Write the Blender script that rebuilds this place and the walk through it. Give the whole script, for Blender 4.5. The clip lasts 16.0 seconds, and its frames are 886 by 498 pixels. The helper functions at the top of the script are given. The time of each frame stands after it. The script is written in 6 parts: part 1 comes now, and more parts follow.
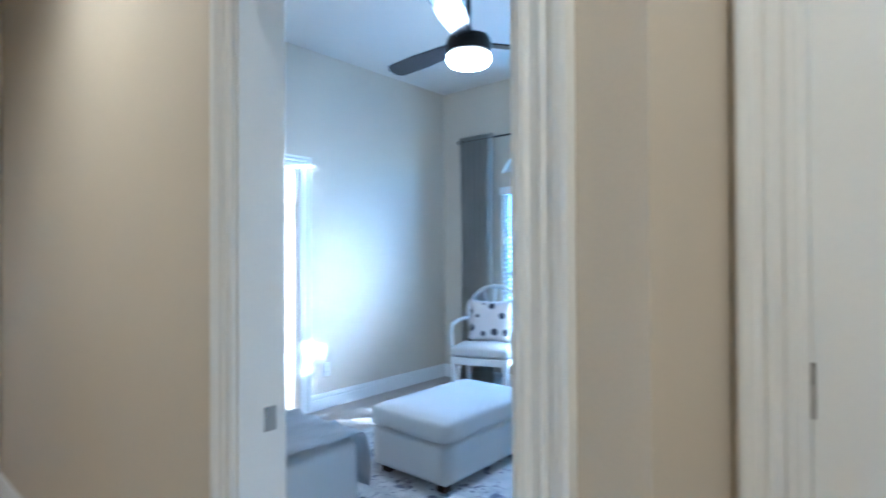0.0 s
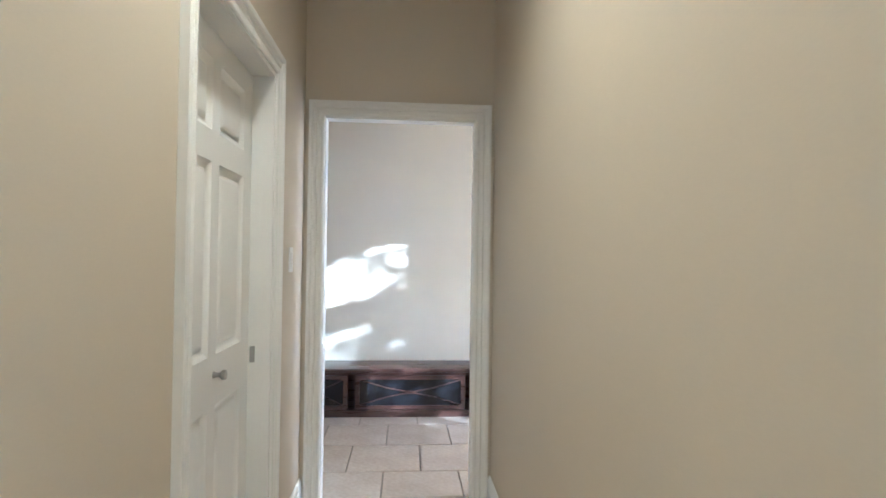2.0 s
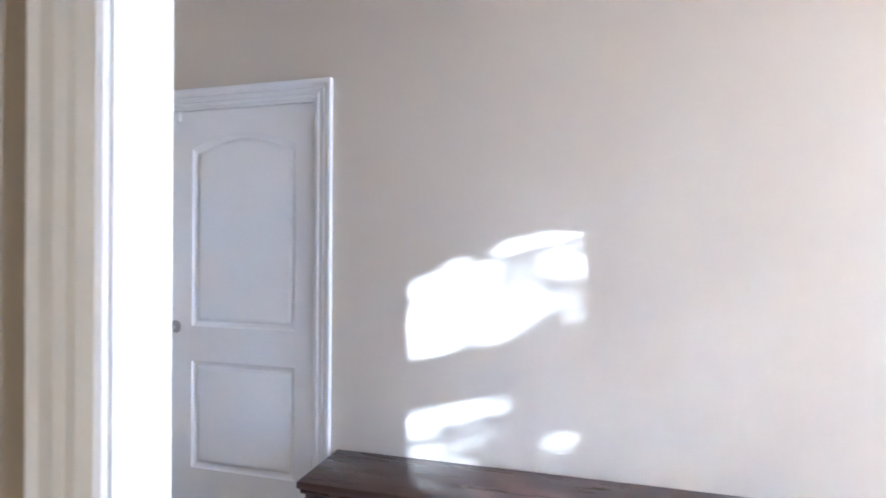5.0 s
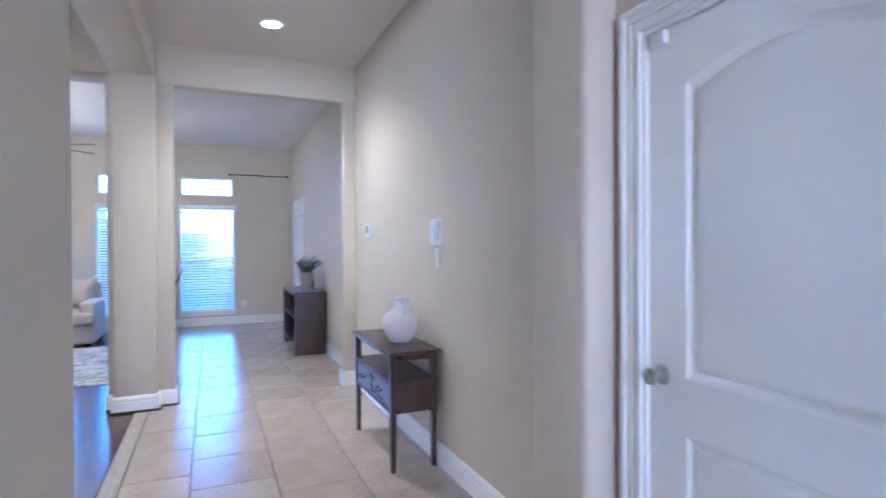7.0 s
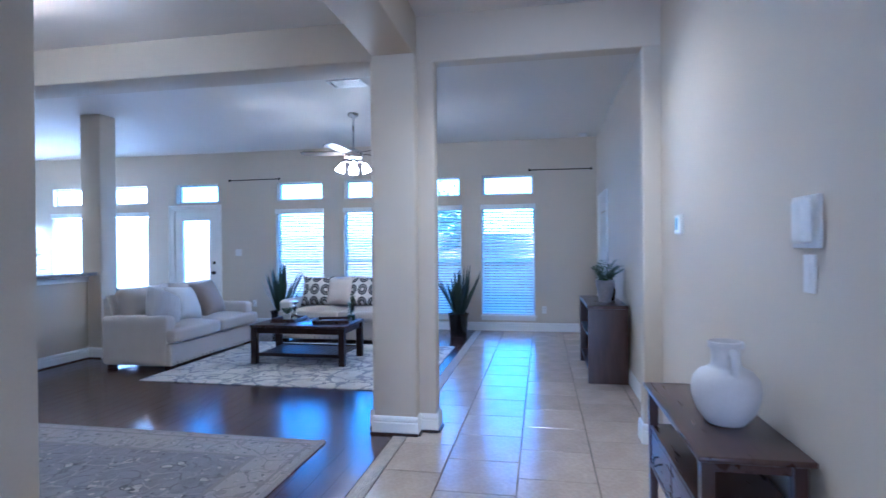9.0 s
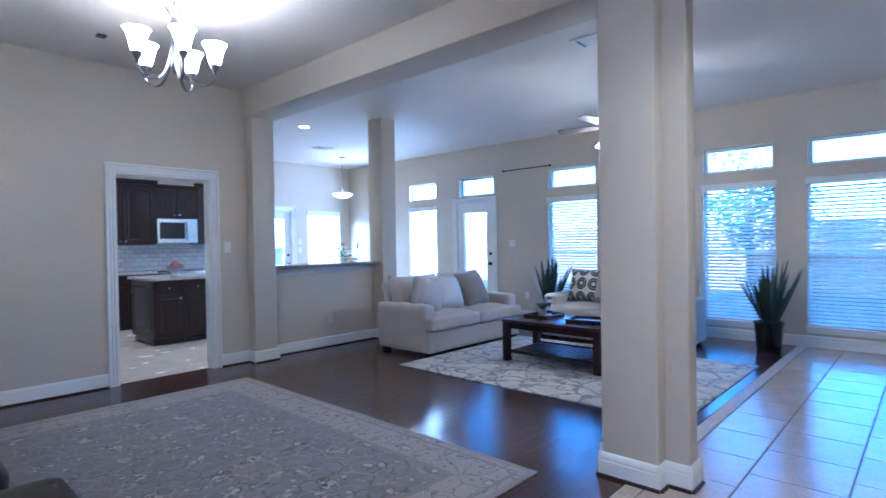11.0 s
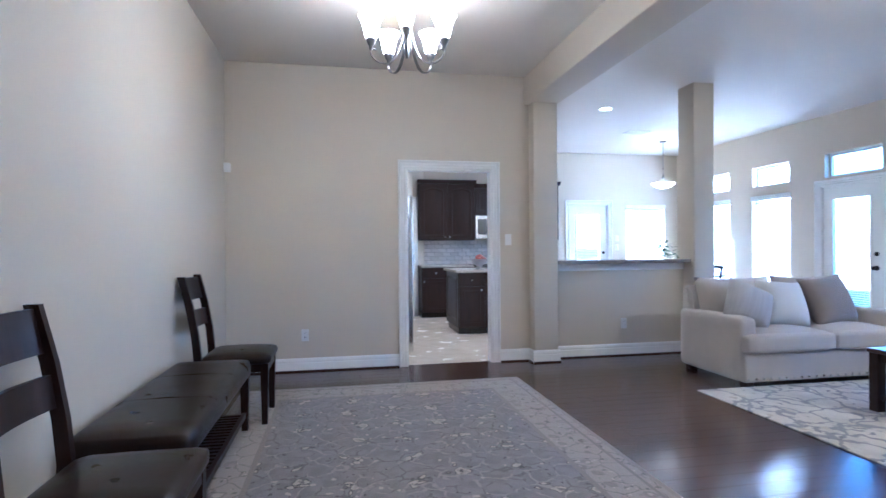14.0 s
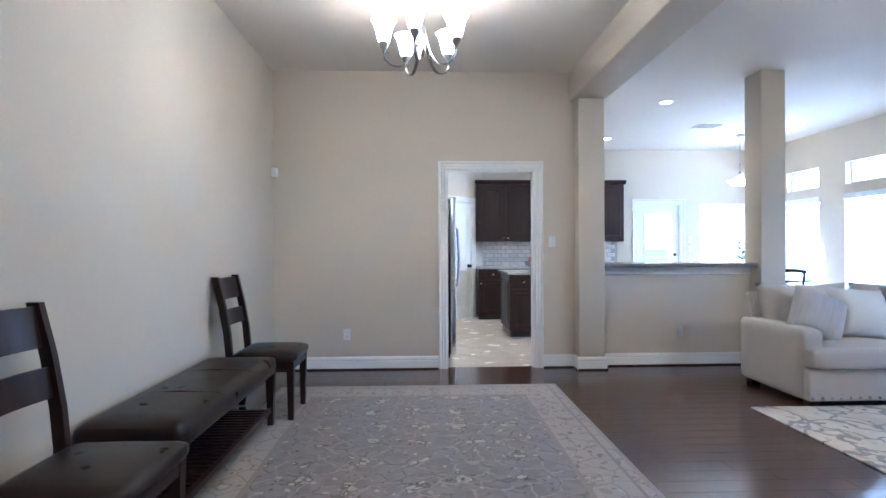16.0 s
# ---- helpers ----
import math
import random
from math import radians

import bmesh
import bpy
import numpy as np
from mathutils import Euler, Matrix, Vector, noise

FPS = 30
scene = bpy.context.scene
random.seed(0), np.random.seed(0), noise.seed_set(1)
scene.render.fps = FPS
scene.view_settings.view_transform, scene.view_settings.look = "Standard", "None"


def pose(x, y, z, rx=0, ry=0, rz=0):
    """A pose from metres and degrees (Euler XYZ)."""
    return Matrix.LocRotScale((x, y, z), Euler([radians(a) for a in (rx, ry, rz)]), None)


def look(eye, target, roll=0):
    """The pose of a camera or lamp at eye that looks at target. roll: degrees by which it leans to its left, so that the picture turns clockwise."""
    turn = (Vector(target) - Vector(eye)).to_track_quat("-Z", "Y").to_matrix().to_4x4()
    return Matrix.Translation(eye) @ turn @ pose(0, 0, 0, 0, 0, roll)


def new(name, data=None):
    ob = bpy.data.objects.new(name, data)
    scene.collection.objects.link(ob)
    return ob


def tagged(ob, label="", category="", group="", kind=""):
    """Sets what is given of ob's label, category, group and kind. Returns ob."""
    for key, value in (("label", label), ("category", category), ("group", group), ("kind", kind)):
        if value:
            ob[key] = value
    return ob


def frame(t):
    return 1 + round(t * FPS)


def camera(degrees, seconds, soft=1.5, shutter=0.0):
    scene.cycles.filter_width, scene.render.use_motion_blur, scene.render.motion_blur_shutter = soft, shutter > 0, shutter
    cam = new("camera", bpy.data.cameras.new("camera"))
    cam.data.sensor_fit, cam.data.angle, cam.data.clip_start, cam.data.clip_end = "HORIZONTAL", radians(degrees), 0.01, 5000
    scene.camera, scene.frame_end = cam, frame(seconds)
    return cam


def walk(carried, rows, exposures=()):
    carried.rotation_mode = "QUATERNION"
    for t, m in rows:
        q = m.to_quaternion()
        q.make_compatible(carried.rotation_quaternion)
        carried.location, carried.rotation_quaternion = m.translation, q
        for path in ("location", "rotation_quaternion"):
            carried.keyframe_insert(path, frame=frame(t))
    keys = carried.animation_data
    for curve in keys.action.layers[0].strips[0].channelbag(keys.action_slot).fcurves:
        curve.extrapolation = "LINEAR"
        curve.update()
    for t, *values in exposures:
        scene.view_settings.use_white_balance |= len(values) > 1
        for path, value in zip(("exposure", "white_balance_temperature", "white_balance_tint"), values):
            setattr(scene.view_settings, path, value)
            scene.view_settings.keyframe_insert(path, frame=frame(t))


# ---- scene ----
cam = camera(79.32, 16.0, shutter=0.4)
PATH = [
    (0, 0.082, 5.618, 1.318, 90.519, 0.241, 130.721),
    (0.5, 0.026, 5.553, 1.301, 90.755, 0.328, 147.2),
    (1, 0.026, 5.337, 1.303, 90.996, 0.241, 158.405),
    (1.5, -0.01, 5.059, 1.299, 91.075, -0.366, 168.534),
    (2, -0.091, 4.711, 1.303, 90.838, -0.756, 176.01),
    (2.5, -0.133, 4.318, 1.318, 90.491, -0.917, 178.937),
    (3, -0.191, 3.892, 1.314, 90.374, -1.086, 179.682),
    (3.2, -0.221, 3.726, 1.327, 90.211, -1.252, 180.417),
    (5.3, -0.095, 2.06, 1.338, 89.766, -0.192, -157.096),
    (5.5, -0.059, 1.916, 1.35, 89.493, -0.085, -150.978),
    (6, 0.156, 1.671, 1.345, 89.149, -0.058, -137.486),
    (6.5, 0.387, 1.468, 1.327, 89.436, 0.219, -125.413),
    (7, 0.636, 1.324, 1.346, 89.464, 0.346, -113.482),
    (7.5, 0.949, 1.213, 1.359, 89.522, 0.342, -104.036),
    (8, 1.286, 1.068, 1.34, 89.673, 0.247, -96.871),
    (8.5, 1.567, 0.921, 1.337, 89.816, 0.356, -87.967),
    (9, 1.865, 0.846, 1.354, 89.738, 0.485, -79.562),
    (9.5, 2.131, 0.788, 1.344, 89.769, 0.57, -71.879),
    (9.7, 2.233, 0.771, 1.339, 89.824, 0.471, -68.037),
    (11.8, 3.124, 0.642, 1.308, 89.68, 0.767, -36.412),
    (12, 3.201, 0.738, 1.306, 89.928, 0.514, -33.671),
    (12.5, 3.355, 0.778, 1.29, 89.898, 0.477, -27.568),
    (13, 3.575, 0.765, 1.265, 90.01, 0.47, -20.163),
    (13.5, 3.676, 0.858, 1.238, 90.079, 0.469, -15.415),
    (14, 3.76, 0.921, 1.219, 89.856, 0.387, -10.856),
    (14.5, 3.929, 0.885, 1.217, 89.781, 0.378, -6.318),
    (15, 4.018, 0.86, 1.224, 89.725, 0.388, -4.551),
    (15.5, 4.113, 0.863, 1.228, 89.75, 0.326, -3.093),
    (16, 4.191, 0.918, 1.232, 89.933, 0.203, -2.087),
]
walk(cam, [(t, pose(*r)) for t, *r in PATH],
     exposures=[(0.0, 4.22, 4080, 6), (1.5, 4.35, 4200, 4), (3.0, 4.7, 4380, 4), (5.5, 4.6, 4250, 14), (7.0, 4.5, 4000, 15), (9.0, 4.03, 3650, 13), (9.5, 3.83, 3550, 12), (12.0, 4.15, 3920, 13), (13.5, 4.38, 3970, 13), (16.0, 4.42, 4130, 10)])

# ---- world, sun, exposure ----
world = bpy.data.worlds.new("sky")
scene.world = world
world.use_nodes = True
wn = world.node_tree.nodes
sky = wn.new("ShaderNodeTexSky")
sky.sky_type = "NISHITA"
sky.sun_disc = False
sky.dust_density = 0.3
sky.ozone_density = 3.5
sky.sun_elevation = radians(11.7)
sky.sun_rotation = radians(308.0)
wn["Background"].inputs["Strength"].default_value = 0.15
world.node_tree.links.new(sky.outputs["Color"], wn["Background"].inputs["Color"])

SUN_TRAVEL = Vector((1.0, -0.78, -0.262))
sun_data = bpy.data.lights.new("sun", "SUN")
sun_data.energy = 2.0
sun_data.angle = radians(0.5)
sun_data.color = (1.0, 0.93, 0.82)
sun = new("sun", sun_data)
sun.rotation_euler = SUN_TRAVEL.to_track_quat("-Z", "Y").to_euler()


def bulb(name, x, y, z, watts, radius, color):
    data = bpy.data.lights.new(name, "POINT")
    data.energy, data.shadow_soft_size, data.color = watts, radius, color
    ob = new(name, data)
    ob.location = (x, y, z)
    return ob


WARM = (1.0, 0.73, 0.42)
COOL = (0.95, 0.97, 1.0)


for k in range(5):
    a = radians(-100 + 72 * k)
    bulb("chandelier_light", 4.19 + 0.235 * math.cos(a), 4.25 + 0.235 * math.sin(a), 2.60, 0.32, 0.025, WARM)
bulb("fan_light", 8.30, 3.17, 2.30, 3, 0.12, WARM)
# the two at x = 5.3 are assumed, added to brighten the kitchen
for px, py, watts in ((4.93, 0.88, 10), (0.0, 3.6, 6.5), (-0.1, 6.0, 6), (7.215, 7.46, 7), (7.23, 9.67, 7), (5.3, 9.3, 8), (5.3, 7.5, 6)):
    spot = bpy.data.lights.new("downlight_beam", "SPOT")
    spot.energy, spot.spot_size, spot.spot_blend, spot.shadow_soft_size, spot.color = watts, radians(130), 0.9, 0.06, WARM
    lamp = new("downlight_beam", spot)
    lamp.location = (px, py, 3.02)
bulb("pendant_light", 9.28, 9.33, 2.36, 0.3, 0.08, WARM)
bulb("office_fan_light", -2.18, 3.86, 2.24, 1.6, 0.1, COOL)


# added warm area lamp in the unseen front door's opening, brightens the foyer
foyer_fill = bpy.data.lights.new("foyer_fill_lamp", "AREA")
foyer_fill.shape, foyer_fill.size, foyer_fill.size_y, foyer_fill.energy, foyer_fill.color = "RECTANGLE", 0.9, 2.3, 7.0, (1.0, 0.80, 0.66)
lamp = new("foyer_fill_lamp", foyer_fill)
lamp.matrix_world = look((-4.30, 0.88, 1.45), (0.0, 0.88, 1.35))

# area lamps added outside the nook's and office's windows as stand-ins for sky light
for name, w, h, watts, color, eye, aim in (
        ("nook_window_daylight", 2.3, 2.4, 40.0, (1.0, 0.99, 0.95), (10.454 + 0.30, 8.9, 1.45), (5.0, 8.9, 1.45)),
        ("nook_side_daylight", 0.9, 1.8, 14.0, (1.0, 0.99, 0.95), (9.745, 10.65 + 0.30, 1.15), (9.745, 5.0, 1.15)),
        ("office_window_daylight", 1.5, 2.0, 4.0, (0.36, 0.66, 1.0), (-4.32 - 0.30, 3.55, 1.4), (0.0, 3.55, 1.4))):
    data = bpy.data.lights.new(name, "AREA")
    data.shape, data.size, data.size_y, data.energy, data.color = "RECTANGLE", w, h, watts, color
    new(name, data).matrix_world = look(eye, aim)


# ---- materials ----
def material(name):
    m = bpy.data.materials.new(name)
    m.use_nodes = True
    return m, m.node_tree.nodes, m.node_tree.links, m.node_tree.nodes["Principled BSDF"]


def ramp(nodes, stops):
    r = nodes.new("ShaderNodeValToRGB")
    while len(r.color_ramp.elements) < len(stops):
        r.color_ramp.elements.new(0.5)
    for e, (p, c) in zip(r.color_ramp.elements, stops):
        e.position, e.color = p, (*c, 1)
    return r


def surface(name, color, rough=0.5, var=0.12, scale=3.0, fine=60.0, bump=0.08, metal=0.0, coat=0.0, sheen=0.0, stretch=(1, 1, 1), island=0.0):
    """Paint, cloth, metal or stone: colour with variation at two scales and fine relief."""
    m, n, l, b = material(name)
    tc = n.new("ShaderNodeTexCoord")
    mp = n.new("ShaderNodeMapping")
    mp.inputs["Scale"].default_value = stretch
    l.new(tc.outputs["Object"], mp.inputs["Vector"])
    big = n.new("ShaderNodeTexNoise")
    big.inputs["Scale"].default_value, big.inputs["Detail"].default_value = scale, 4
    small = n.new("ShaderNodeTexNoise")
    small.inputs["Scale"].default_value, small.inputs["Detail"].default_value = fine, 3
    l.new(mp.outputs[0], big.inputs["Vector"])
    l.new(mp.outputs[0], small.inputs["Vector"])
    mix = n.new("ShaderNodeMath")
    mix.operation = "MULTIPLY_ADD"
    mix.inputs[1].default_value = 0.5
    l.new(small.outputs["Fac"], mix.inputs[0])
    half = n.new("ShaderNodeMath")
    half.operation = "MULTIPLY"
    half.inputs[1].default_value = 0.5
    l.new(big.outputs["Fac"], half.inputs[0])
    l.new(half.outputs[0], mix.inputs[2])
    c = Vector(color)
    r = ramp(n, [(0.3, tuple(c * (1 - var))), (0.7, tuple(min(1, v * (1 + var)) for v in c))])
    l.new(mix.outputs[0], r.inputs["Fac"])
    out = r.outputs["Color"]
    if island:
        oi = n.new("ShaderNodeObjectInfo")
        hv = n.new("ShaderNodeHueSaturation")
        mr = n.new("ShaderNodeMapRange")
        mr.inputs["To Min"].default_value, mr.inputs["To Max"].default_value = 1 - island, 1 + island
        l.new(oi.outputs["Random"], mr.inputs["Value"])
        l.new(mr.outputs[0], hv.inputs["Value"])
        l.new(out, hv.inputs["Color"])
        out = hv.outputs["Color"]
    l.new(out, b.inputs["Base Color"])
    rr = n.new("ShaderNodeMapRange")
    rr.inputs["To Min"].default_value, rr.inputs["To Max"].default_value = max(0.02, rough - 0.08), min(1, rough + 0.08)
    l.new(big.outputs["Fac"], rr.inputs["Value"])
    l.new(rr.outputs[0], b.inputs["Roughness"])
    b.inputs["Metallic"].default_value = metal
    b.inputs["Coat Weight"].default_value = coat
    b.inputs["Sheen Weight"].default_value = sheen
    if bump:
        bp = n.new("ShaderNodeBump")
        bp.inputs["Strength"].default_value, bp.inputs["Distance"].default_value = bump, 0.01
        l.new(small.outputs["Fac"], bp.inputs["Height"])
        l.new(bp.outputs[0], b.inputs["Normal"])
    return m


def glowing(name, color, strength):
    m, n, l, b = material(name)
    b.inputs["Base Color"].default_value = (*color, 1)
    b.inputs["Emission Color"].default_value = (*color, 1)
    b.inputs["Emission Strength"].default_value = strength
    return m


def glass(name, color=(1, 1, 1), rough=0.0):
    m, n, l, b = material(name)
    b.inputs["Base Color"].default_value = (*color, 1)
    b.inputs["Roughness"].default_value = rough
    b.inputs["Transmission Weight"].default_value = 1.0
    b.inputs["IOR"].default_value = 1.45
    return m


def wood(name, dark, light, rough=0.35, grain=(2, 30, 30), island=0.0, coat=0.2):
    m, n, l, b = material(name)
    tc = n.new("ShaderNodeTexCoord")
    mp = n.new("ShaderNodeMapping")
    mp.inputs["Scale"].default_value = grain
    l.new(tc.outputs["Object"], mp.inputs["Vector"])
    t = n.new("ShaderNodeTexNoise")
    t.inputs["Scale"].default_value, t.inputs["Detail"].default_value, t.inputs["Distortion"].default_value = 1.0, 6, 0.6
    l.new(mp.outputs[0], t.inputs["Vector"])
    r = ramp(n, [(0.3, dark), (0.7, light)])
    l.new(t.outputs["Fac"], r.inputs["Fac"])
    out = r.outputs["Color"]
    if island:
        oi = n.new("ShaderNodeObjectInfo")
        add = n.new("ShaderNodeVectorMath")
        add.operation = "ADD"
        cmb = n.new("ShaderNodeCombineXYZ")
        mul = n.new("ShaderNodeMath")
        mul.operation = "MULTIPLY"
        mul.inputs[1].default_value = 40
        l.new(oi.outputs["Random"], mul.inputs[0])
        l.new(mul.outputs[0], cmb.inputs[0])
        l.new(mul.outputs[0], cmb.inputs[1])
        l.new(mp.outputs[0], add.inputs[0])
        l.new(cmb.outputs[0], add.inputs[1])
        l.new(add.outputs[0], t.inputs["Vector"])
        hv = n.new("ShaderNodeHueSaturation")
        mr = n.new("ShaderNodeMapRange")
        mr.inputs["To Min"].default_value, mr.inputs["To Max"].default_value = 1 - island, 1 + island
        l.new(oi.outputs["Random"], mr.inputs["Value"])
        l.new(mr.outputs[0], hv.inputs["Value"])
        l.new(out, hv.inputs["Color"])
        out = hv.outputs["Color"]
    l.new(out, b.inputs["Base Color"])
    rr = n.new("ShaderNodeMapRange")
    rr.inputs["To Min"].default_value, rr.inputs["To Max"].default_value = rough - 0.06, rough + 0.1
    l.new(t.outputs["Fac"], rr.inputs["Value"])
    l.new(rr.outputs[0], b.inputs["Roughness"])
    b.inputs["Coat Weight"].default_value = coat
    b.inputs["Coat Roughness"].default_value = 0.15
    bp = n.new("ShaderNodeBump")
    bp.inputs["Strength"].default_value, bp.inputs["Distance"].default_value = 0.06, 0.004
    l.new(t.outputs["Fac"], bp.inputs["Height"])
    l.new(bp.outputs[0], b.inputs["Normal"])
    return m


WALL = surface("wall_paint", (0.585, 0.518, 0.402), 0.62, 0.03, 1.2, 180, 0.035)
CEIL = surface("ceiling_paint", (0.70, 0.655, 0.585), 0.8, 0.03, 1.0, 120, 0.2)
TRIM = surface("white_trim_paint", (0.80, 0.79, 0.75), 0.32, 0.02, 2.0, 90, 0.03)
TILE = surface("ceramic_tile", (0.47, 0.39, 0.31), 0.22, 0.16, 5.0, 40, 0.05, island=0.07)
GROUT = surface("grout", (0.22, 0.18, 0.14), 0.85, 0.15, 8, 120, 0.2)
PLANK = wood("dark_wood_floor", (0.028, 0.010, 0.006), (0.080, 0.030, 0.017), 0.2, (3, 40, 1), island=0.3, coat=0.25)
GLASS = glass("window_glass")
DARKWOOD = wood("espresso_wood", (0.009, 0.004, 0.003), (0.030, 0.012, 0.008), 0.34, (25, 25, 3), coat=0.1)
REDWOOD = wood("mahogany_wood", (0.034, 0.016, 0.011), (0.062, 0.028, 0.020), 0.27, (3, 30, 30), coat=0.2)
REDWOODV = wood("mahogany_wood_upright", (0.033, 0.015, 0.011), (0.060, 0.027, 0.019), 0.3, (25, 25, 3), coat=0.2)
LEATHER = surface("black_brown_leather", (0.015, 0.008, 0.0055), 0.30, 0.3, 6, 220, 0.12)
LINEN = surface("beige_linen", (0.53, 0.48, 0.42), 0.9, 0.08, 5, 420, 0.5, sheen=0.3)
WHITECLOTH = surface("white_cloth", (0.68, 0.66, 0.62), 0.9, 0.06, 5, 350, 0.5, sheen=0.3)
TAUPE = surface("taupe_cloth", (0.27, 0.22, 0.18), 0.9, 0.1, 5, 350, 0.5, sheen=0.3)
GREYCLOTH = surface("grey_cloth", (0.42, 0.40, 0.40), 0.9, 0.1, 5, 350, 0.5, sheen=0.3)
DARKNICKEL = surface("aged_nickel", (0.20, 0.19, 0.18), 0.30, 0.15, 12, 150, 0.03, metal=1.0)
BLACKMETAL = surface("black_iron", (0.015, 0.014, 0.013), 0.4, 0.2, 10, 90, 0.1, metal=0.6)
NICKEL = surface("brushed_nickel", (0.42, 0.41, 0.39), 0.28, 0.06, 10, 150, 0.03, metal=1.0)
STEEL = surface("stainless_steel", (0.55, 0.56, 0.58), 0.22, 0.05, 3, 160, 0.03, metal=1.0, stretch=(1, 1, 12))
PLASTIC = surface("white_plastic", (0.75, 0.74, 0.71), 0.4, 0.02, 5, 60, 0.0)
BLINDM = surface("white_blind", (0.78, 0.80, 0.80), 0.5, 0.02, 3, 60, 0.0)
BLACK = surface("black_lacquer", (0.010, 0.010, 0.012), 0.15, 0.2, 5, 80, 0.02)
LAMPGLASS = glowing("lit_frosted_glass", (1.0, 0.80, 0.54), 2.6)
BOWLGLASS = glowing("lit_bowl_glass", (1.0, 0.84, 0.62), 0.8)
LEDM = glowing("lit_led_disc", (1.0, 0.86, 0.66), 4.0)
GRANITE = surface("granite", (0.36, 0.33, 0.29), 0.12, 0.5, 40, 160, 0.02)
CABINET = wood("cabinet_wood", (0.014, 0.008, 0.007), (0.026, 0.012, 0.009), 0.45, (20, 20, 3), coat=0.08)
for m in (CABINET, DARKWOOD, LEATHER):
    m.node_tree.nodes["Principled BSDF"].inputs["Specular IOR Level"].default_value = 0.28
LEAF = surface("leaf", (0.045, 0.085, 0.035), 0.45, 0.35, 12, 60, 0.05)
SNAKELEAF = surface("snake_plant_leaf", (0.022, 0.042, 0.026), 0.4, 0.4, 14, 70, 0.05)
TERRACOTTA = surface("white_ceramic", (0.66, 0.63, 0.60), 0.55, 0.05, 6, 70, 0.1)
GRASS = surface("lawn", (0.07, 0.10, 0.035), 0.9, 0.3, 2, 60, 0.5)
FENCEM = wood("fence_wood", (0.20, 0.13, 0.08), (0.36, 0.25, 0.16), 0.8, (20, 20, 2), island=0.15, coat=0)
BARK = surface("bark", (0.10, 0.075, 0.055), 0.95, 0.35, 8, 40, 0.8)
CONCRETE = surface("concrete", (0.42, 0.40, 0.37), 0.9, 0.12, 2, 60, 0.3)
CARPET = surface("beige_carpet", (0.42, 0.36, 0.30), 1.0, 0.12, 8, 500, 0.8, sheen=0.2)


def smooth_path(pts, n=6):
    """Points of a smooth curve through pts."""
    pts = [Vector(p) for p in pts]
    out = []
    for i in range(len(pts) - 1):
        p0, p1, p2, p3 = pts[max(i - 1, 0)], pts[i], pts[i + 1], pts[min(i + 2, len(pts) - 1)]
        for k in range(n):
            t = k / n
            out.append(0.5 * (2 * p1 + (p2 - p0) * t + (2 * p0 - 5 * p1 + 4 * p2 - p3) * t * t + (3 * p1 - p0 - 3 * p2 + p3) * t ** 3))
    return out + [pts[-1]]


# ---- mesh helpers ----
def add_box(bm, x0, x1, y0, y1, z0, z1, bevel=0.0, segments=1):
    """A box, bevelled when asked, added to bm."""
    vs = [bm.verts.new((x, y, z)) for z in (z0, z1) for y in (y0, y1) for x in (x0, x1)]
    fs = [bm.faces.new([vs[i] for i in q]) for q in ((0, 2, 3, 1), (4, 5, 7, 6), (0, 1, 5, 4), (1, 3, 7, 5), (3, 2, 6, 7), (2, 0, 4, 6))]
    if bevel:
        es = list({e for f in fs for e in f.edges})
        bmesh.ops.bevel(bm, geom=es, offset=bevel, segments=segments, profile=0.5, affect="EDGES")
    return vs


def solid(name, bm, mat, smooth=0.0):
    me = bpy.data.meshes.new(name)
    bmesh.ops.recalc_face_normals(bm, faces=bm.faces[:])
    bm.to_mesh(me)
    bm.free()
    me.materials.append(mat)
    if smooth:
        me.shade_smooth()
        if smooth < 179:
            me.set_sharp_from_angle(angle=radians(smooth))
    return me


def part(name, bm, mat, parent=None, label="", smooth=0.0, at=None):
    ob = new(name, solid(name, bm, mat, smooth))
    if parent:
        ob.parent = parent
    if at is not None:
        ob.matrix_basis = at
    if label:
        ob["label"] = label
    return ob


def block(name, mat, parent, *dims, bevel=0.004, segments=2, label="", smooth=0.0, at=None):
    bm = bmesh.new()
    add_box(bm, *dims, bevel=bevel, segments=segments)
    return part(name, bm, mat, parent, label, smooth, at)


def empty(name, m, label, category, group="", kind=""):
    ob = new(name)
    ob.matrix_basis = m
    return tagged(ob, label, category, group, kind)


def lathe(bm, profile, n=24, cx=0.0, cy=0.0):
    """Turn a profile of (radius, height) pairs round the z axis."""
    rings = []
    for r, z in profile:
        if r < 1e-5:
            rings.append([bm.verts.new((cx, cy, z))])
        else:
            rings.append([bm.verts.new((cx + r * math.cos(2 * math.pi * i / n), cy + r * math.sin(2 * math.pi * i / n), z)) for i in range(n)])
    for a, b in zip(rings, rings[1:]):
        for i in range(n):
            j = (i + 1) % n
            q = [a[i % len(a)], a[j % len(a)], b[j % len(b)], b[i % len(b)]]
            q = [v for k, v in enumerate(q) if v not in q[:k]]
            if len(q) > 2:
                bm.faces.new(q)


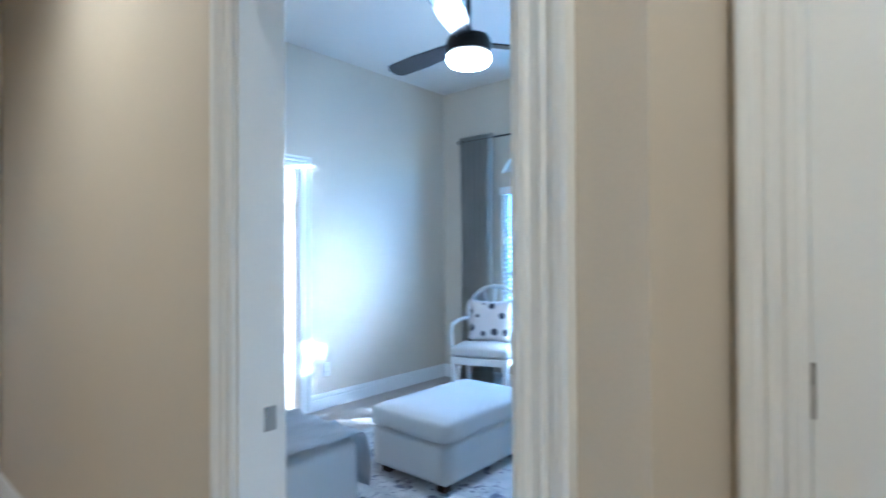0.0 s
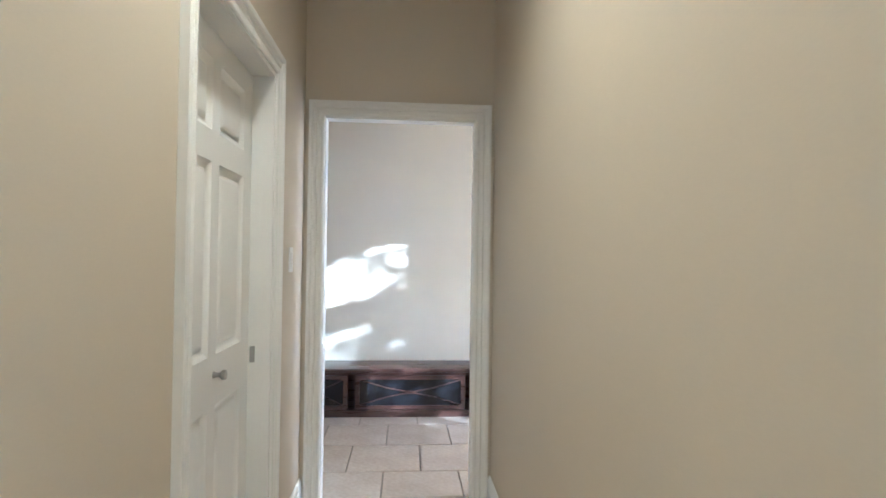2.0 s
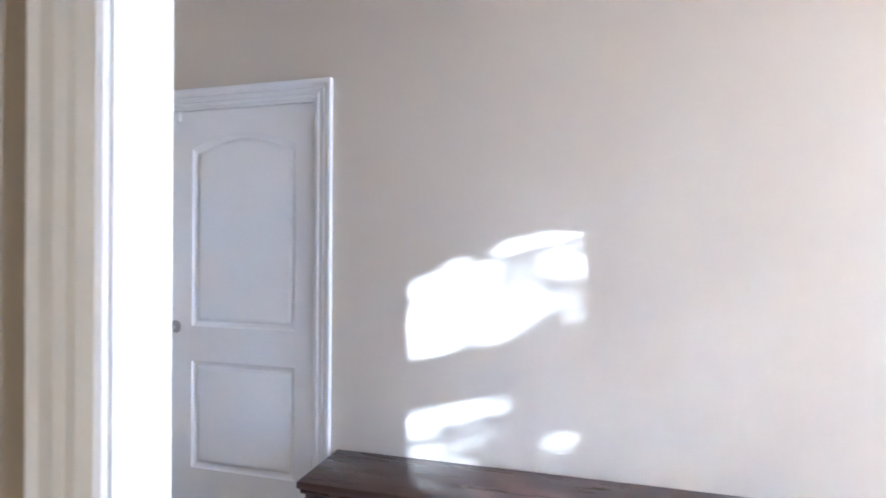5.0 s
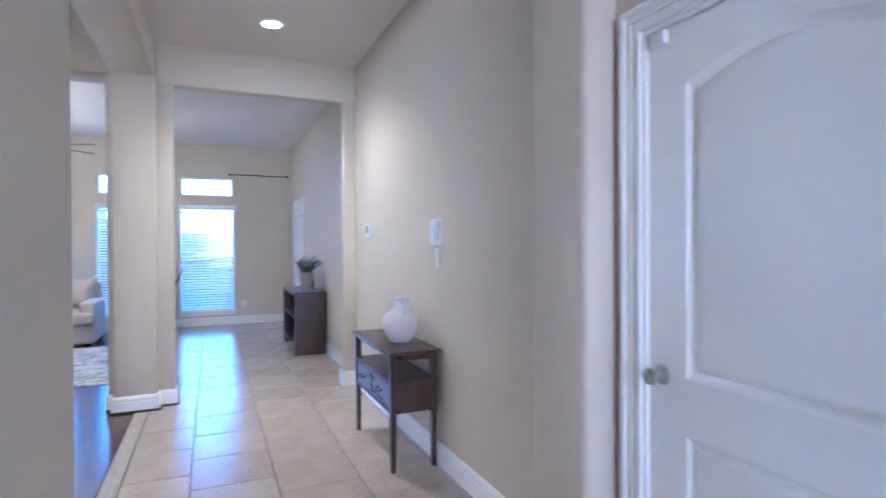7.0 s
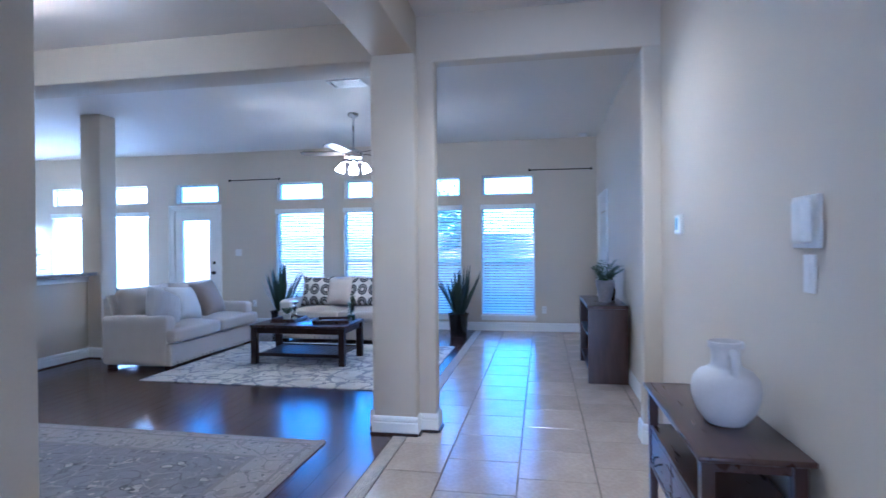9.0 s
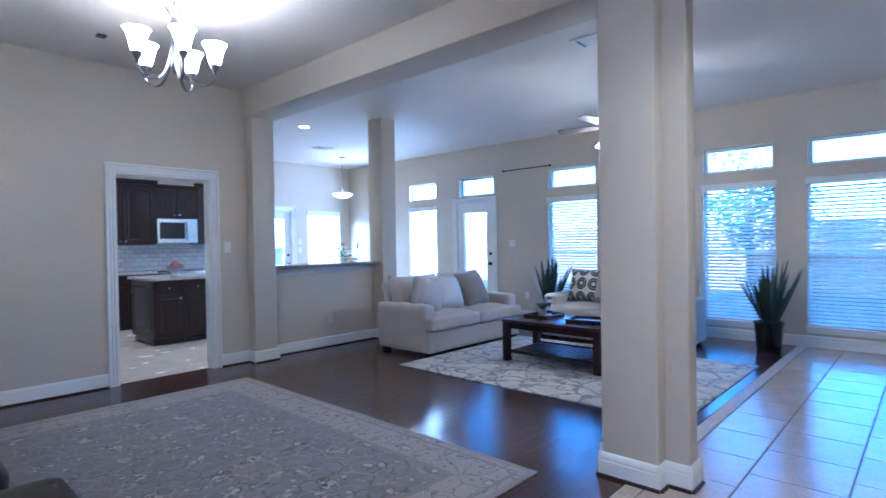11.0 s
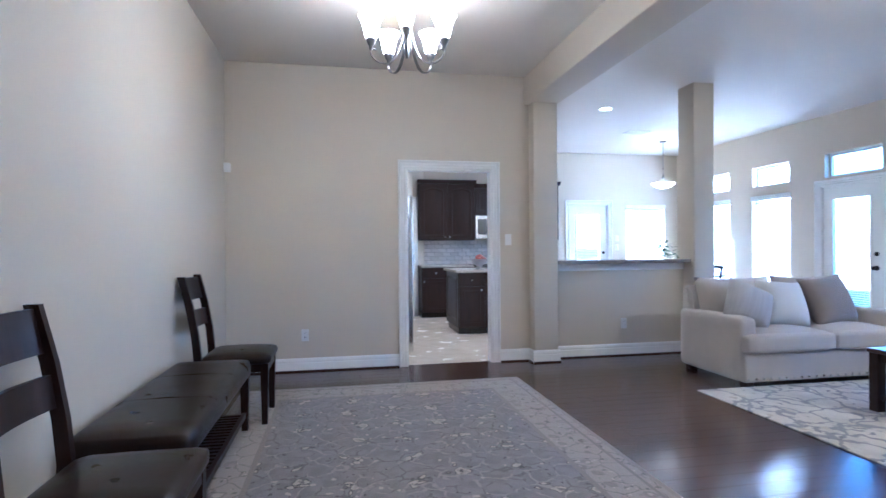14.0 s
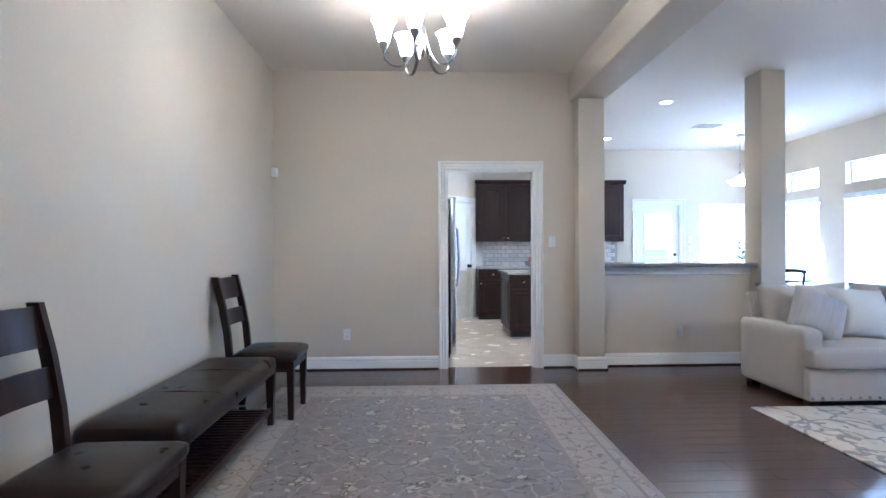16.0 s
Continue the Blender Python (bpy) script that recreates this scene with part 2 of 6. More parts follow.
def tube(bm, pts, radius, n=8, closed_ends=True):
    """A round tube along points; radius is one number or one for each point."""
    pts = [Vector(p) for p in pts]
    rs = radius if isinstance(radius, (list, tuple)) else [radius] * len(pts)
    rings = []
    side = None
    for i, p in enumerate(pts):
        d = (pts[min(i + 1, len(pts) - 1)] - pts[max(i - 1, 0)]).normalized()
        if side is None:
            side = d.orthogonal().normalized()
        side = (side - d * side.dot(d)).normalized()
        up = d.cross(side)
        rings.append([bm.verts.new(p + (side * math.cos(2 * math.pi * k / n) + up * math.sin(2 * math.pi * k / n)) * rs[i]) for k in range(n)])
    for a, b in zip(rings, rings[1:]):
        for k in range(n):
            bm.faces.new((a[k], a[(k + 1) % n], b[(k + 1) % n], b[k]))
    if closed_ends:
        bm.faces.new(rings[0][::-1])
        bm.faces.new(rings[-1])


def sweep(bm, outline, path, closed=False):
    """Sweep an outline of (out, up) pairs along straight runs of (x, y, z, nx, ny, nz, ux, uy, uz)."""
    rings = []
    for x, y, z, nx, ny, nz, ux, uy, uz in path:
        o, nn, uu = Vector((x, y, z)), Vector((nx, ny, nz)), Vector((ux, uy, uz))
        rings.append([bm.verts.new(o + nn * a + uu * b) for a, b in outline])
    k = len(outline)
    for a, b in zip(rings, rings[1:]):
        for i in range(k):
            bm.faces.new((a[i], a[(i + 1) % k], b[(i + 1) % k], b[i]))
    bm.faces.new(rings[0])
    bm.faces.new(rings[-1][::-1])


def wall(name, axis, c0, c1, a0, a1, z0, z1, openings=(), mat=None, label="beige painted plaster wall"):
    """A wall that runs along axis, thick from c0 to c1, with openings (a0, a1, z0, z1) right through it."""
    bm = bmesh.new()
    cuts = sorted({a0, a1, *(v for o in openings for v in o[:2])})
    for p, q in zip(cuts, cuts[1:]):
        mid = (p + q) / 2
        gaps = sorted((o[2], o[3]) for o in openings if o[0] < mid < o[1])
        z = z0
        for g0, g1 in gaps + [(z1, z1)]:
            if g0 > z + 1e-4:
                if axis == "x":
                    add_box(bm, p, q, c0, c1, z, g0)
                else:
                    add_box(bm, c0, c1, p, q, z, g0)
            z = g1
    bmesh.ops.remove_doubles(bm, verts=bm.verts[:], dist=1e-5)
    return tagged(part(name, bm, mat or WALL), label, "wall", kind="structure")


H = 3.04

# ---- large structure ----
# back wall windows: (y0, y1); each has a transom above
BACKWIN = [(0.945, 1.80), (2.12, 2.97), (3.29, 4.13), (4.50, 5.365), (7.88, 8.65), (9.15, 9.92)]
WZ0, WZ1, TZ0, TZ1 = 0.24, 1.98, 2.17, 2.49
BX = 10.454
back_open = [(a, b, WZ0, WZ1) for a, b in BACKWIN] + [(a + 0.02, b - 0.02, TZ0, TZ1) for a, b in BACKWIN]
back_open += [(6.49, 7.355, 0.0, 2.045), (6.475, 7.29, 2.16, 2.50)]
wall("wall_back", "y", BX, BX + 0.15, -0.13, 10.80, 0, H, back_open)
wall("wall_south", "x", -0.13, 0.0, -4.45, BX, 0, H, [(1.128, 2.006, 0, 2.045)])
wall("wall_foyer_north", "x", 1.775, 1.85, -4.45, 0.60, 0, H, [(-0.457, 0.342, 0, 2.036), (-2.495, -1.60, 0, 2.04)])
wall("wall_foyer_corner", "x", 1.73, 1.85, 0.60, 2.669, 0, H)
FRONTX = -4.32
wall("wall_foyer_west", "y", FRONTX - 0.13, FRONTX, 0, 1.775, 0, H, [(0.40, 1.36, 0, 2.04), (0.40, 1.36, 2.14, 2.70)])
wall("wall_corridor_west", "y", -0.68, -0.56, 1.85, 5.39, 0, H, [(4.42, 5.21, 0, 2.04)])
wall("wall_corridor_return", "x", 5.27, 5.39, -4.45, -0.68, 0, H)
wall("wall_closet_west", "y", -1.07, -0.95, 5.39, 6.7, 0, H, [(5.49, 6.25, 0, 2.04)])
wall("wall_corridor_east", "y", 0.45, 0.57, 1.85, 6.7, 0, H, [(2.50, 3.33, 0, 2.04)])
wall("wall_corridor_north", "x", 6.7, 6.82, -1.07, 0.57, 0, H)
wall("wall_dining_west", "y", 2.549, 2.669, 1.85, 6.386, 0, H)
wall("wall_kitchen_south", "x", 6.386, 6.506, 2.549, 5.754, 0, H, [(4.428, 5.335, 0, 2.036)])
wall("wall_kitchen_west", "y", 3.58, 3.70, 6.506, 9.80, 0, H)
wall("wall_pantry", "x", 9.80, 9.90, 3.58, 4.45, 0, H)
PANTRY = pose(4.45, 9.80, 0, 0, 0, 45)
wall("wall_pantry_diagonal", "x", 0.0, 0.10, 0.0, 1.15, 0, H, [(0.139, 0.849, 0, 2.04)]).matrix_basis = PANTRY
wall("wall_hall_south", "x", 0.0, 0.045, 2.47, 5.69, 0, H)
wall("wall_north", "x", 10.65, 10.80, 3.58, BX, 0, H, [(8.13, 8.94, 0, 2.04), (9.32, 10.17, 0.24, 2.0)])
wall("half_wall", "x", 6.42, 6.54, 6.022, 7.62, 0, 1.03, label="beige half wall under the breakfast bar")

# office, with an arched window to the front
OX, OSY = -4.32, 1.85
AC, AHW, ASPRING, ARISE = 3.55, 0.95, 2.12, 0.5
arch_bm = bmesh.new()
add_box(arch_bm, OX - 0.13, OX, 1.85, AC - AHW, 0, H)
add_box(arch_bm, OX - 0.13, OX, AC + AHW, 5.27, 0, H)
add_box(arch_bm, OX - 0.13, OX, AC - AHW, AC + AHW, 0, 0.32)
add_box(arch_bm, OX - 0.13, OX, AC - AHW, AC + AHW, 1.95, ASPRING)
AR = (AHW ** 2 + ARISE ** 2) / (2 * ARISE)


def arch_z(y):
    return ASPRING + ARISE - AR + math.sqrt(max(0, AR * AR - (y - AC) ** 2))


steps = 24
for i in range(steps):
    ya, yb = AC - AHW + 2 * AHW * i / steps, AC - AHW + 2 * AHW * (i + 1) / steps
    vs = [arch_bm.verts.new(p) for p in ((OX - 0.13, ya, arch_z(ya)), (OX - 0.13, yb, arch_z(yb)), (OX - 0.13, yb, H), (OX - 0.13, ya, H),
                                         (OX, ya, arch_z(ya)), (OX, yb, arch_z(yb)), (OX, yb, H), (OX, ya, H))]
    for q in ((0, 1, 2, 3), (4, 5, 6, 7), (0, 1, 5, 4), (2, 3, 7, 6)):
        arch_bm.faces.new([vs[k] for k in q])
bmesh.ops.remove_doubles(arch_bm, verts=arch_bm.verts[:], dist=1e-5)
tagged(part("wall_office_west", arch_bm, WALL), "beige office wall with an arched window opening", "wall", kind="structure")

# beams, pillar, columns
PILLAR = WALL


def post(name, boxes, label, bevel=0.012):
    bm = bmesh.new()
    for b in boxes:
        add_box(bm, *b, bevel=bevel, segments=3)
    return tagged(part(name, bm, PILLAR, smooth=40), label, "column", kind="structure")


post("pillar", [(5.59, 5.92, 1.735, 2.05, 0, 2.75)], "square beige plaster pillar between the hall and the living room")
post("pillar_wing", [(5.69, 5.82, 1.61, 1.74, 0, 2.72)], "narrow beige wing of the pillar")
post("pillar_wing_living", [(5.71, 5.80, 2.045, 2.10, 0, 2.76)], "narrow beige wing of the pillar")
post("column_dining", [(5.754, 6.022, 6.25, 6.52, 0, 2.75)], "square beige plaster column beside the kitchen door")
post("column_bar", [(7.62, 7.876, 6.225, 6.51, 0, H)], "square beige plaster column at the end of the bar")
post("pilaster_foyer", [(2.13, 2.47, -0.02, 0.14, 0, H)], "beige plaster pilaster in the entry wall", 0.03)
post("pilaster_hall", [(5.69, 5.82, -0.02, 0.165, 0, 2.71)], "beige plaster pilaster under the hall header")


def beam(name, *d, label):
    bm = bmesh.new()
    add_box(bm, *d, bevel=0.012, segments=3)
    return tagged(part(name, bm, WALL, smooth=40), label, "beam", kind="structure")


beam("beam_hall", 2.60, 5.68, 1.735, 2.05, 2.74, H + 0.02, label="beige plaster beam over the edge of the hall")
beam("beam_living", 5.70, 6.045, 1.74, 6.53, 2.742, H + 0.03, label="beige plaster beam between dining and living room")
beam("header_hall", 5.685, 5.825, -0.02, 1.76, 2.70, H + 0.025, label="beige plaster header across the hall")

# ceiling and floors
bm = bmesh.new()
add_box(bm, -4.5, BX + 0.15, -0.15, 10.82, H, H + 0.12)
tagged(part("ceiling", bm, CEIL), "flat pale painted ceiling", "ceiling", kind="structure")
bm = bmesh.new()
add_box(bm, -4.45, BX + 0.14, -0.14, 10.8, -0.12, -0.012)
floor = tagged(part("floor", bm, GROUT), "concrete floor slab with grout", "floor", kind="structure")


# ---- trim, doors, windows ----
CASING = [(0, 0), (0.011, 0), (0.015, 0.006), (0.015, 0.016), (0.009, 0.021), (0.010, 0.036), (0.016, 0.042), (0.011, 0.049), (0.014, 0.061), (0.023, 0.068), (0.026, 0.078), (0.024, 0.085), (0, 0.085)]
BASE = [(0, 0), (0.016, 0), (0.016, 0.085), (0.012, 0.092), (0.015, 0.104), (0.012, 0.118), (0.006, 0.130), (0, 0.134)]
SHOE = [(0.0165, 0.0), (0.030, 0.0), (0.028, 0.012), (0.0165, 0.016)]


def along(axis, a, c, z):
    return (a, c, z) if axis == "x" else (c, a, z)


def casing(name, axis, plane, side, a0, a1, top, label="white painted door casing", bottom=0.0, sill=False):
    """Moulded trim round an opening a0..a1 in a wall that runs along axis; side is the sign of the wall's normal."""
    n = along(axis, 0, side, 0)
    pts = [(a0, bottom, -1, 0), (a0, top, -1, 1), (a1, top, 1, 1), (a1, bottom, 1, 0)]
    if sill:
        pts = [(a0, bottom, -1, -1), (a0, top, -1, 1), (a1, top, 1, 1), (a1, bottom, 1, -1), (a0, bottom, -1, -1)]
    bm = bmesh.new()
    sweep(bm, CASING, [(*along(axis, a, plane + side * 0.0005, z), *n, *along(axis, da, 0, dz)) for a, z, da, dz in pts])
    return tagged(part(name, bm, TRIM), label, "trim", kind="structure")


def jamb(name, axis, c0, c1, a0, a1, top, label="white painted door jamb"):
    """The lining of an opening, proud of the wall's ends by 3 mm."""
    bm = bmesh.new()
    c0, c1 = c0 - 0.003, c1 + 0.003
    for d in ((a0 - 0.004, a0 + 0.014, 0, top), (a1 - 0.014, a1 + 0.004, 0, top), (a0 + 0.014, a1 - 0.014, top - 0.016, top + 0.004)):
        if axis == "x":
            add_box(bm, d[0], d[1], c0, c1, d[2], d[3])
        else:
            add_box(bm, c0, c1, d[0], d[1], d[2], d[3])
    return tagged(part(name, bm, TRIM), label, "trim", kind="structure")


def baseboard(axis, plane, side, a0, a1, dark=False):
    n = along(axis, 0, side, 0)
    bm = bmesh.new()
    sweep(bm, BASE, [(*along(axis, a, plane + side * 0.0005, 0), *n, 0, 0, 1) for a in (a0, a1)])
    tagged(part("baseboard", bm, TRIM), "white moulded baseboard", "baseboard", kind="structure")
    if dark:
        bm = bmesh.new()
        sweep(bm, SHOE, [(*along(axis, a, plane, 0), *n, 0, 0, 1) for a in (a0, a1)])
        tagged(part("trim", bm, DARKWOOD), "dark wooden shoe moulding along the baseboard", "trim", kind="structure")


def panel_outline(x0, x1, z0, z1, arch, inset=0.0, n=14):
    """Corner points of a panel, its top edge bowed by arch."""
    pts = [(x0 + inset, z0 + inset), (x1 - inset, z0 + inset)]
    if arch:
        pts += [(x1 - inset + (x0 - x1 + 2 * inset) * k / n, z1 - inset - arch + arch * math.sin(math.pi * k / n)) for k in range(n + 1)]
    else:
        pts += [(x1 - inset, z1 - inset), (x0 + inset, z1 - inset)]
    return pts


def sunk_panel(bm, x0, x1, z0, z1, y, arch=0.0, steps=((0, -0.001), (0.006, 0.006), (0.022, 0.003), (0.032, -0.004), (0.055, 0.002))):
    """A moulded and fielded panel on the face y; steps are (inset, height)."""
    loops = [[bm.verts.new((x, y + h, z)) for x, z in panel_outline(x0, x1, z0, z1, arch, inset)] for inset, h in steps]
    for a, b in zip(loops, loops[1:]):
        k = len(a)
        for i in range(k):
            bm.faces.new((a[i], a[(i + 1) % k], b[(i + 1) % k], b[i]))
    bm.faces.new(loops[-1])


PRESSED = ((0.0, 0.0), (0.004, -0.004), (0.020, -0.0135), (0.027, -0.0145), (0.030, -0.012), (0.044, -0.005), (0.050, -0.004))


def door_face(width, height, panels):
    """The front of a leaf at y = 0, with a hole for each pressed panel."""
    bm = bmesh.new()
    edges = []
    for pts in [[(0, 0.008), (width, 0.008), (width, height), (0, height)]] + [panel_outline(*p) for p in panels]:
        vs = [bm.verts.new((x, 0, z)) for x, z in pts]
        edges += [bm.edges.new((vs[k], vs[(k + 1) % len(vs)])) for k in range(len(vs))]
    bmesh.ops.triangle_fill(bm, use_beauty=True, use_dissolve=False, edges=edges, normal=(0, 1, 0))
    rim = [(0, 0.008), (width, 0.008), (width, height), (0, height)]
    for (xa, za), (xb, zb) in zip(rim, rim[1:] + rim[:1]):
        bm.faces.new([bm.verts.new(p) for p in ((xa, 0, za), (xb, 0, zb), (xb, -0.018, zb), (xa, -0.018, za))])
    bmesh.ops.remove_doubles(bm, verts=bm.verts[:], dist=1e-5)
    return bm


def knob(parent, x, y, z, mat=NICKEL, side=1):
    bm = bmesh.new()
    lathe(bm, [(0.0, 0), (0.031, 0), (0.033, 0.004), (0.028, 0.010), (0.012, 0.014), (0.011, 0.032), (0.020, 0.040), (0.028, 0.052), (0.026, 0.062), (0.014, 0.070), (0, 0.071)], 20)
    bmesh.ops.rotate(bm, verts=bm.verts[:], matrix=Matrix.Rotation(radians(-90 if side > 0 else 90), 3, "X"))
    bmesh.ops.translate(bm, verts=bm.verts[:], vec=(x, y, z))
    return part("door_knob", bm, mat, parent, "round satin nickel knob", smooth=40)


def panel_door(name, m, width, height, panels, label, knob_x=None, hinge_x=None, knob_mat=NICKEL):
    """A leaf in its own frame: x across, front at y = 0 facing +y, panels (x0, x1, z0, z1, arch)."""
    ob = empty(name, m, label, "door", kind="structure")
    block("leaf", TRIM, ob, 0, width, -0.035, -0.018, 0.008, height, bevel=0.001)
    part("face", door_face(width, height, panels), TRIM, ob)
    for p in panels:
        bm = bmesh.new()
        sunk_panel(bm, *p[:4], 0.0, p[4], PRESSED)
        part("panel", bm, TRIM, ob, smooth=30)
    if knob_x is not None:
        knob(ob, knob_x, 0.0005, 0.92, knob_mat)
    if hinge_x is not None:
        for z in (0.25, 1.05, 1.82):
            bm = bmesh.new()
            lathe(bm, [(0, z), (0.007, z), (0.007, z + 0.09), (0, z + 0.09)], 10, hinge_x, 0.004)
            part("hinge", bm, NICKEL, ob, smooth=40)
    return ob


# foyer side door with an arched upper panel
casing("trim_side_door", "x", 0.0, 1, 1.128, 2.006, 2.045)
jamb("jamb_side_door", "x", -0.13, 0.0, 1.128, 2.006, 2.045)
panel_door("door_1", pose(1.990, -0.012, 0, 0, 0, 0) @ Matrix.Diagonal((-1, 1, 1, 1)), 0.846, 2.026,
           [(0.150, 0.745, 0.925, 1.905, 0.070), (0.150, 0.745, 0.20, 0.748, 0.0)],
           "closed white two-panel door with an arched top panel", knob_x=0.055, hinge_x=0.848)
sensor = tagged(block("door_sensor", PLASTIC, None, 1.905, 1.955, -0.011, 0.012, 1.975, 2.022, bevel=0.006), "small white alarm contact at the top of a door", "sensor")

# opening between corridor and foyer
casing("trim_corridor", "x", 1.85, 1, -0.457, 0.342, 2.036)
bm = bmesh.new()
for d in ((-0.460, -0.452, 0, 2.034), (0.338, 0.345, 0, 2.034), (-0.452, 0.338, 2.031, 2.039)):
    add_box(bm, d[0], d[1], 1.772, 1.853, d[2], d[3])
tagged(part("jamb_corridor", bm, TRIM), "white painted lining of the corridor opening", "trim", kind="structure")

# corridor closet door, six panels
casing("trim_closet", "y", 0.45, -1, 2.50, 3.33, 2.04)
jamb("jamb_closet", "y", 0.45, 0.57, 2.50, 3.33, 2.04)
six = []
for x0, x1 in ((0.10, 0.365), (0.437, 0.702)):
    six += [(x0, x1, 0.20, 0.80, 0), (x0, x1, 0.97, 1.60, 0), (x0, x1, 1.70, 1.93, 0)]
panel_door("door_2", pose(0.535, 2.514, 0, 0, 0, 90), 0.802, 2.022, six, "closed white six-panel closet door", knob_x=None)
bm = bmesh.new()
lathe(bm, [(0, 0), (0.012, 0), (0.008, 0.01), (0.008, 0.02), (0.017, 0.03), (0.016, 0.04), (0, 0.046)], 16)
bmesh.ops.rotate(bm, verts=bm.verts[:], matrix=Matrix.Rotation(radians(-90), 3, "Y"))
bmesh.ops.translate(bm, verts=bm.verts[:], vec=(0.5345, 2.90, 0.905))
tagged(part("closet_knob", bm, NICKEL, smooth=40), "small round nickel closet knob on a white door", "knob")
tagged(block("strike_plate", NICKEL, None, 0.508, 0.528, 2.513, 2.5165, 0.87, 0.935, bevel=0.001), "brass and nickel strike plate in a door jamb", "strike plate")

# office doorway
casing("trim_office", "y", -0.56, 1, 4.42, 5.21, 2.04)
casing("trim_office_inside", "y", -0.68, -1, 4.42, 5.21, 2.04)
jamb("jamb_office", "y", -0.68, -0.56, 4.42, 5.21, 2.04)
strike = tagged(block("strike_plate", NICKEL, None, -0.655, -0.622, 4.433, 4.4365, 0.885, 0.945, bevel=0.001), "nickel strike plate in a white door jamb", "strike plate")

# recess door beside the office
casing("trim_recess", "y", -0.95, 1, 5.49, 6.25, 2.04)
jamb("jamb_recess", "y", -1.07, -0.95, 5.49, 6.25, 2.04)
panel_door("door_3", pose(-0.965, 6.235, 0, 0, 0, -90), 0.73, 2.022, [(0.12, 0.61, 1.00, 1.86, 0.07), (0.12, 0.61, 0.2, 0.86, 0)],
           "closed white panel door in the corridor", hinge_x=0.732)

# dining to kitchen opening
casing("trim_kitchen", "x", 6.386, -1, 4.428, 5.335, 2.036)
casing("trim_kitchen_inside", "x", 6.506, 1, 4.428, 5.335, 2.036)
jamb("jamb_kitchen", "x", 6.386, 6.506, 4.428, 5.335, 2.036)

# pantry door, in the kitchen's diagonal corner wall
casing("trim_pantry", "x", 0.0, -1, 0.139, 0.849, 2.04).matrix_basis = PANTRY
jamb("jamb_pantry", "x", 0.0, 0.10, 0.139, 0.849, 2.04).matrix_basis = PANTRY
panel_door("door_4", PANTRY @ pose(0.834, 0.02, 0, 0, 0, 180), 0.68, 2.022, [(0.11, 0.57, 1.00, 1.88, 0.07), (0.11, 0.57, 0.2, 0.86, 0)],
           "closed white arched-panel pantry door", knob_x=0.06, knob_mat=BLACKMETAL)

# living room's cased dark doorway, filled by an added leaf; the office's cased opening
casing("trim_living_side", "x", 0.0, 1, 9.10, 9.98, 2.0)
panel_door("door_5", pose(9.98, 0.003, 0, 0, 0, 0) @ Matrix.Diagonal((-1, 0.3, 1, 1)), 0.88, 2.0, [(0.13, 0.75, 1.0, 1.84, 0.0), (0.13, 0.75, 0.2, 0.86, 0)], "white leaf filling a dark doorway in the living room wall")
casing("trim_office_south", "x", 1.85, 1, -2.495, -1.60, 2.04, "white casing of the opening from office to entry")
jamb("jamb_office_south", "x", 1.775, 1.85, -2.495, -1.60, 2.04)

# unseen front door, assumed fully glazed with a transom to light the foyer
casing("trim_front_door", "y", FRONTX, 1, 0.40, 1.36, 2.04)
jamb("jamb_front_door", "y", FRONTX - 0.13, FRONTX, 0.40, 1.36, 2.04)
front = empty("door_7", pose(0, 0, 0), "assumed white front door, unseen, glazed to admit daylight", "door", kind="structure")
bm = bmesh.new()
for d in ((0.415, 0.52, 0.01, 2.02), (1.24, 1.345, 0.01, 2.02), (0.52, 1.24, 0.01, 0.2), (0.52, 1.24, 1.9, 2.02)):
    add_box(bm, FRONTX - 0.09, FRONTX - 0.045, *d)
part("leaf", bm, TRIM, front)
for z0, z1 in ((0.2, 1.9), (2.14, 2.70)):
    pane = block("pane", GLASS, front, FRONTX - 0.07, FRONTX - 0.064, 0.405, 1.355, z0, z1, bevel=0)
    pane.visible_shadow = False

# baseboards
for a in ((-4.32, 1.043, 0), (2.091, 2.13, 0), (5.82, 9.015, 0), (10.065, BX, 0)):
    baseboard("x", 0.0, 1, a[0], a[1])
baseboard("x", 0.045, 1, 2.47, 5.69)
baseboard("x", 0.14, 1, 2.114, 2.486)
baseboard("y", 2.13, -1, 0, 0.14)
baseboard("y", 2.47, 1, 0.045, 0.14)
baseboard("y", 5.69, -1, 0.045, 0.165)
baseboard("x", 0.165, 1, 5.674, 5.836)
for a0, a1 in ((-4.32, -2.58), (-1.515, -0.46), (0.345, 0.6)):
    baseboard("x", 1.775, -1, a0, a1)
baseboard("x", 1.73, -1, 0.6, 2.685)
for a0, a1 in ((1.85, 4.335), (5.296, 5.39)):
    baseboard("y", -0.56, 1, a0, a1)
for a0, a1 in ((1.85, 2.415), (3.415, 6.7)):
    baseboard("y", 0.45, -1, a0, a1)
baseboard("x", 5.39, 1, -0.95, -0.56)
baseboard("y", 2.669, 1, 1.73, 6.386, True)
for a0, a1 in ((2.669, 4.343), (5.420, 5.754)):
    baseboard("x", 6.386, -1, a0, a1, True)
baseboard("x", 6.25, -1, 5.738, 6.038, True)
baseboard("y", 5.754, -1, 6.25, 6.386, True)
baseboard("y", 6.022, 1, 6.25, 6.42, True)
baseboard("x", 6.42, -1, 6.022, 7.62, True)
baseboard("x", 6.225, -1, 7.604, 7.892, True)
baseboard("y", 7.62, -1, 6.225, 6.42, True)
for a0, a1 in ((-0.0, 6.405), (7.44, 10.65)):
    baseboard("y", BX, -1, a0, a1, a0 > 1)
baseboard("y", 5.59, -1, 1.719, 2.066, True)
